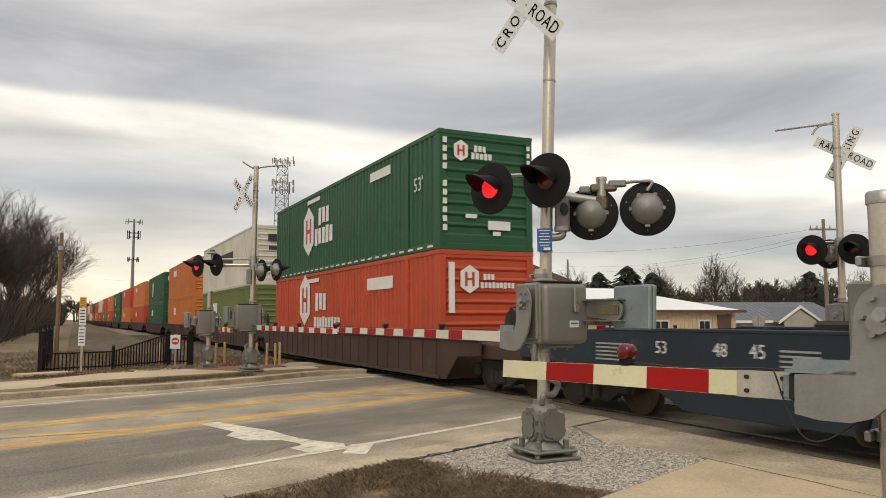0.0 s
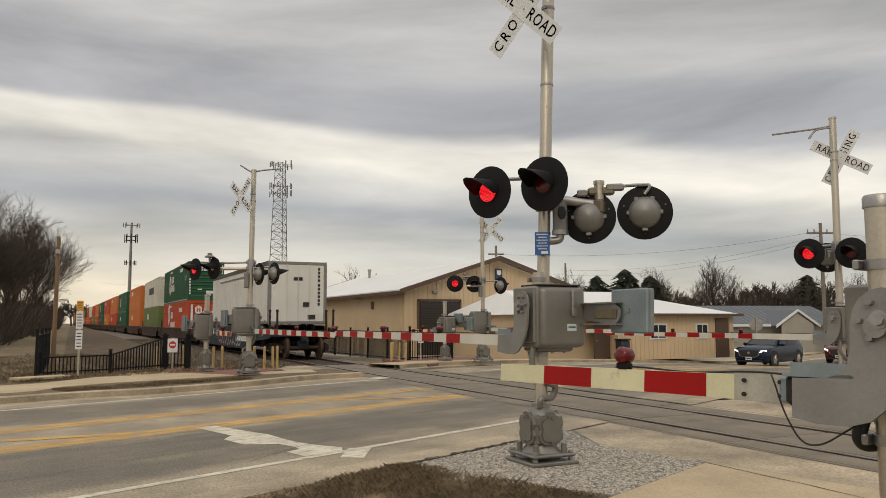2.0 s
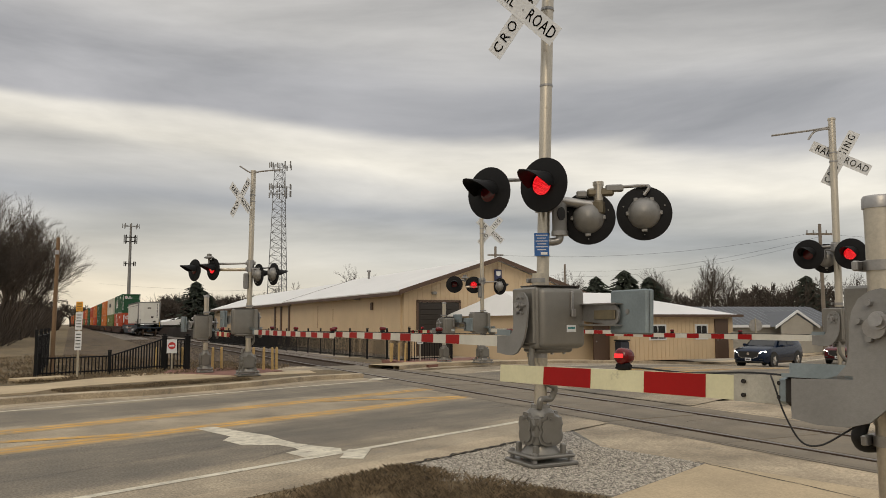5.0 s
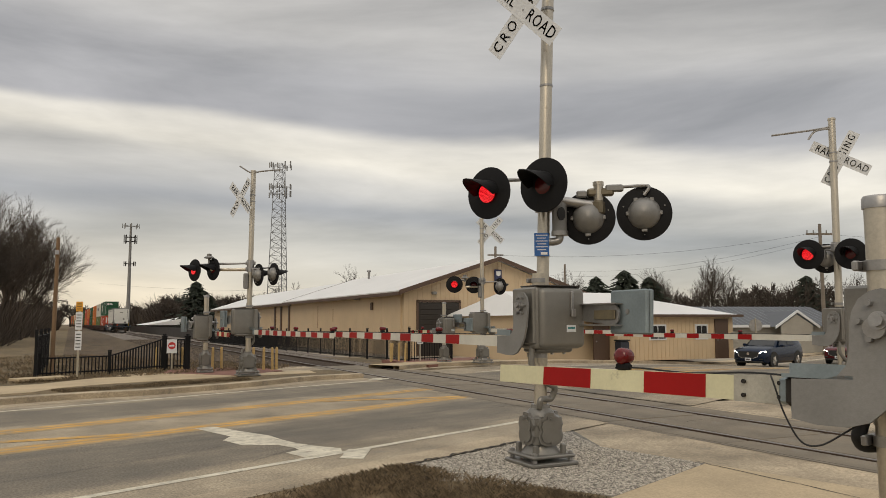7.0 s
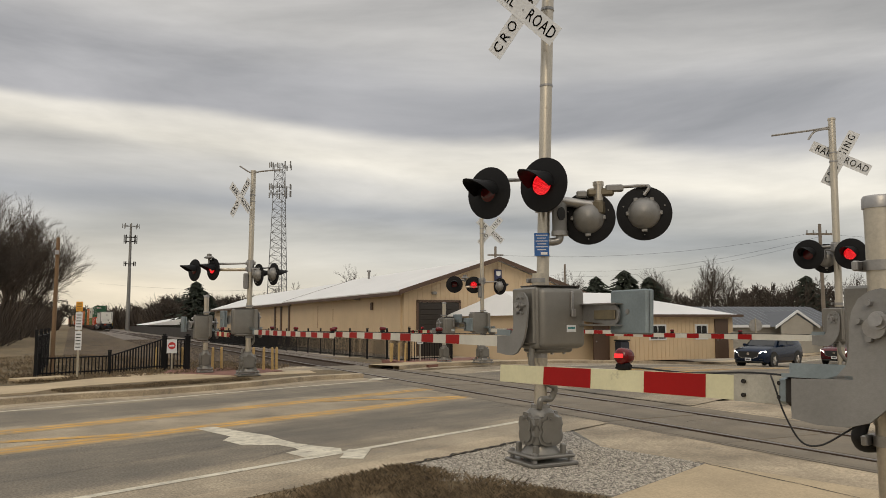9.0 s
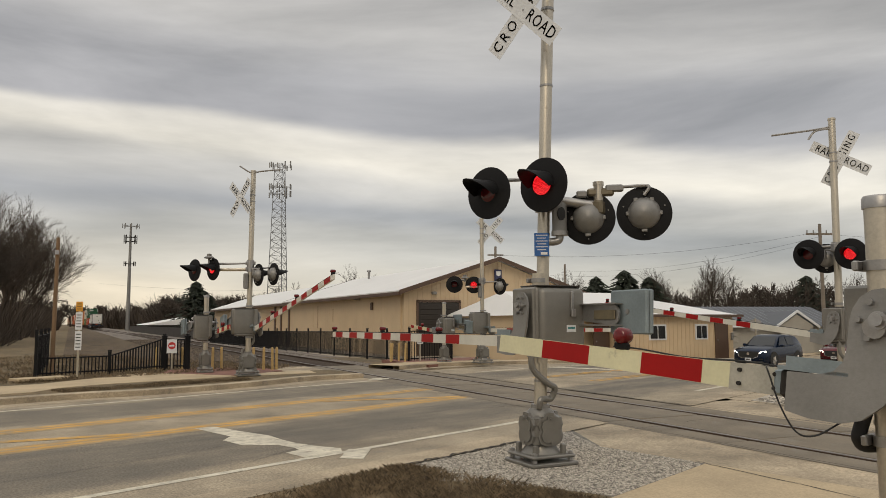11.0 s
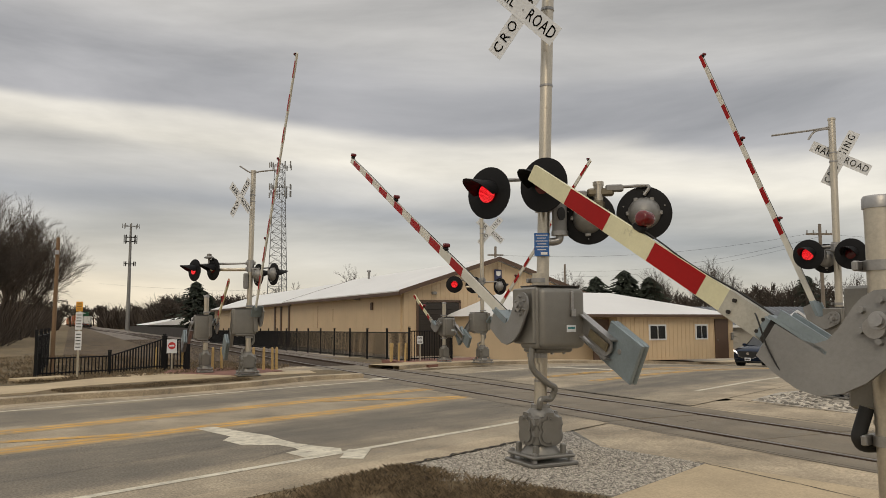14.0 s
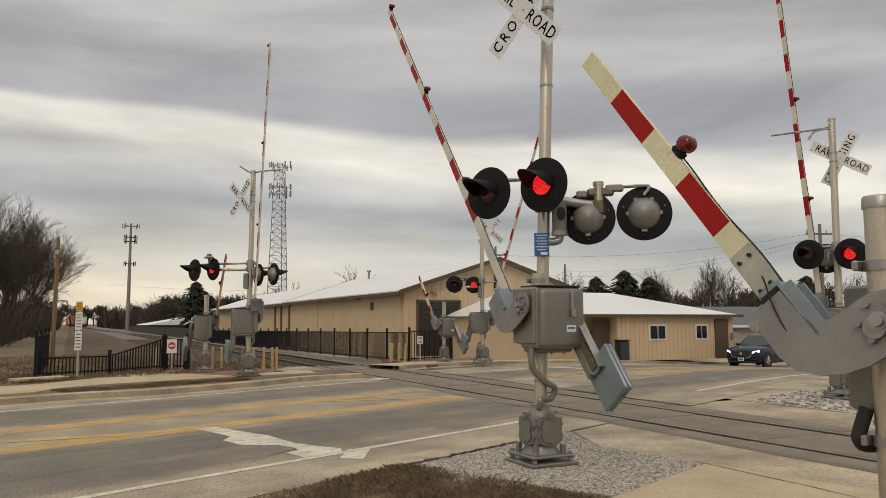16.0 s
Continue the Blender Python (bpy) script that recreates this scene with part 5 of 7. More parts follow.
# last car: dark blue long well car that carries a white trailer
def blue_car(y0, y1):
    at = pose(0, y0, 0)
    L_ = y1 - y0
    c = thing("trailer_car", "dark blue steel trailer car with faded spray paint on the track", "freight car", at, "cars of the train")
    m = Mesh()
    for sx in (-1, 1):
        o = [(-1.25, 0.95), (-1.25, 1.2), (0.8, 1.36), (L_ - 0.8, 1.36), (L_ + 1.6, 1.3), (L_ + 1.6, 0.85), (L_ - 1.6, 0.72), (L_ - 2.6, 0.3), (2.6, 0.3), (1.6, 0.72), (-0.9, 0.85)]
        m.slab(o, 0.05, (sx * 1.43 - (0.0 if sx > 0 else 0.05), 0, 0), (0, 1, 0), (0, 0, 1))
        m.box((sx * 1.4, L_ / 2, 1.37), (0.18, L_ - 1.8, 0.05), 0, 0.01)
        m.box((sx * 1.4, L_ / 2, 0.31), (0.16, L_ - 5.4, 0.06), 0, 0.01)
        for i in range(26):
            m.box((sx * 1.465, 2.7 + i * (L_ - 5.4) / 25, 0.8), (0.03, 0.05, 0.9))
    m.box((0, L_ / 2, 0.6), (2.8, L_ - 5, 0.08))
    m.box((0, 0.2, 1.0), (2.8, 2.8, 0.16), 0, 0.03)
    m.box((0, L_, 1.0), (2.8, 3.2, 0.2), 0, 0.03)
    m.box((0, L_ / 2 + 0.3, 0.62), (0.5, L_ + 2.6, 0.3), 0, 0.03)
    part("body", m, CAR_BLUE, c, smooth=0)
    for y in (0, L_):
        truck(c, y)
    # posts and stanchions at the rear end
    for x, y_ in ((-1.38, -0.7), (-1.1, -0.85), (1.12, -0.6), (1.3, -1.05)):
        part("stanchion", Mesh().box((x, y_, 1.45), (0.07, 0.12, 1.2), 0, 0.01).box((x, y_, 2.04), (0.09, 0.16, 0.08), 0, 0.01), TRUCK_BLACK, c)
    part("hitch", Mesh().box((0, L_ - 4.2, 1.25), (0.7, 0.9, 0.5), 0, 0.05), TRUCK_BLACK, c)
    m = Mesh().box((0.0, -1.15, 0.85), (0.3, 0.2, 0.3), 0, 0.05).rod((0.0, -1.15, 0.8), (0.0, -1.6, 0.8), 0.09, n=10)
    part("coupler", m, TRUCK_BLACK, c)
    part("brake_stand", Mesh().box((1.2, -0.35, 1.35), (0.1, 0.16, 0.75), 0, 0.02), mat("safety_yellow", (0.6, 0.38, 0.03), 0.6, 0, 0.2), c)
    X = -1.486

    def on_side(y):
        return Matrix.Translation((X, y, 0)) @ SIDE
    bars(c, 3, 0.5, Matrix.Translation((X, L_ - 6.6, 1.05)) @ SIDE, MARK_WHITE)
    for i in range(5):
        lettering_bar(c, Matrix.Translation((X, L_ - 7.45 - i * 0.34, 1.05)) @ SIDE, 0.24, 0.34, MARK_WHITE)
    for y_, wd in ((L_ - 2.2, "53"), (L_ - 3.3, "48"), (L_ - 3.9, "45"), (L_ - 5.3, "40"), (L_ - 5.3, "20")):
        lettering("side_lettering", wd, 0.25, MARK_WHITE, c, Matrix.Translation((X, y_, 1.12 if wd != "20" else 0.9)) @ SIDE)
    for i in range(5):
        lettering_bar(c, Matrix.Translation((X, L_ - 1.1, 1.15 - i * 0.06)) @ SIDE, 0.8, 0.025, GRAFFITI_GREY)
        lettering_bar(c, Matrix.Translation((X, L_ - 4.5, 1.15 - i * 0.06)) @ SIDE, 0.55, 0.025, GRAFFITI_GREY)
    bars(c, 16, 0.34, Matrix.Translation((X, 4.55, 0.76)) @ SIDE, MARK_WHITE, 0.9)
    lettering("side_lettering", "53'", 0.42, MARK_WHITE, c, Matrix.Translation((X, 2.4, 0.72)) @ SIDE, 0.9)
    for y_ in (L_ - 9.6, L_ - 13.0, 9.6, 7.8):
        lettering_bar(c, Matrix.Translation((X, y_, 1.02)) @ SIDE, 0.6, 0.13, MARK_ORANGE)
    # sprayed loops, worn
    r2 = random.Random(5)
    for k in range(10):
        m = Mesh()
        yc = L_ - 9.6 - k * 0.62
        pts = [(X - 0.004, yc + 0.36 * math.cos(a) * r2.uniform(.6, 1.1), 0.78 + 0.36 * math.sin(a) * r2.uniform(.6, 1.1)) for a in lin(r2.uniform(0, 3), r2.uniform(4.5, 7), 7)]
        pts = curve_points(pts, 5)
        for i, p in enumerate(pts):
            w = 0.05
            m.v += [(p.x, p.y, p.z - w), (p.x, p.y + w, p.z + w), (p.x - 0.003, p.y, p.z - w), (p.x - 0.003, p.y + w, p.z + w)]
        for i in range(len(pts) - 1):
            a = 4 * i
            m.f += [(a, a + 4, a + 5, a + 1), (a + 2, a + 3, a + 7, a + 6)]
        part("spray_paint", m, GRAFFITI_PINK if k < 6 else GRAFFITI_GREY, c, "faded spray paint", 0)
    TRAIN.append((c, at))
    return c


blue_car(-25.9, -5.5)


def trailer(y0, y1, z0, z1):
    at = pose(0, y0, 0)
    L_ = y1 - y0
    c = thing("trailer", "white road trailer with riveted sides carried on the train", "trailer", at)
    m = Mesh()
    m.box((0, L_ / 2, (z0 + z1) / 2), (2.57, L_, z1 - z0), 0, 0.03)
    part("body", m, TRAILER_WHITE, c, smooth=0)
    seam = Mesh().box((0, 0, 0), (0.012, 0.035, z1 - z0 - 0.5)).data("panel_seam", TRAILER_WHITE)
    for sx in (-1, 1):
        for i in range(13):
            part("panel_seam", seam, None, c, at=pose(sx * 1.287, 1.2 + i * 1.1, (z0 + z1) / 2))
    m = Mesh()
    for sx in (-1, 1):
        m.box((sx * 1.285, L_ / 2, z0 + 0.06), (0.04, L_ - 0.2, 0.12), 0, 0.01)
        m.box((sx * 1.24, 0.06, (z0 + z1) / 2), (0.16, 0.16, z1 - z0), 0, 0.03)
        m.box((sx * 1.3, L_ * 0.42, z1 - 0.42), (0.02, L_ * 0.8, 0.08), 0, 0.005)
    m.box((0, 0.02, z1 - 0.06), (2.5, 0.08, 0.14), 0, 0.02).box((0, 0.02, z0 + 0.05), (2.5, 0.08, 0.14), 0, 0.02)
    part("frame_trim", m, CAST_LIGHT, c, "dull aluminium rails and corner posts", 0)
    m = Mesh()
    for sx in (-1, 1):
        m.box((sx * 1.29, L_ / 2, z1 - 0.07), (0.05, L_ - 0.05, 0.19), 0, 0.01)
    part("top_rail", m, mat("weathered_dark_rail", (0.11, 0.10, 0.095), 0.6, 0.2, 0.3, 1.0, 20, 0.1), c, "dark weathered top rail", 0)
    m = Mesh()
    for i in range(13):
        for k in range(26):
            m.box((-1.296, 1.2 + i * 1.1, z0 + 0.28 + k * (z1 - z0 - 0.8) / 25), (0.008, 0.022, 0.022))
    part("rivets", m, STEEL, c, "rows of rivets on the panel seams", 0)
    m = Mesh().box((0, -0.03, (z0 + z1) / 2), (0.02, 0.02, z1 - z0 - 0.3))
    for x in (-0.5, 0.5):
        m.rod((x, -0.05, z0 + 0.1), (x, -0.05, z1 - 0.1), 0.012, n=6)
    part("door_bars", m, TRAILER_WHITE, c)
    for i in range(16):
        part("reflector_strip", Mesh().box((-1.309, 0.6 + i * 0.9, z0 + 0.13), (0.006, 0.3, 0.05)), MARK_RED, c, smooth=0)
    bars(c, 4, 0.2, Matrix.Translation((-1.3, 2.55, z0 + 0.28)) @ SIDE, MARK_DARK)
    for i in range(6):
        lettering_bar(c, Matrix.Translation((-1.292, 2.15 - i * 0.16, z0 + 0.28)) @ SIDE, 0.1, 0.15, MARK_DARK)
        lettering_bar(c, Matrix.Translation((0.95, -0.012, z1 - 1.02 - i * 0.17)) @ END, 0.1, 0.12, MARK_DARK)
    for i in range(4):
        lettering_bar(c, Matrix.Translation((0.95, -0.012, z1 - 0.3 - i * 0.17)) @ END, 0.1, 0.12, MARK_DARK)
    for x, z, w, h in ((0.0, z1 - 0.75, 0.4, 0.14), (0.38, z0 + 0.85, 0.3, 0.2), (0.62, z0 + 0.3, 0.34, 0.2)):
        part("vent", Mesh().box((x, -0.02, z), (w, 0.03, h), 0, 0.005), DOOR_DARK, c)
    for yy in (1.6, 2.9):
        for sx in (-1, 1):
            m = Mesh().lathe([(0.1, 0.0), (0.45, 0.0), (0.5, 0.05), (0.5, 0.22), (0.45, 0.27), (0.1, 0.27)], 24, "X", (sx * 1.05 - 0.14, yy, 0.98 + 0.0))
            part("tyre", m, RUBBER, c, "black trailer tyre", 40)
    TRAIN.append((c, at))


trailer(-25.9, -11.2, 1.47, 4.2)


# ---- buildings ----
def wall_ribs(m, a, b, z0, z_top, step, depth):
    """Vertical ribs on a wall from a to b (x, y), up to z_top(t)."""
    a, b = Vector(a), Vector(b)
    n = int((b - a).length / step)
    d = (b - a).normalized()
    w = Vector((d.y, -d.x))
    turn = math.degrees(math.atan2(d.y, d.x))
    for i in range(1, n):
        p = a + (b - a) * i / n + w * depth / 2
        zt = z_top(i / n)
        m.box((p.x, p.y, (z0 + zt) / 2), (0.05, depth, zt - z0), turn)


def metal_shed():
    """Long tan shed: the gable end faces the yard, its long side runs along the track."""
    g = thing("metal_shed", "long tan metal shed with white roof and brown trim", "shed", pose(8.6, 25.4, -0.45))
    W_, Lg, eave, peak = 12.4, 68.5, 3.85, 5.85
    m = Mesh()
    m.slab([(0, 0), (W_, 0), (W_, eave), (W_ / 2, peak), (0, eave)], -0.2, (0, 0, 0))
    part("gable_wall", m, TAN_WALL, g, smooth=0)
    Lf = 26.25  # length of the front hall; the rear hall behind it is a little lower and set back
    part("side_wall", Mesh().box((0.1, Lf / 2 + 0.2, eave / 2), (0.2, Lf, eave)), TAN_WALL, g, smooth=0)
    part("side_wall", Mesh().box((0.55, (Lf + Lg) / 2 + 0.2, eave / 2 - 0.06), (0.2, Lg - Lf, eave - 0.12)), TAN_WALL, g, smooth=0)
    part("side_wall", Mesh().box((W_ - 0.1, Lg / 2 + 0.2, eave / 2), (0.2, Lg, eave)), TAN_WALL, g, smooth=0)
    part("end_wall", Mesh().box((0.32, Lf + 0.25, eave / 2), (0.64, 0.1, eave)), TAN_WALL, g, smooth=0)
    m = Mesh()
    wall_ribs(m, (0, -0.0), (W_, -0.0), 0, lambda t: eave + (peak - eave) * (1 - abs(2 * t - 1)), 0.3, 0.03)
    part("wall_ribs", m, TAN_WALL, g, "upright ribs of the gable siding", 0)
    m = Mesh()
    for i in range(140):
        m.box((-0.004 if i * 0.63 < Lf - 0.5 else 0.446, 0.3 + i * 0.47 if i * 0.47 < Lf - 0.5 else 0.3 + i * 0.48, eave / 2 - 0.1), (0.008, 0.02, eave - 0.3))
    part("wall_seams", m, TAN_WALL, g, "fine seams of the smooth side siding", 0)
    slope = (peak - eave) / (W_ / 2)
    for ya, yb, low, over in ((-0.5, Lf + 0.45, 0.0, 0.5), (Lf + 0.46, Lg + 0.3, -0.14, 0.1)):
        for sx in (0, 1):
            x0, x1 = (-over, W_ / 2) if sx == 0 else (W_ + over, W_ / 2)
            z0 = eave - over * slope + 0.06 + low
            part("roof", Mesh().slab([(x0, z0), (x1, peak + 0.06 + low), (x1, peak + 0.18 + low), (x0, z0 + 0.12)], -(yb - ya), (0, ya, 0)), ROOF_WHITE, g, smooth=0)
            if low == 0:
                for y_ in (ya - 0.005, yb + 0.055):
                    part("verge_trim", Mesh().slab([(x0, z0 - 0.12), (x1, peak - 0.06), (x1, peak + 0.2), (x0, z0 + 0.14)], 0.06, (0, y_, 0)), TAN_DARK, g, "brown verge trim", 0)
        part("eave_trim", Mesh().box((-over - 0.02, (ya + yb) / 2, eave + low - over * slope), (0.08, yb - ya, 0.2)), TAN_DARK, g, "brown eave trim", 0)
    part("downpipe", Mesh().box((-0.06, 0.35, eave / 2), (0.1, 0.12, eave - 0.3)), TAN_WALL, g, smooth=0)
    for x_, y_, w_ in ((-0.05, Lf - 0.1, 0.4), (0.4, Lf + 4.6, 0.5), (0.4, Lf + 7.0, 0.5)):
        part("downpipe", Mesh().box((x_, y_, eave / 2 - 0.15), (0.1, w_, eave - 0.3)), TAN_DARK, g, "brown downpipe", 0)
    for y_, za, zb in ((17.4, 1.6, 3.3), (13.5, 2.1, 3.0)):
        part("wall_stain", Mesh().box((-0.012, y_, (za + zb) / 2), (0.012, 0.09, zb - za)), mat("rust_streak", (0.22, 0.12, 0.06), 0.8, 0, 0.3, 2, 20, 0), g, "narrow rusty streak down the wall", 0)
    part("wall_vent", Mesh().box((-0.06, 5.2, 3.05), (0.12, 0.3, 0.5), 0, 0.02), TAN_DARK, g)
    for y_ in (7.5, 25.5):
        part("flood_lamp", Mesh().box((-0.25, y_, eave - 0.28), (0.4, 0.28, 0.12), 0, 0.03), CAST_LIGHT, g)
    m = Mesh().box((2.25, -0.03, 1.6), (2.75, 0.05, 3.2))
    d = part("roller_door", m, DOOR_DARK, g, "dark brown roller door", 0)
    for i in range(10):
        part("door_slat", shared("slat", lambda: Mesh().box((0, 0, 0), (2.5, 0.03, 0.27), 0, 0.01).data("door_slat", DOOR_DARK)), None, d, at=pose(2.25, -0.07, 0.2 + i * 0.3))
    part("door_frame", Mesh().box((0.85, -0.05, 1.65), (0.12, 0.08, 3.3)).box((3.65, -0.05, 1.65), (0.12, 0.08, 3.3)).box((2.25, -0.05, 3.28), (2.9, 0.08, 0.12)), TAN_DARK, g, smooth=0)
    s = part("shop_sign", Mesh().box((6.3, -0.12, 4.85), (0.5, 0.1, 0.85), 0, 0.02), mat("navy_sign", (0.03, 0.035, 0.09), 0.5, 0, 0.1), g, "small navy shop sign")
    part("sign_badge", Mesh().slab([(-.15, -.1), (0, -.17), (.15, -.1), (.15, .14), (-.15, .14)], 0.01, (6.3, -0.18, 5.02), (1, 0, 0), (0, 0, 1)), MARK_WHITE, s)
    part("sign_bar", Mesh().box((6.3, -0.175, 4.6), (0.3, 0.01, 0.06)), MARK_WHITE, s)
    part("wall_lamp", Mesh().box((1.9, -0.15, 3.75), (0.3, 0.25, 0.18), 0, 0.04), CAST_LIGHT, g)
    m = Mesh().rod((W_ * 0.42, 20, peak - 0.5), (W_ * 0.42, 20, peak + 0.45), 0.1, n=10).lathe([(0.17, peak + 0.45), (0.17, peak + 0.56), (0.05, peak + 0.64)], 12, at=(W_ * 0.42, 20, 0))
    part("roof_vent", m, STEEL, g)
    return g


metal_shed()


def yard_office():
    """Lower tan building with white hip-like roof and brown doors."""
    x0, x1, y0 = 16.2, 24.2, 15.4
    g = thing("yard_office", "low tan metal office with white roof and brown doors", "building", pose(x0, y0, -0.45, 0, 0, 0))
    wd, dp, h = x1 - x0, 10.0, 2.35
    part("wall", Mesh().box((wd / 2, dp / 2, h / 2), (wd, dp, h)), TAN_WALL, g, smooth=0)
    m = Mesh()
    wall_ribs(m, (0, 0), (wd, 0), 0, lambda t: h, 0.28, 0.025)
    part("wall_ribs", m, TAN_WALL, g, smooth=0)
    m = Mesh()
    e = 0.35
    m.add([(-e - 4.5, -e, h), (wd + e, -e, h), (wd + e, dp + e, h), (-e - 4.5, dp + e, h), (-3.8, dp / 2, h + 1.35), (wd - 4.5, dp / 2, h + 1.35)], [(0, 1, 5, 4), (1, 2, 5), (2, 3, 4, 5), (3, 0, 4), (0, 3, 2, 1)])
    part("roof", m, ROOF_WHITE, g, smooth=0)
    part("eave_trim", Mesh().box((wd / 2 - 2.2, -e, h - 0.03), (wd + 2 * e + 4.6, 0.06, 0.14)).box((wd + e, dp / 2, h - 0.03), (0.06, dp + 2 * e, 0.14)), TAN_DARK, g, smooth=0)
    part("wall", Mesh().box((-2.3, dp / 2 + 0.6, h / 2), (4.6, dp - 1.2, h)), TAN_WALL, g, smooth=0)
    for x, w_ in ((wd - 0.9, 0.95), (-0.6, 1.0)):
        dd = part("door", Mesh().box((x, -0.04 if x > 0 else 0.56, 1.07), (w_, 0.08, 2.14), 0, 0.01), TAN_DARK, g, "brown metal door")
        part("handle", Mesh().rod((x - w_ * 0.35, -0.12 if x > 0 else 0.48, 1.0), (x - w_ * 0.35, -0.06 if x > 0 else 0.52, 1.0), 0.03, n=8), STEEL, dd)
    for x, w_ in ((wd - 2.35, 0.75), (2.6, 1.05)):
        wn_ = part("window", Mesh().box((x, -0.03, 1.45), (w_ + 0.12, 0.06, 0.82)), SIGN_WHITE, g, "white framed sliding window", 0)
        for k in (-1, 1):
            part("pane", Mesh().box((x + k * w_ * 0.25, -0.065, 1.45), (w_ * 0.44, 0.012, 0.66)), GLASS, wn_, smooth=0)
    part("meter_box", Mesh().box((wd - 0.15, -0.08, 1.2), (0.12, 0.14, 0.4), 0, 0.02), CAST_LIGHT, g)
    return g


yard_office()


def grey_house():
    g = thing("grey_house", "grey sided building with dark ribbed metal roof", "building", pose(26.0, 31.2, -1.25, 0, 0, -14))
    wd, dp, h = 22.0, 9.0, 2.5
    wallm = mat("grey_siding", (0.33, 0.31, 0.27), 0.7, 0, 0.1, 1, 30, 0.05)
    part("wall", Mesh().box((wd / 2, dp / 2, h / 2), (wd, dp, h)), wallm, g, smooth=0)
    m = Mesh().slab([(-0.5, h - 0.1), (dp / 2, h + 1.55), (dp + 0.5, h - 0.1)], wd + 0.8, (-0.4, 0, 0), (0, 1, 0), (0, 0, 1))
    part("roof", m, ROOF_GREY, g, smooth=0)
    m = Mesh()
    for i in range(46):
        x = -0.2 + i * 0.49
        m.add([(x, -0.5, h - 0.07), (x + 0.06, -0.5, h - 0.07), (x + 0.06, dp / 2, h + 1.6), (x, dp / 2, h + 1.6)], [(0, 1, 2, 3)])
    part("roof_seams", m, mat("light_roof_seam", (0.24, 0.26, 0.29), 0.5, 0.1, 0.1), g, smooth=0)
    # cross gable with white trim
    m = Mesh().slab([(wd - 6.9, h - 0.1), (wd - 5.0, h + 1.1), (wd - 3.1, h - 0.1)], 4.8, (0, 3.8, 0))
    part("gable_roof", m, ROOF_GREY, g, smooth=0)
    m = Mesh().slab([(wd - 6.4, 0), (wd - 3.6, 0), (wd - 3.6, h), (wd - 5.0, h + 0.85), (wd - 6.4, h)], 0.1, (0, -0.95, 0))
    part("gable_wall", m, wallm, g, smooth=0)
    for s in (-1, 1):
        m = Mesh().slab([(0, 0), (0, 0.2), (s * 1.95, -1.05), (s * 1.95, -1.25)], 0.1, (wd - 5.0, -1.1, h + 1.0))
        part("barge_board", m, SIGN_WHITE, g, smooth=0)
    part("fascia", Mesh().box((wd / 2 - 3.5, -0.5, h - 0.06), (wd - 7, 0.06, 0.2)), SIGN_WHITE, g, smooth=0)
    m = Mesh()
    for k in range(3):
        part("garage_door", Mesh().box((2.5 + k * 4.2, -0.03, 1.1), (3.2, 0.06, 2.2), 0, 0.01), wallm, g)
        for j in range(4):
            part("door_panel", Mesh().box((2.5 + k * 4.2, -0.07, 0.3 + j * 0.53), (3.0, 0.04, 0.45), 0, 0.02), wallm, g)
    return g


grey_house()


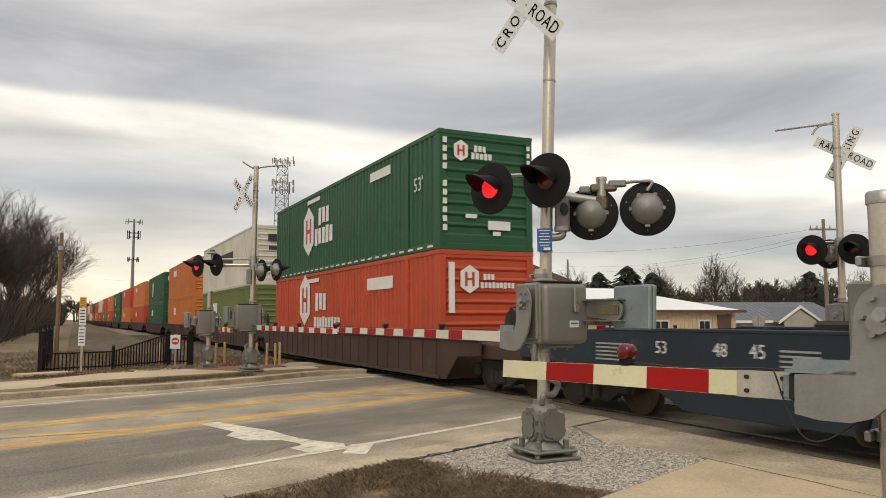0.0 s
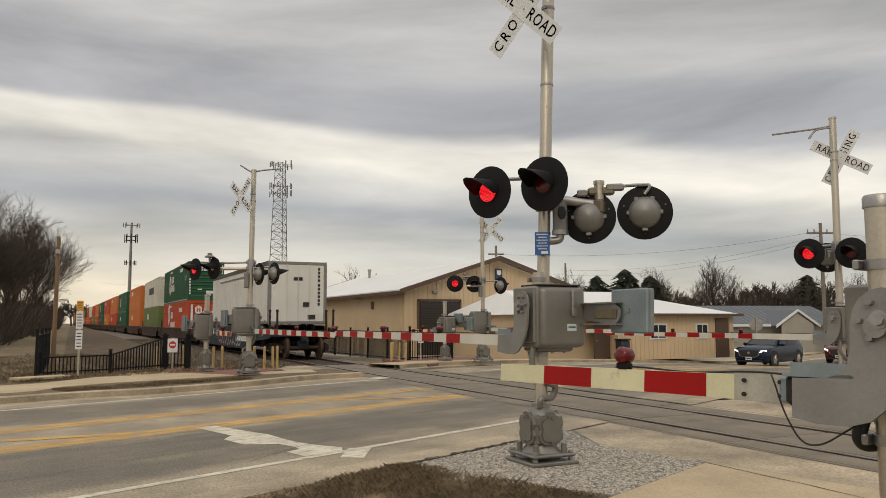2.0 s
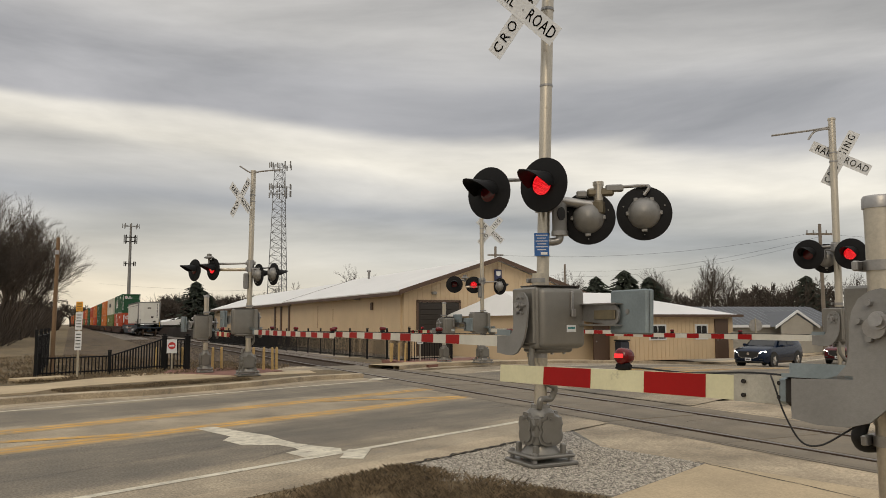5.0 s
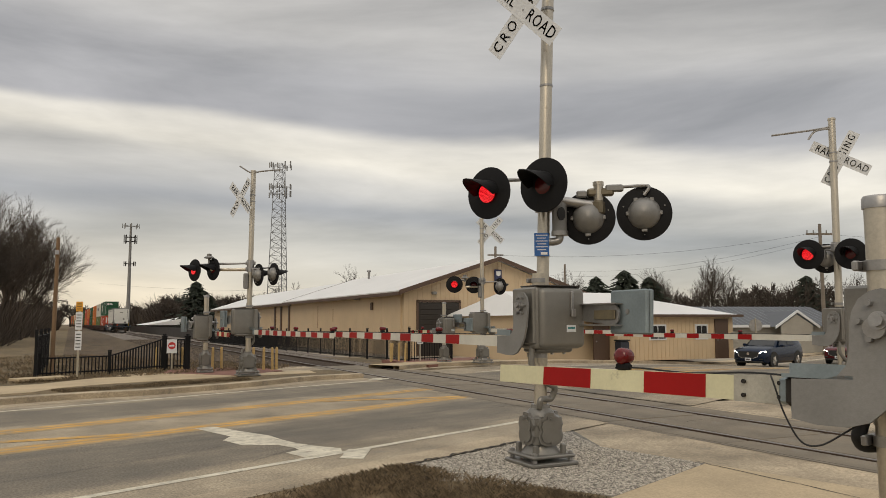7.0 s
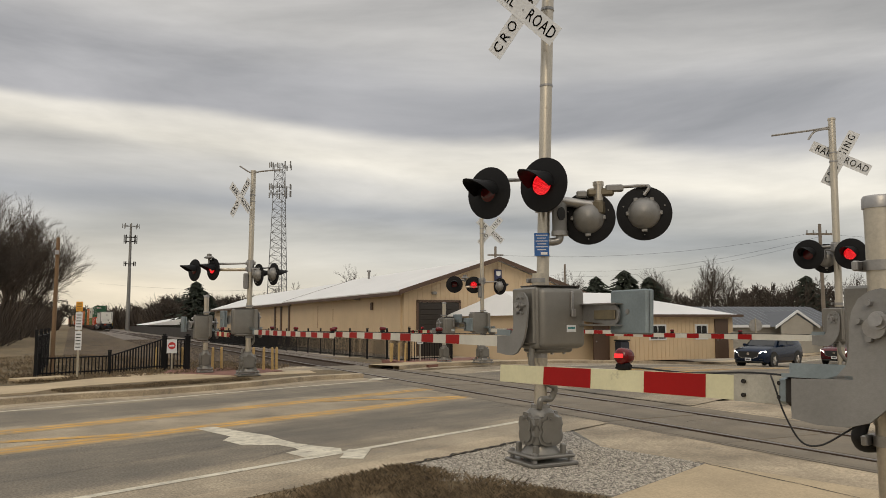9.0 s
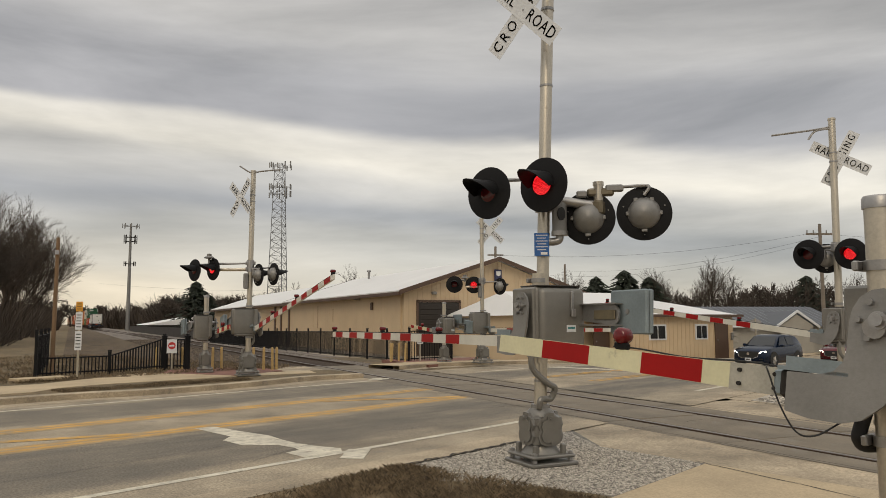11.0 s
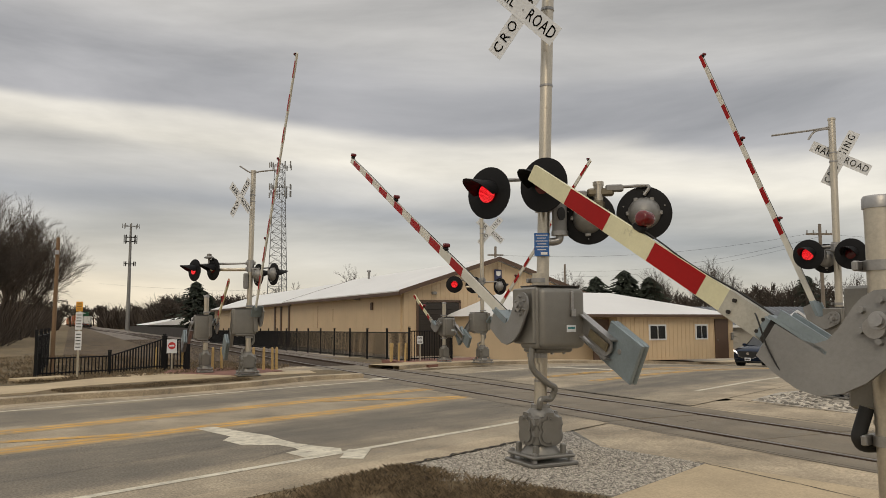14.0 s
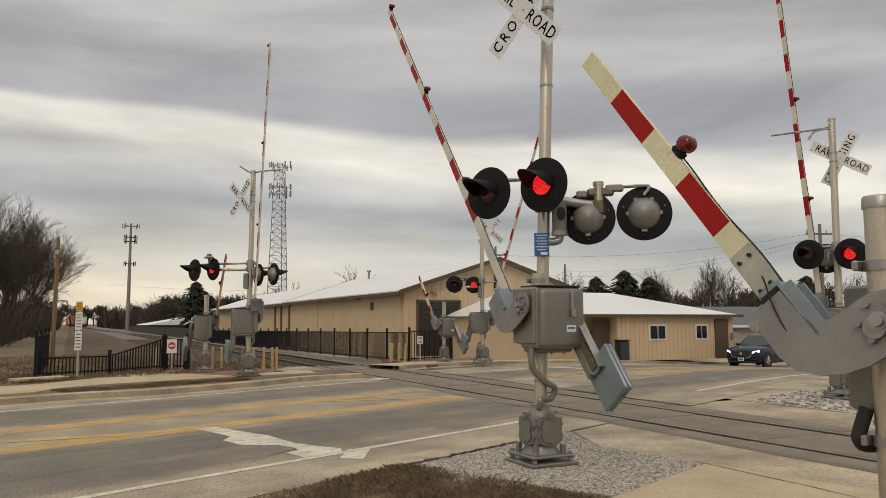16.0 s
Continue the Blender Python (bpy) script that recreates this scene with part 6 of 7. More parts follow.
# ---- details of the near mast ----
def near_mast_details():
    g = main_gate
    # blue notice on the mast
    at = Matrix.Translation((-0.02, -0.11, 2.42)) @ Matrix.Rotation(radians(-28), 4, "Z")
    b = part("notice", Mesh().box((0, 0, 0), (0.165, 0.006, 0.26), 0, 0.003), SIGN_BLUE, g, "small blue notice with white lines", 0, at=at)
    for i in range(6):
        part("notice_line", Mesh().box((0, -0.005, 0.105 - i * 0.033), (0.13 - 0.03 * (i % 2), 0.002, 0.009)), MARK_WHITE, b, smooth=0)
    part("notice_panel", Mesh().box((0.025, -0.006, -0.1), (0.075, 0.002, 0.03)), MARK_WHITE, b, smooth=0)
    # bell housing and elbow beside the mast, stub pipe with clamp
    m = Mesh().rod((0.22, -0.12, 2.56), (0.22, -0.12, 2.9), 0.085, n=20)
    part("bell_housing", m, CAST_LIGHT, g, "grey cylindrical bell housing")
    part("bell_port", Mesh().lathe([(0.0, -0.004), (0.05, 0.0), (0.05, 0.02)], 20, "Y", (0.19, -0.21, 2.77), 1.5), RUBBER, g)
    part("bell_collar", Mesh().rod((0.22, -0.12, 2.53), (0.22, -0.12, 2.58), 0.095, n=20), STEEL, g)
    part("elbow", Mesh().tube(curve_points([(0.03, -0.02, 2.47), (0.13, -0.07, 2.46), (0.21, -0.115, 2.48), (0.22, -0.12, 2.56)], 6), 0.045, 12), STEEL, g)
    part("side_pipe", Mesh().rod((0.1, -0.06, 2.95), (0.62, -0.36, 2.86), 0.055, n=14), STEEL, g, "galvanised side pipe")
    part("pipe_stub", Mesh().rod((0.6, -0.35, 2.86), (0.6, -0.35, 3.13), 0.055, n=16).rod((0.6, -0.35, 3.1), (0.6, -0.35, 3.14), 0.063, n=16), GALV, g)
    brass = mat("bronze_clamp", (0.2, 0.17, 0.12), 0.5, 0.6, 0.2, 5, 60, 0.1)
    part("pipe_clamp", Mesh().box((0.6, -0.35, 2.84), (0.16, 0.14, 0.18), 30, 0.03).box((0.62, -0.36, 3.02), (0.3, 0.1, 0.09), -35, 0.02), brass, g, "bronze coloured pipe clamp")
    part("terminal_box", Mesh().box((0.74, -0.46, 3.06), (0.2, 0.08, 0.08), -35, 0.015), CAST_LIGHT, g)
    part("terminal_box", Mesh().box((0.44, -0.25, 3.0), (0.12, 0.08, 0.08), -35, 0.015), CAST_LIGHT, g)
    part("lamp_pipe", Mesh().tube(curve_points([(0.78, -0.5, 3.07), (0.95, -0.68, 3.07), (1.0, -0.74, 3.05), (0.96, -0.7, 2.96)], 5), 0.02, 8), STEEL, g)
    for h in (0.9, 2.3, 2.55, 3.35, 4.3):
        t = (h - 0.55) / 5.2
        part("band", Mesh().lathe([(0.076, h - 0.012), (0.076, h + 0.012)], 18, at=(0.205 * t, 0, 0)), STEEL, g)
    # cable below the pedestrian arm
    return g


near_mast_details()


def mast_top_wires(g, h, lean, spans, back=0):
    for pts in spans:
        part("wire_bracket", Mesh().tube(curve_points([(lean + p[0], p[1], h + p[2]) for p in pts], 6), 0.022, 6), STEEL, g, "bent steel bracket at the mast top")


mast_top_wires(left_gate, 5.55, 0.05, [[(0, 0, 0), (-0.1, 0.05, 0.03), (-0.35, 0.15, 0.2)], [(0, 0, 0.0), (0.2, -0.1, 0.05), (0.68, -0.3, 0.1)]])
mast_top_wires(right_gate, 5.53, 0.08, [[(0, 0, 0), (-0.25, 0.2, -0.05), (-0.9, 0.75, -0.12)], [(-0.05, 0, -0.05), (-0.25, 0.2, -0.08), (-0.35, 0.3, -0.25)]])
for g_, bx, by, bz in ((left_gate, -1.0, 0.5, 3.2), (mid_gate, -0.55, 0.28, 3.06)):
    part("bell", Mesh().lathe([(0.03, bz - 0.16), (0.035, bz - 0.03), (0.13, bz - 0.02), (0.14, bz + 0.0), (0.10, bz + 0.03), (0.06, bz + 0.05), (0.07, bz + 0.09), (0.03, bz + 0.11)], 16, at=(bx, by, 0)), CAST_LIGHT, g_, "grey cast crossing bell")
    part("light_bar", Mesh().rod((0, 0, bz - 0.33), (bx * 0.95, by * 0.95, bz - 0.33), 0.045, n=12), GALV, g_, "thick galvanised bar that carries the lights")
    part("relay_box", Mesh().box((-0.1, -0.02, 2.55), (0.12, 0.14, 0.42), 0, 0.02), CAST_LIGHT, g_, "small grey relay box")
ped_post = bpy.data.objects["walkway_gate"]
part("drop_conduit", Mesh().tube(curve_points([(-0.02, 0.1, 1.13), (-0.04, 0.13, 1.02), (-0.045, 0.135, 0.98), (-0.02, 0.125, 0.95), (0.03, 0.1, 0.945), (0.1, 0.05, 0.95)], 6), 0.034, 12), RUBBER, ped_post, "dark flexible conduit")


def root_of_ped(a):
    """Where the lead leaves the pedestrian arm, with the arm raised by a degrees."""
    piv = pose(-5.405, -13.772, 0, 0, 0, 12.5) @ Matrix.Translation((0.045, -0.10, 1.52)) @ Matrix.Rotation(radians(5.0), 4, "Y") @ Matrix.Rotation(radians(a), 4, "X")
    return piv @ Vector((-0.36, 0.5, -0.30))


LEAD = thing("lamp_lead", "black lamp lead hanging below the pedestrian gate arm", "cable", Matrix.Translation(root_of_ped(0)))
part("strand", Mesh().tube(curve_points([(0.04, 0.05, 0.03), (0.0, 0.0, 0.0), (0.01, -0.05, -0.15), (0.03, -0.12, -0.27), (0.06, -0.2, -0.28), (0.12, -0.28, -0.22), (0.18, -0.34, -0.16)], 8), 0.0045, 6), RUBBER, LEAD)


# ---- fences, posts and signs ----
def iron_fence(points, h, label, step=0.115, joined=False, rise=0.0):
    """Black iron fence: posts, two rails and pickets along straight runs."""
    f = thing("iron_fence", label, "fence", pose(points[0][0], points[0][1], 0), "iron fences")
    ox, oy = points[0][:2]
    pk = shared(("picket", h), lambda: Mesh().box((0, 0, h / 2), (0.024, 0.024, h - 0.08)).data("picket", BLACK))
    ps = shared(("post", h), lambda: Mesh().box((0, 0, h / 2 + 0.04), (0.075, 0.075, h + 0.08), 0, 0.008).box((0, 0, h + 0.1), (0.095, 0.095, 0.03), 0, 0.01).data("post", BLACK))
    rest = Mesh()
    for a, b in zip(points[:-1], points[1:]):
        a, b = Vector(a), Vector(b)
        ln = (b - a).xy.length
        n = max(1, round(ln / 2.3))
        turn = math.degrees(math.atan2(b.y - a.y, b.x - a.x))
        for i in range(n + 1):
            p = a + (b - a) * i / n
            part("post", ps, None, f, at=pose(p.x - ox, p.y - oy, p.z, 0, 0, turn))
        k = int(ln / step)
        for i in range(1, k):
            p = a + (b - a) * i / k
            if joined:
                rest.box((p.x - ox, p.y - oy, p.z + h / 2), (0.022, 0.022, h - 0.08), turn)
            elif rise:
                hp = h + rise * i / k
                part("picket", Mesh().box((0, 0, hp / 2), (0.028, 0.028, hp - 0.08)), BLACK, f, at=pose(p.x - ox, p.y - oy, p.z, 0, 0, turn), smooth=0)
            else:
                part("picket", pk, None, f, at=pose(p.x - ox, p.y - oy, p.z, 0, 0, turn))
        for q in (0.12, h - 0.06):
            s, e = a + Vector((-ox, -oy, q)), b + Vector((-ox, -oy, q + (rise if q > 0.2 else 0)))
            part("fence_rail", Mesh().rod(s, e, 0.022, n=6), BLACK, f)
    if joined:
        tagged(part("picket_infill", rest, BLACK, f, smooth=0), kind="stuff")
    return f


iron_fence([(-9.67, 7.10, 0.1), (-7.91, 7.92, 0.1)], 0.58, "black iron picket fence, low, beside the lawn", 0.1)
iron_fence([(-7.91, 7.92, 0.1), (-6.36, 9.09, 0.12)], 0.58, "black iron picket fence with a top that rises to the gate", 0.1, rise=0.42)
iron_fence([(-9.74, 6.6, 0.06), (-9.62, 13.6, 0.06)], 1.22, "tall black iron picket fence panel at the lawn's edge")
walk_gate = iron_fence([(-6.31, 9.09, 0.13), (-5.70, 8.54, 0.13)], 0.98, "black iron pedestrian gate panel with stout posts on brick paving")
for dx, dy in ((0.0, 0.0), (0.61, -0.55)):
    part("gate_post", Mesh().box((dx, dy, 0.62), (0.15, 0.15, 1.02), 0, 0.012).box((dx, dy, 1.15), (0.18, 0.18, 0.04), 0, 0.012), BLACK, walk_gate, "stout square black gate post")
iron_fence([(2.75, 11.0, 0.0), (2.6, 64.0, -0.3)], 1.22, "long black iron picket fence beside the shed", joined=True)
iron_fence([(2.75, 11.0, 0.06), (4.75, 11.4, 0.06)], 1.22, "black iron fence end panel by the paving")


def post_sign(x, y, z, h, label, plates, r=0.03):
    g = thing("post_sign", label, "sign", pose(x, y, z))
    part("post", Mesh().rod((0, 0, 0), (0, 0, h), r, n=8), GALV, g)
    for (dz, w, ht, material, yaw, shape) in plates:
        at = Matrix.Translation((0, 0, dz)) @ facing(yaw)
        if shape == "round":
            p = part("plate", Mesh().lathe([(w / 2, -0.045), (w / 2, -0.04)], 8 if material is STEEL else 24, "Y"), material, g, at=at)
        else:
            p = part("plate", Mesh().box((0, -0.04, 0), (w, 0.006, ht), 0, 0.002), material, g, at=at)
            if shape == "lines":
                for i in range(5):
                    part("line", Mesh().box((0, -0.045, ht * (0.34 - i * 0.17)), (w * 0.7, 0.003, ht * 0.05)), SIGN_BLACK, p, smooth=0)
    return g


post_sign(-8.75, 6.4, 0.1, 2.0, "narrow yellow and white notice on a steel post", [(1.9, 0.17, 0.26, mat("sign_amber", (0.7, 0.33, 0.03), 0.5, 0, 0.1), 195, "lines"), (1.52, 0.17, 0.46, SIGN_WHITE, 195, "lines"), (1.0, 0.17, 0.5, SIGN_WHITE, 195, "lines")])
no_entry = post_sign(-6.13, 8.69, 0.13, 0.95, "small white and red notice on the gate", [(0.72, 0.3, 0.42, SIGN_WHITE, 200, "plain")])
part("red_disc", Mesh().lathe([(0.11, -0.052), (0.11, -0.044)], 20, "Y"), MARK_RED, no_entry, at=Matrix.Translation((0, 0, 0.74)) @ facing(200))
part("white_bar", Mesh().box((0, -0.055, 0), (0.15, 0.004, 0.05)), SIGN_WHITE, no_entry, at=Matrix.Translation((0, 0, 0.74)) @ facing(200))
post_sign(3.2, 11.0, 0.08, 0.95, "small white notice on the fence by the paving", [(0.8, 0.22, 0.3, SIGN_WHITE, 200, "lines")])
post_sign(31.5, 20.4, -0.9, 2.7, "back of a round grey sign beside the road", [(2.2, 0.9, 0.9, STEEL, 30, "round")], 0.04)

pole_w = thing("timber_pole", "short weathered timber pole on the lawn", "pole", pose(-9.4, 9.2, 0.05))
part("shaft", Mesh().rod((0, 0, 0), (0.02, 0, 4.05), 0.065, 0.055, 12), WOOD, pole_w)
part("staple", Mesh().box((0, -0.1, 3.6), (0.12, 0.04, 0.12), 0, 0.01), STEEL, pole_w)

bol = thing("bollard", "faded yellow fibreglass marker post on paving", "bollard", pose(-3.63, 7.35, 0.13), "yellow bollards")
part("tube", Mesh().rod((0, 0, 0), (0, 0, 0.66), 0.04, 0.04, 12).lathe([(0.042, 0.64), (0.03, 0.68), (0.005, 0.69)], 12), BOLLARD, bol)
for x, y, z in ((-3.9, 7.6, 0.13), (-3.45, 7.0, 0.13), (-3.2, 7.5, 0.13), (-4.7, 8.4, 0.13), (-5.0, 8.2, 0.13), (-6.5, 9.4, 0.13), (-5.8, 9.0, 0.13), (1.95, 10.9, 0.09), (2.15, 11.3, 0.09), (2.45, 10.7, 0.09), (2.4, 11.2, 0.09), (2.9, 11.6, 0.09)):
    copy_thing(bol, pose(x, y, z, random.uniform(-2, 2), random.uniform(-2, 2), 0))
slab_l = thing("concrete_lid", "pale flat concrete slab lying by the fence", "slab", pose(-9.6, 5.9, 0.14))
part("lid", Mesh().box((0, 0, 0.03), (1.3, 0.5, 0.07), 30, 0.01), PALE_WALK, slab_l)


# ---- parked and waiting cars ----
def car(name, label, paint, x, y, z, heading, length=4.55, width=1.84, height=1.66):
    """A sport utility car facing local -y: lofted body with separate glass, wheels and lamps."""
    g = thing(name, label, "car", pose(x, y, z, 0, 0, 0) @ facing(heading))
    L2, w = length / 2, width / 2
    # rings along the length: (y, half width, sill z, shoulder z)
    rings = [(-L2, 0.62 * w, 0.42, 0.72), (-L2 + 0.08, 0.86 * w, 0.32, 0.86), (-L2 + 0.35, 0.97 * w, 0.24, 0.98), (-L2 + 0.9, w, 0.22, 1.04), (-0.75, w, 0.22, 1.08), (0.3, w, 0.22, 1.1), (1.2, w, 0.23, 1.12), (L2 - 0.35, 0.97 * w, 0.27, 1.12), (L2 - 0.06, 0.88 * w, 0.4, 1.02), (L2, 0.75 * w, 0.5, 0.92)]
    m = Mesh()
    for y_, hw, zs, zh in rings:
        m.v += [(-hw * 0.93, y_, zs), (-hw, y_, zs + 0.12), (-hw, y_, (zs + zh) / 2 + 0.05), (-hw * 0.95, y_, zh - 0.05), (-hw * 0.84, y_, zh), (0, y_, zh + 0.05), (hw * 0.84, y_, zh), (hw * 0.95, y_, zh - 0.05), (hw, y_, (zs + zh) / 2 + 0.05), (hw, y_, zs + 0.12), (hw * 0.93, y_, zs)]
    k = 11
    for i in range(len(rings) - 1):
        for j in range(k):
            a, b = i * k + j, i * k + (j + 1) % k
            m.f.append((a, b, b + k, a + k))
    m.f += [tuple(range(k)), tuple(range((len(rings) - 1) * k, len(rings) * k))]
    body = part("body", m, paint, g, smooth=40)
    # cabin: roof and pillars, with glass set in
    roof_z = height
    cab = [(-0.95, 0.80 * w, 1.06), (-0.25, 0.72 * w, roof_z - 0.06), (0.2, 0.71 * w, roof_z), (1.2, 0.71 * w, roof_z - 0.02), (1.75, 0.72 * w, roof_z - 0.1), (2.1, 0.82 * w, 1.1)]
    m = Mesh()
    for y_, hw, zt in cab:
        m.v += [(-w * 0.9, y_, 1.05), (-hw, y_, zt - 0.03), (-hw * 0.85, y_, zt), (hw * 0.85, y_, zt), (hw, y_, zt - 0.03), (w * 0.9, y_, 1.05)]
    for i in range(len(cab) - 1):
        for j in range(5):
            a = i * 6 + j
            m.f.append((a, a + 1, a + 7, a + 6))
    part("cabin", m, paint, g, smooth=40)
    def quad(p, material, nm):
        c = sum((Vector(q) for q in p), Vector()) / len(p)
        mm = Mesh()
        nrm = (Vector(p[1]) - Vector(p[0])).cross(Vector(p[2]) - Vector(p[0])).normalized()
        if nrm.dot(c - Vector((0, 0.4, 0.9))) < 0:
            nrm = -nrm
        mm.v = [tuple(Vector(q) + nrm * 0.012) for q in p] + [tuple(Vector(q) + nrm * 0.002) for q in p]
        n = len(p)
        mm.f = [tuple(range(n)), tuple(range(n, 2 * n))] + [(i, (i + 1) % n, n + (i + 1) % n, n + i) for i in range(n)]
        return part(nm, mm, material, g, smooth=0)
    quad([(-0.78 * w, -0.9, 1.1), (0.78 * w, -0.9, 1.1), (0.64 * w, -0.3, roof_z - 0.1), (-0.64 * w, -0.3, roof_z - 0.1)], GLASS, "windscreen")
    for s in (-1, 1):
        quad([(s * 0.885 * w, -0.62, 1.13), (s * 0.885 * w, 0.35, 1.13), (s * 0.755 * w, 0.3, roof_z - 0.12), (s * 0.755 * w, -0.22, roof_z - 0.13)], GLASS, "side_window")
        quad([(s * 0.885 * w, 0.42, 1.13), (s * 0.885 * w, 1.25, 1.13), (s * 0.755 * w, 1.15, roof_z - 0.13), (s * 0.755 * w, 0.38, roof_z - 0.12)], GLASS, "side_window")
        part("mirror", Mesh().box((s * (w + 0.08), -0.62, 1.12), (0.2, 0.12, 0.14), 0, 0.03), paint, g)
        for y_ in (-1.35, 1.35):
            m = Mesh().lathe([(0.2, -0.1), (0.33, -0.1), (0.36, -0.06), (0.36, 0.06), (0.33, 0.1), (0.2, 0.1)], 28, "X", (s * (w - 0.1), y_, 0.36))
            wh = part("wheel", m, RUBBER, g, "black tyre with grey alloy rim")
            mm = Mesh().lathe([(0.24, 0.0), (0.24, 0.02), (0.05, 0.03)], 20, "X", (s * (w - 0.1) + (0.085 if s > 0 else -0.105), y_, 0.36))
            for q in range(5):
                a = q * math.tau / 5
                mm.rod((s * (w + 0.015), y_, 0.36), (s * (w + 0.01), y_ + 0.22 * math.cos(a), 0.36 + 0.22 * math.sin(a)), 0.03, n=5)
            part("rim", mm, STEEL, wh)
            part("arch", Mesh().lathe([(0.44, -0.012), (0.44, 0.012)], 28, "X", (s * (w - 0.005), y_, 0.38)), RUBBER, g)
        h = quad([(s * 0.62 * w, -L2 - 0.0, 0.74), (s * 0.92 * w, -L2 + 0.22, 0.80), (s * 0.92 * w, -L2 + 0.2, 0.88), (s * 0.64 * w, -L2 + 0.01, 0.82)], HEADLIGHT, "headlight")
        part("fog_trim", Mesh().box((s * 0.7 * w, -L2 + 0.03, 0.45), (0.22, 0.05, 0.07), 0, 0.02), RUBBER, g)
    part("grille", Mesh().slab([(-0.42, 0.52), (0.42, 0.52), (0.52, 0.62), (0.5, 0.84), (-0.5, 0.84), (-0.52, 0.62)], 0.03, (0, -L2 + 0.02, 0), (1, 0, 0), (0, 0, 1)), RUBBER, g, "black grille")
    part("grille_trim", Mesh().tube([(-0.55, -L2 + 0.0, 0.8), (-0.5, -L2 - 0.02, 0.58), (-0.3, -L2 - 0.03, 0.5), (0.3, -L2 - 0.03, 0.5), (0.5, -L2 - 0.02, 0.58), (0.55, -L2 + 0.0, 0.8)], 0.016, 6), CHROME, g)
    part("badge", Mesh().lathe([(0.07, -0.01), (0.07, 0.01)], 16, "Y", (0, -L2 - 0.02, 0.72)), CHROME, g)
    part("number_plate", Mesh().box((0, -L2 - 0.04, 0.44), (0.32, 0.012, 0.15), 0, 0.003), SIGN_WHITE, g)
    part("plate_mark", Mesh().box((0, -L2 - 0.049, 0.44), (0.22, 0.004, 0.06)), MARK_DARK, g)
    part("bumper", Mesh().box((0, -L2 + 0.1, 0.3), (width * 0.8, 0.2, 0.1), 0, 0.03), RUBBER, g)
    return g


ROLLING = []
suv_at = lambda u, n: Matrix.Translation((*uv(u, n), road_z(u) + 0.01)) @ facing(254)
suv = car("suv", "dark blue sport utility car with headlights on, waiting", SUV_BLUE, 0, 0, 0, 254)
suv.matrix_basis = suv_at(27.6, 2.25)
ROLLING.append((suv, [(0.0, suv_at(27.6, 2.25)), (13.6, suv_at(27.6, 2.25)), (14.5, suv_at(27.4, 2.25)), (16.0, suv_at(26.6, 2.25))]))
red = car("suv", "dark red sport utility car with headlights on, behind", CAR_RED, 0, 0, 0, 240, 4.65, 1.84, 1.66)
red_at = lambda u: Matrix.Translation((*uv(u, 0.7), road_z(u) + 0.01)) @ facing(252)
red.matrix_basis = red_at(37.6)
ROLLING.append((red, [(0.0, red_at(38.3)), (7.2, red_at(38.3)), (9.0, red_at(37.5)), (14.0, red_at(37.3)), (16.0, red_at(36.6))]))

bin_ = thing("waste_bin", "dark blue wheeled waste bin by the office door", "waste bin", pose(16.4, 15.3, -0.43))
part("tub", Mesh().box((0, 0, 0.5), (0.55, 0.55, 1.0), 0, 0.05), mat("bin_plastic", (0.025, 0.03, 0.045), 0.5, 0, 0.1), bin_)
part("lid", Mesh().box((0, 0, 1.04), (0.62, 0.62, 0.08), 0, 0.03), RUBBER, bin_)


# ---- towers, poles and wires ----
def lattice_tower(x, y, h):
    g = thing("radio_tower", "grey steel lattice radio tower with antenna rings", "tower", pose(x, y, -0.5))
    steel = mat("tower_steel", (0.21, 0.215, 0.225), 0.6, 0.2, 0.15, 1, 10, 0)
    def corner(k, z):
        r = 2.5 - 1.35 * z / h
        a = radians(30 + 120 * k)
        return Vector((r * math.cos(a), r * math.sin(a), z))
    for k in range(3):
        part("leg", Mesh().rod(corner(k, 0), corner(k, h), 0.09, 0.06, 6), steel, g)
    m = Mesh()
    n = 22
    for i in range(n):
        z0, z1 = h * i / n, h * (i + 1) / n
        for k in range(3):
            m.rod(corner(k, z0), corner((k + 1) % 3, z1), 0.035, n=4).rod(corner((k + 1) % 3, z0), corner(k, z1), 0.035, n=4).rod(corner(k, z1), corner((k + 1) % 3, z1), 0.035, n=4)
    part("bracing", m, steel, g)
    rr = random.Random(4)
    for z in (h - 0.4, h - 4.6, h - 6.0):
        for k in range(9):
            a = k * math.tau / 9
            p = Vector((2.1 * math.cos(a), 2.1 * math.sin(a), z + rr.uniform(-0.3, 0.3)))
            part("antenna", Mesh().box(p, (0.2, 0.2, rr.uniform(0.9, 1.6)), math.degrees(a), 0.03).rod((0.4 * math.cos(a), 0.4 * math.sin(a), z), p, 0.03, n=4), CAST_LIGHT, g)
    return g


lattice_tower(26.9, 130.8, 33.0)
mono = thing("cell_mast", "grey tapered steel monopole with antenna rings", "tower", pose(5.6, 219.3, -0.5))
part("shaft", Mesh().rod((0, 0, 0), (0, 0, 30.5), 0.6, 0.28, 14), CAST_LIGHT, mono, smooth=50)
for z, r in ((29.8, 2.2), (26.6, 1.7), (25.4, 1.7), (19.0, 1.5)):
    for k in range(8):
        a = k * math.tau / 8
        part("antenna", Mesh().box((r * math.cos(a), r * math.sin(a), z), (0.22, 0.22, 1.3), math.degrees(a), 0.05).rod((0, 0, z), (r * math.cos(a), r * math.sin(a), z), 0.08, n=4), TRUCK_BLACK if z < 28 else CAST_LIGHT, mono)
upole = thing("utility_pole", "grey timber utility pole with crossarms and wires", "utility pole", pose(44.0, 25.0, -1.0))
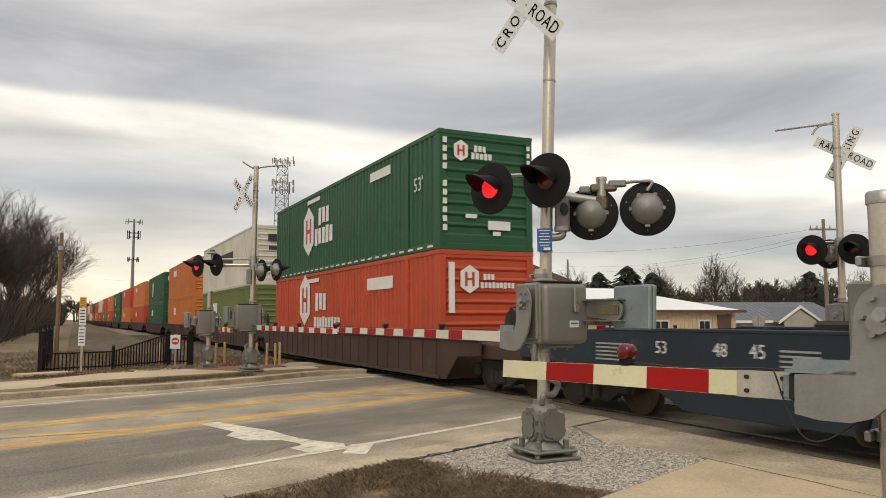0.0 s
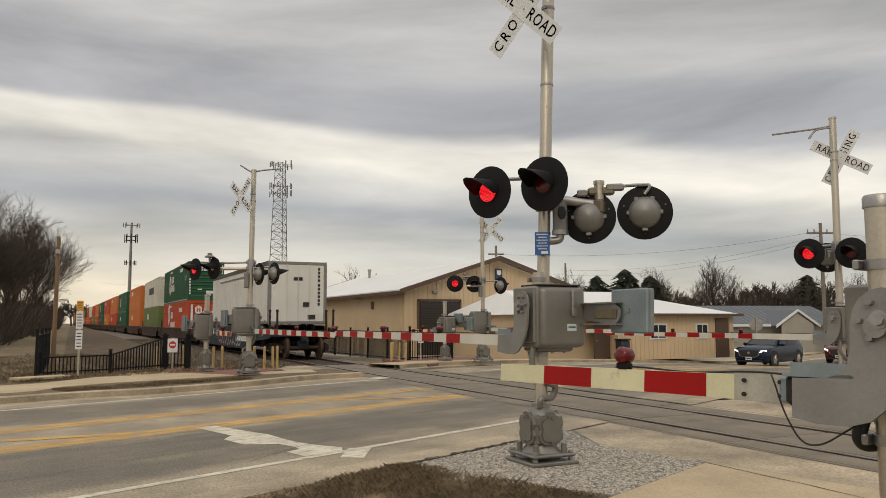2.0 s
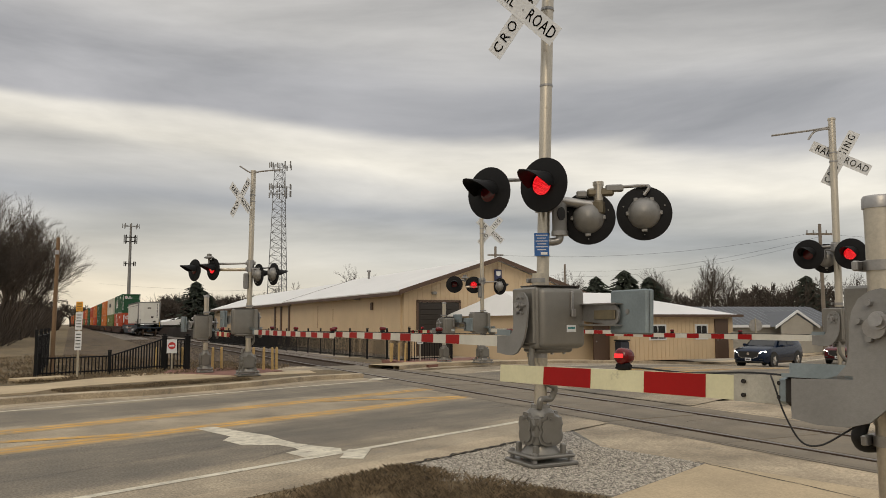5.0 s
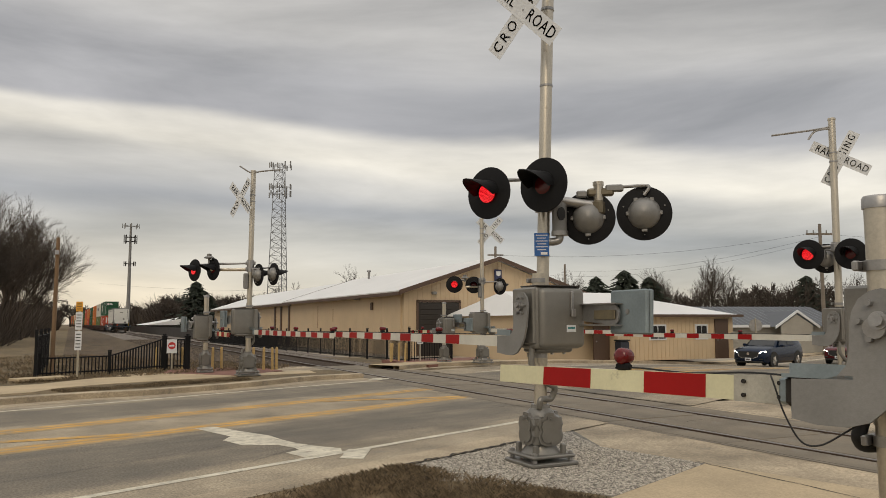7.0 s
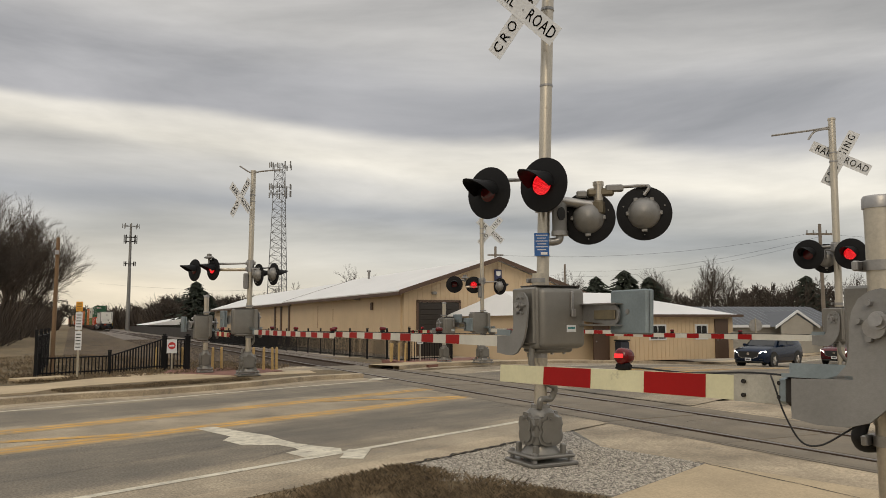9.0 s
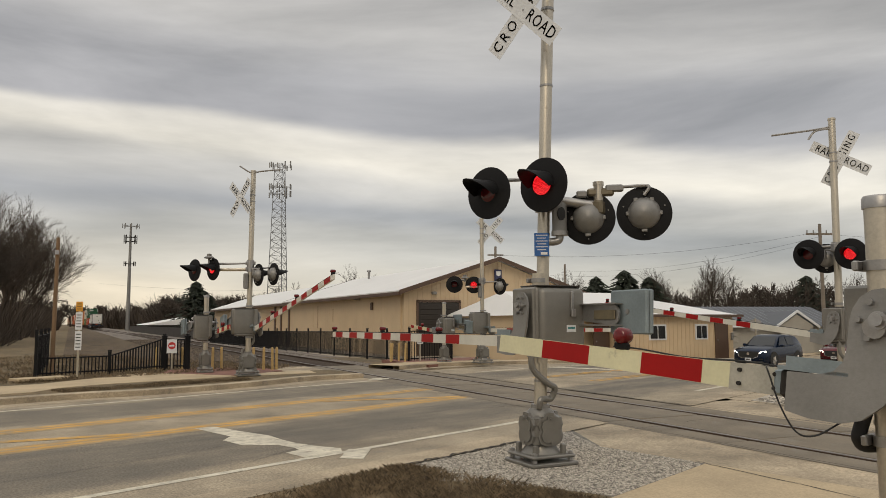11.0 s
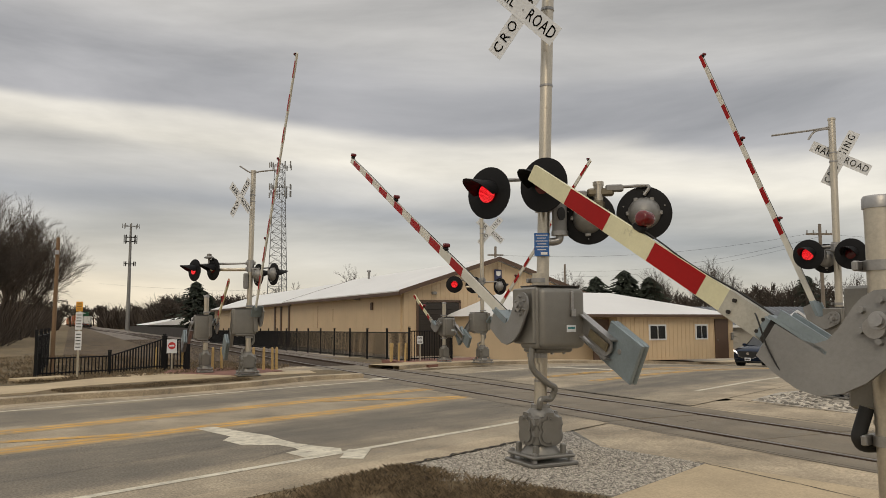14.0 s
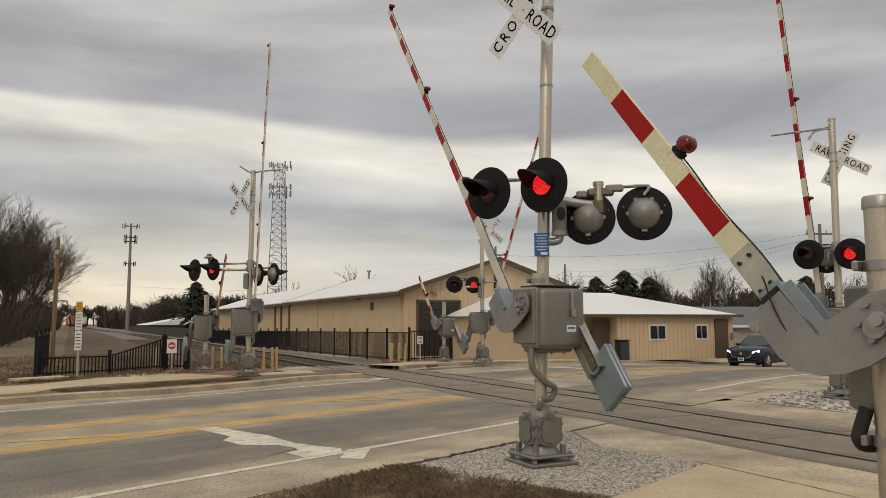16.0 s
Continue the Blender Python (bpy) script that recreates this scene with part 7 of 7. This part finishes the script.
greywood = mat("grey_timber", (0.2, 0.17, 0.14), 0.9, 0, 0.2, 2, 20, 0.2)
part("shaft", Mesh().rod((0, 0, 0), (0, 0, 10.2), 0.17, 0.12, 10), greywood, upole)
part("crossarm", Mesh().box((0, 0, 9.4), (2.2, 0.12, 0.14), -25), greywood, upole)
for k in (-1, -0.5, 0.5, 1):
    part("insulator", Mesh().rod((k * 0.95, -0.42 * k, 9.45), (k * 0.95, -0.42 * k, 9.7), 0.05, n=6), CAST_LIGHT, upole)
upole2 = thing("utility_pole", "far grey timber utility pole", "utility pole", pose(42.0, 57.0, -1.0))
part("shaft", Mesh().rod((0, 0, 0), (0, 0, 9.2), 0.15, 0.1, 8), greywood, upole2)
upole3 = thing("utility_pole", "timber utility pole behind the shed", "utility pole", pose(22.0, 38.0, -0.5))
part("shaft", Mesh().rod((0, 0, 0), (0, 0, 8.2), 0.14, 0.1, 8), greywood, upole3)
part("crossarm", Mesh().box((0, 0, 7.5), (1.3, 0.1, 0.12), -20), greywood, upole3)
wires = [((44, 25, 8.2), (42, 57, 7.4), 0.9), ((44, 25, 7.9), (42, 57, 6.8), 0.9), ((44, 25, 8.6), (22, 38, 7.0), 0.8), ((44, 25, 8.4), (90, 8, 8.5), 0.8), ((44, 25, 6.2), (90, 8, 7.0), 0.8), ((42, 57, 7), (-5, 120, 8), 1.5)]
for a, b, sag in wires:
    a, b = Vector(a), Vector(b)
    w_ = thing("overhead_wire", "thin dark overhead wire between poles", "wire", pose(*a))
    part("strand", Mesh().tube([(b - a) * t - Vector((0, 0, sag * 4 * t * (1 - t))) for t in lin(0, 1, 14)], 0.009, 4), RUBBER, w_)


# ---- far left sheds ----
far_shed = thing("far_shed", "low dark shed with pale roof beside the track far away", "shed", pose(5.2, 150.0, -0.4))
part("wall", Mesh().box((9, 14, 0.8), (18, 28, 1.6)), DOOR_DARK, far_shed, smooth=0)
part("roof", Mesh().slab([(-0.5, 1.6), (9, 3.3), (18.5, 1.6)], -29, (0, -0.5, 0)), ROOF_WHITE, far_shed, smooth=0)
low_wall = thing("board_fence", "dark board fence along the track", "fence", pose(4.2, 66.0, -0.35))
part("boards", Mesh().box((0, 60, 0.65), (0.1, 120, 1.3)), DOOR_DARK, low_wall, smooth=0)


# ---- trees ----
def bare_tree(m, origin, h, seed, spread=0.55, depth=5, thick=0.022, lean=0.0, multi=1, sides=4, least=0.0):
    rng_ = random.Random(seed)

    def grow(p, d, length, r, level):
        segs = 3 if level < 2 else 2
        q = p
        for i in range(segs):
            dd = (d + Vector((rng_.gauss(0, 0.1), rng_.gauss(0, 0.1), rng_.gauss(0.03, 0.06)))).normalized()
            e_ = q + dd * length / segs
            m.rod(q, e_, max(least, r * (1 - 0.3 * i / segs)), max(least * 0.8, r * (1 - 0.3 * (i + 1) / segs)), sides if level < 3 else 3, False)
            if level < depth and (i > 0 or level > 0):
                for _ in range(2 if level < depth - 1 else 3):
                    az = rng_.uniform(0, math.tau)
                    side_ = dd.orthogonal().normalized()
                    side_.rotate(Matrix.Rotation(az, 3, dd))
                    nd = (dd + side_ * rng_.uniform(spread * 0.7, spread * 1.5) + Vector((0, 0, 0.12))).normalized()
                    grow(e_, nd, length * rng_.uniform(0.55, 0.75), r * 0.55, level + 1)
            q, d = e_, dd
    for k in range(multi):
        o = Vector(origin) + Vector((rng_.uniform(-0.4, 0.4), rng_.uniform(-0.4, 0.4), 0)) * (multi > 1)
        grow(o, Vector((rng_.gauss(lean, 0.12), rng_.gauss(0, 0.12), 1)).normalized(), h * 0.36, h * thick / (multi ** 0.4), 0)


def tree_thing(x, y, z, h, seed, label, depth=5, multi=1, material=None, spread=0.55, thick=0.02):
    g = thing("bare_tree", label, "tree", pose(x, y, z))
    m = Mesh()
    bare_tree(m, (0, 0, 0), h, seed, spread, depth, thick, 0, multi)
    k = len(m.v)
    part("branchwork", m, material or BARK, g, smooth=0)
    part("trunk", Mesh().rod((0, 0, -0.1), (0, 0, h * 0.1), h * 0.026, h * 0.021, 8), material or BARK, g)
    return g


for i, (x, y, h) in enumerate(((-14.6, 42, 9.6), (-16.3, 36, 9.0), (-14.0, 52, 11.0), (-13.2, 62, 11.5), (-18.5, 46, 10.0), (-12.4, 76, 12.5), (-20.5, 52, 10.5), (-16.0, 41, 11.0), (-13.8, 57, 12.0))):
    tree_thing(x, y, 0.0, h, 20 + i, "leafless grey brown tree beside the lawn", 6 if i in (0, 7) else 5, 2, None, 0.48, 0.0125)
for i, (x, y, h) in enumerate(((53.5, 51.3, 9.8), (56.0, 48.5, 10.2), (58.0, 47.0, 9.4), (66, 38, 9.0), (70, 34, 10), (31, 97, 11.2), (45.0, 58.5, 9.2), (62, 43, 8.5), (76, 30, 10))):
    tree_thing(x, y, -0.9, h, 60 + i, "leafless grey brown tree behind the roofs", 5, 1, BARK_FAR, 0.5, 0.014)

m = Mesh()
rw = random.Random(8)
for i in range(110):
    d = rw.uniform(185, 290)
    ang = radians(rw.uniform(math.degrees(math.atan2(24.0, d)), 14.5))
    bare_tree(m, (EYE[0] + d * math.sin(ang), EYE[1] + d * math.cos(ang), -0.5), rw.uniform(7.5, 11.5) * d / 220, 700 + i, 0.6, 4, 0.03, sides=3, least=0.06)
for i in range(115):
    ang = radians(rw.uniform(15.0, 62.0))
    d = rw.uniform(110, 190)
    bare_tree(m, (EYE[0] + d * math.sin(ang), EYE[1] + d * math.cos(ang), -1.0), rw.uniform(6.5, 11.0) * d / 150, 200 + i, 0.55, 4, 0.024, sides=3, least=0.04)
for i in range(20):
    d = rw.uniform(90, 420)
    bare_tree(m, (-13.5 - rw.random() * 9, d, -0.3), rw.uniform(8, 13), 300 + i, 0.6, 4, 0.03, sides=3, least=0.03)
for i in range(26):
    bare_tree(m, (rw.uniform(-60, 40), rw.uniform(430, 620), -0.3), rw.uniform(13, 18), 340 + i, 0.6, 4, 0.04, sides=3, least=0.12)
tagged(part("far_woods", m, BARK_FAR, smooth=0), "leafless brown woods along the horizon", "woods", kind="stuff")
# undergrowth: low dense twigs at the wood's edge
m = Mesh()
for i in range(12000):
    k = rw.random()
    if k < 0.3:
        y_ = 30 + 300 * rw.random() ** 2
        x_ = -13.0 - rw.random() * 9
        d, h_ = y_ + 16, rw.uniform(1.0, 4.2) + (rw.uniform(0.5, 4.5) if y_ > 70 else 0.0)
    elif k < 0.5:
        d = rw.uniform(190, 330)
        ang = radians(rw.uniform(math.degrees(math.atan2(24.0, d)), 14.0))
        x_, y_ = EYE[0] + d * math.sin(ang), EYE[1] + d * math.cos(ang)
        h_ = rw.uniform(4.0, 13.5) * d / 260
    else:
        ang = radians(rw.uniform(12.0, 64.0))
        d = rw.uniform(110, 180)
        x_, y_ = EYE[0] + d * math.sin(ang), EYE[1] + d * math.cos(ang)
        h_ = rw.uniform(1.5, 7.6) * d / 140
    w_ = 0.0005 * d
    for q in range(6):
        a_ = rw.uniform(0, math.tau)
        r_ = h_ * rw.uniform(0.1, 0.5)
        z0 = h_ * rw.uniform(0.0, 0.4) - 0.9
        m.v += [(x_ - w_, y_, z0), (x_ + w_, y_, z0), (x_ + r_ * math.cos(a_), y_ + r_ * math.sin(a_), z0 + h_ * rw.uniform(0.3, 0.62))]
        k3 = len(m.v)
        m.f.append((k3 - 3, k3 - 2, k3 - 1))
for i in range(2600):
    d = rw.uniform(345, 480)
    ang = radians(rw.uniform(-4.5, 9.0))
    x_, y_ = EYE[0] + d * math.sin(ang), EYE[1] + d * math.cos(ang)
    if -14 < x_ < 4:
        continue
    h_ = rw.uniform(3.0, 13.0)
    for q in range(6):
        a_ = rw.uniform(0, math.tau)
        r_ = h_ * rw.uniform(0.1, 0.5)
        z0 = h_ * rw.uniform(0.0, 0.4) - 0.9
        m.v += [(x_ - 0.25, y_, z0), (x_ + 0.25, y_, z0), (x_ + r_ * math.cos(a_), y_ + r_ * math.sin(a_), z0 + h_ * rw.uniform(0.3, 0.62))]
        k3 = len(m.v)
        m.f.append((k3 - 3, k3 - 2, k3 - 1))
tagged(part("undergrowth", m, BARK_FAR, smooth=0), "dense brown winter brush below the trees", "brush", kind="stuff")


def conifer(x, y, z, h, seed):
    g = thing("conifer", "dark green conifer behind the roofs", "tree", pose(x, y, z), "conifers")
    rr = random.Random(seed)
    part("trunk", Mesh().rod((0, 0, 0), (0, 0, h * 0.95), h * 0.025, 0.03, 7), BARK, g)
    m = Mesh()
    for i in range(900):
        t = rr.random() ** 0.8
        zz = h * (0.12 + 0.88 * t)
        a = rr.uniform(0, math.tau)
        lump = 0.85 + 1.3 * noise.noise((math.cos(a) * 1.9, math.sin(a) * 1.9, zz * 1.1 + seed))
        rad = (1 - t ** 2.6) * h * 0.3 * lump * rr.uniform(0.2, 1.3) + 0.08
        c = Vector((rad * math.cos(a), rad * math.sin(a), zz - rad * 0.15))
        s = h * rr.uniform(0.03, 0.06)
        out_ = Vector((math.cos(a), math.sin(a), -0.25)) * s * 1.6
        sd = Vector((-math.sin(a), math.cos(a), 0)) * s * 0.7
        m.add([c - out_ * 0.4, c + sd, c + out_, c - sd, c + Vector((0, 0, s * 0.5))], [(0, 1, 4), (1, 2, 4), (2, 3, 4), (3, 0, 4)])
    part("crown", m, NEEDLES, g, smooth=0)
    return g


for i, (x, y, h) in enumerate(((46.5, 57.2, 7.6), (49.1, 55.2, 8.3), (51.2, 53.4, 7.5), (52.0, 54.6, 6.9), (10.2, 120, 9.4), (13.2, 126, 7.4), (67, 45, 7.5))):
    conifer(x, y, -0.9, h, 500 + i)


# ---- loose stones and grass ----
def inside(p, poly):
    c = False
    for (x1, y1), (x2, y2) in zip(poly, poly[1:] + poly[:1]):
        if (y1 > p[1]) != (y2 > p[1]) and p[0] < (x2 - x1) * (p[1] - y1) / (y2 - y1) + x1:
            c = not c
    return c


def scatter_stones(poly, count, lo, hi, z, name, label, seed, material=None):
    rr = random.Random(seed)
    xs, ys = [p[0] for p in poly], [p[1] for p in poly]
    vs, fs = [], []
    made = 0
    while made < count:
        p = (rr.uniform(min(xs), max(xs)), rr.uniform(min(ys), max(ys)))
        if not inside(p, poly):
            continue
        made += 1
        s = rr.uniform(lo, hi) * rr.uniform(0.7, 1.2)
        a = rr.uniform(0, math.tau)
        e1 = (math.cos(a) * s * rr.uniform(0.8, 1.4), math.sin(a) * s * rr.uniform(0.8, 1.4))
        e2 = (-math.sin(a) * s, math.cos(a) * s)
        hh = s * rr.uniform(0.5, 1.1)
        k = len(vs)
        t1, t2 = rr.uniform(0.35, 0.7), rr.uniform(0.35, 0.7)
        for d1, d2, dz in ((-1, -1, 0), (1, -1, 0), (1, 1, 0), (-1, 1, 0), (-t1, -t2, 1), (t1, -t2, 0.9), (t2, t1, 1), (-t1, t2, 0.85)):
            vs.append((p[0] + e1[0] * d1 + e2[0] * d2, p[1] + e1[1] * d1 + e2[1] * d2, z + hh * dz))
        fs += [(k, k + 1, k + 5, k + 4), (k + 1, k + 2, k + 6, k + 5), (k + 2, k + 3, k + 7, k + 6), (k + 3, k, k + 4, k + 7), (k + 4, k + 5, k + 6, k + 7)]
    m = Mesh()
    m.v, m.f = vs, fs
    return tagged(part(name, m, material or STONES, smooth=0), label, "gravel", kind="stuff")


GRAVEL = [(-2.65, -9.5), (-2.95, -8.2), (-2.5, -6.95), uv(-9.1, -5.4), uv(-8.3, -7.8), uv(-6.35, -7.8)]
scatter_stones(GRAVEL, 52000, 0.005, 0.0125, -0.008, "gravel_stones", "loose pale limestone gravel round the mast base", 1)
scatter_stones([(3.25, -5.1), (3.05, -7.9), (4.0, -9.3), (8.8, -7.5), (8.0, -3.9), (5.0, -4.3)], 5000, 0.02, 0.05, -0.002, "gravel_stones", "coarse pale gravel round the far mast base", 2)

BANK_STONE = mat("brown_bank_stone", (0.15, 0.115, 0.085), 1.0, 0, 0.3, 4, 40, 0.3, island=0.7)
scatter_stones([(-4.7, 10.7), (-2.0, 10.7), (-2.0, 60), (-7.5, 60)], 14000, 0.025, 0.06, 0.03, "bank_stones", "loose brown stones on the bank beside the track", 4, BANK_STONE)


def grass(count, area, seed, hmax, name, label, base=0.0):
    rr = random.Random(seed)
    vs, fs = [], []
    for i in range(count):
        u, n = area(rr)
        x, y = uv(u, n)
        clump = noise.noise((x * 1.7, y * 1.7, 3.0))
        if rr.random() > 0.62 + clump * 0.9:
            continue
        h = rr.uniform(0.35, 1.0) * hmax * (0.8 + 0.5 * clump)
        a = rr.uniform(0, math.tau)
        b = rr.uniform(0, math.tau)
        w_ = rr.uniform(0.0015, 0.0035)
        bend = h * rr.uniform(0.3, 1.3)
        k = len(vs)
        vs += [(x - math.cos(a) * w_, y - math.sin(a) * w_, base - 0.004), (x + math.cos(a) * w_, y + math.sin(a) * w_, base - 0.004), (x + math.cos(b) * bend * 0.4 + w_ * 0.6, y + math.sin(b) * bend * 0.4, base + h * 0.65), (x + math.cos(b) * bend, y + math.sin(b) * bend, base + h)]
        fs += [(k, k + 1, k + 2), (k, k + 2, k + 3)]
    m = Mesh()
    m.v, m.f = vs, fs
    return tagged(part(name, m, BLADES, smooth=0), label, "grass", kind="stuff")


grass(60000, lambda r: (-8.7 - 4.2 * r.random() ** 1.3 + r.gauss(0, 0.12), -5.38 - 2.45 * r.random()), 7, 0.075, "dry_grass", "tangled dead brown grass at the verge")
grass(26000, lambda r: (-7.5 + 9.0 * r.random(), 8.6 + 16 * r.random() ** 1.5), 12, 0.14, "dry_grass", "thin dormant grass on the lawn", 0.1)
grass(14000, lambda r: (-7.6 + 4.6 * r.random(), 5.05 + 0.75 * r.random()), 9, 0.07, "dry_grass", "sparse dead grass behind the kerb", 0.126)


def crack(points, w, seed, material):
    """A thin dark seam that wanders along a line."""
    rr = random.Random(seed)
    pts = curve_points([(x, y, 0) for x, y in points], 14)
    m = Mesh()
    for i, p in enumerate(pts):
        d = (pts[min(i + 1, len(pts) - 1)] - pts[max(i - 1, 0)]).normalized()
        s = Vector((-d.y, d.x, 0))
        off = s * rr.gauss(0, w * 0.8)
        k = w * rr.uniform(0.3, 1.0)
        for t in (-k, k):
            q = p + off + s * t
            m.v.append((q.x, q.y, 0.0125 if material is DIRT else 0.0065))
    for i in range(len(pts) - 1):
        m.f.append((2 * i, 2 * i + 2, 2 * i + 3, 2 * i + 1))
    tagged(part("seam", m, material, smooth=0), "dark ragged seam in the paving", "seam", kind="structure")


DIRT = mat("dark_dirt", (0.055, 0.045, 0.035), 1.0, 0, 0.3, 5, 50, 0.3)
crack([(-2.66, -9.6), (-2.7, -12), (-2.85, -16)], 0.012, 1, DIRT)
crack([uv(-9.2, -5.36), uv(-8, -5.35), uv(-6.6, -5.36), uv(-5.4, -5.36)], 0.03, 2, DIRT)
crack([(-1.44, -15), (-1.43, -8), (-1.45, 0), (-1.43, 6)], 0.014, 4, DIRT)
crack([(1.44, -15), (1.43, -8), (1.45, 0), (1.43, 6)], 0.014, 5, DIRT)
crack([uv(-9.5, -3.9), uv(-7.5, -3.3), uv(-5.0, -3.5), uv(-3.4, -3.1)], 0.006, 6, ASPHALT_DARK)
crack([uv(-22, -2.9), uv(-16, -2.7), uv(-12, -2.95), uv(-9, -2.7)], 0.006, 7, ASPHALT_DARK)
crack([uv(-14, 2.1), uv(-9, 2.3), uv(-5, 2.0), uv(-1.5, 2.2)], 0.006, 8, ASPHALT_DARK)
for k, (y_, x_) in enumerate(((-11.5, -1.5), (-7.3, -1.2), (-3.9, -1.6), (-9.0, 1.5), (-5.0, 1.4), (-7.0, 0.1))):
    crack([(x_ - 0.5, y_), (x_, y_ + 0.12), (x_ + 0.55, y_ - 0.05)], 0.012, 20 + k, DIRT)


# ---- all that moves ----
TRAIN_WAY = [(0.0, 0.0), (0.5, 10.4), (1.0, 21.3), (1.5, 32.1), (2.0, 43.0), (2.5, 54.1), (3.0, 65.6), (3.5, 77.4), (4.2, 93.8), (5.0, 112.0), (6.5, 145.6), (8.0, 178.2), (9.0, 199.5), (11.0, 243.0), (12.5, 277.0), (14.0, 312.0), (16.0, 360.0)]
ARM_ANGLE = {"main": [(0, 0), (11.75, 0), (11.95, 1.2), (12.1, 3.9), (12.5, 8.9), (13.0, 15.4), (13.6, 22.3), (14.0, 27.0), (14.5, 32.8), (15.1, 39.6), (15.7, 46.4), (16.0, 50.0)],
             "left": [(0, 0), (10.2, 0), (10.6, 3.3), (11.3, 13.2), (11.6, 18.6), (12.1, 27.6), (12.5, 34.7), (13.0, 43.5), (13.5, 51.5), (14.0, 58.1), (15.0, 71.0), (16.0, 82.0)],
             "right": [(0, 0), (10.5, 0), (10.8, 3.0), (11.6, 20.0), (12.5, 38.7), (13.0, 48.2), (13.6, 58.3), (14.0, 64.4), (14.5, 71.5), (15.2, 78.5), (16.0, 83.5)],
             "mid": [(0, 0), (10.9, 0), (11.3, 5.0), (12.5, 19.0), (14.5, 44.0), (16.0, 60.0)],
             "ped": [(0, -0.4), (10.2, -0.4), (10.5, 1.2), (11.3, 6.4), (11.6, 9.2), (12.5, 17.6), (14.0, 32.0), (14.5, 36.8), (16.0, 51.2)]}
ARM_ANGLE["ped_left"] = ARM_ANGLE["ped_far"] = ARM_ANGLE["ped"]
# the two lamps of a pair take turns; the first is lit at the start
TURNS = [0.2, 0.85, 1.37, 1.93, 2.55, 3.1, 3.7, 4.3, 4.9, 5.52, 6.12, 6.75, 7.4, 7.95, 8.6, 9.15, 9.75, 10.35, 10.95, 11.55, 12.15, 12.75, 13.35, 13.95, 14.45, 15.06, 15.6]


def blink(ob, phase, lit, dark):
    rows, on = [(0.0, lit if phase == 0 else dark)], phase == 0
    for t in TURNS:
        rows += [(t - 0.017, lit if on else dark), (t + 0.017, dark if on else lit)]
        on = not on
    walk(ob, rows + [(16.0, lit if on else dark)])


def motions():
    for ob, at in TRAIN:
        x, y, z = at.translation
        walk(ob, [(t, pose(x - 0.0165 * max(0.0, y + s - 75), y + s, z, 0, 0, 0.945 * min(1.0, max(0.0, (y + s - 60) / 30)))) for t, s in TRAIN_WAY])
    for key, (arm, piv) in ARMS.items():
        walk(arm, [(t, piv @ Matrix.Rotation(radians(a), 4, "X")) for t, a in ARM_ANGLE[key]] + ([] if ARM_ANGLE[key][-1][0] == 16.0 else [(16.0, piv)]))

    for ob, phase in FLASH:
        blink(ob, phase, pose(0, -0.03, 0), pose(0, 0.05, 0))
    for ob in CORES:
        rows, on = [(0.0, pose(0.03, 0, 0))], False
        for t in TURNS:
            if t > 9.2:
                break
            rows += [(t - 0.017, pose(0 if on else 0.03, 0, 0)), (t + 0.017, pose(0.03 if on else 0, 0, 0))]
            on = not on
        walk(ob, rows + [(16.0, pose(0.03, 0, 0))])
    walk(LEAD, [(t, Matrix.Translation(root_of_ped(a))) for t, a in ARM_ANGLE["ped"]])
    for ob, rows in ROLLING:
        walk(ob, rows)


motions()
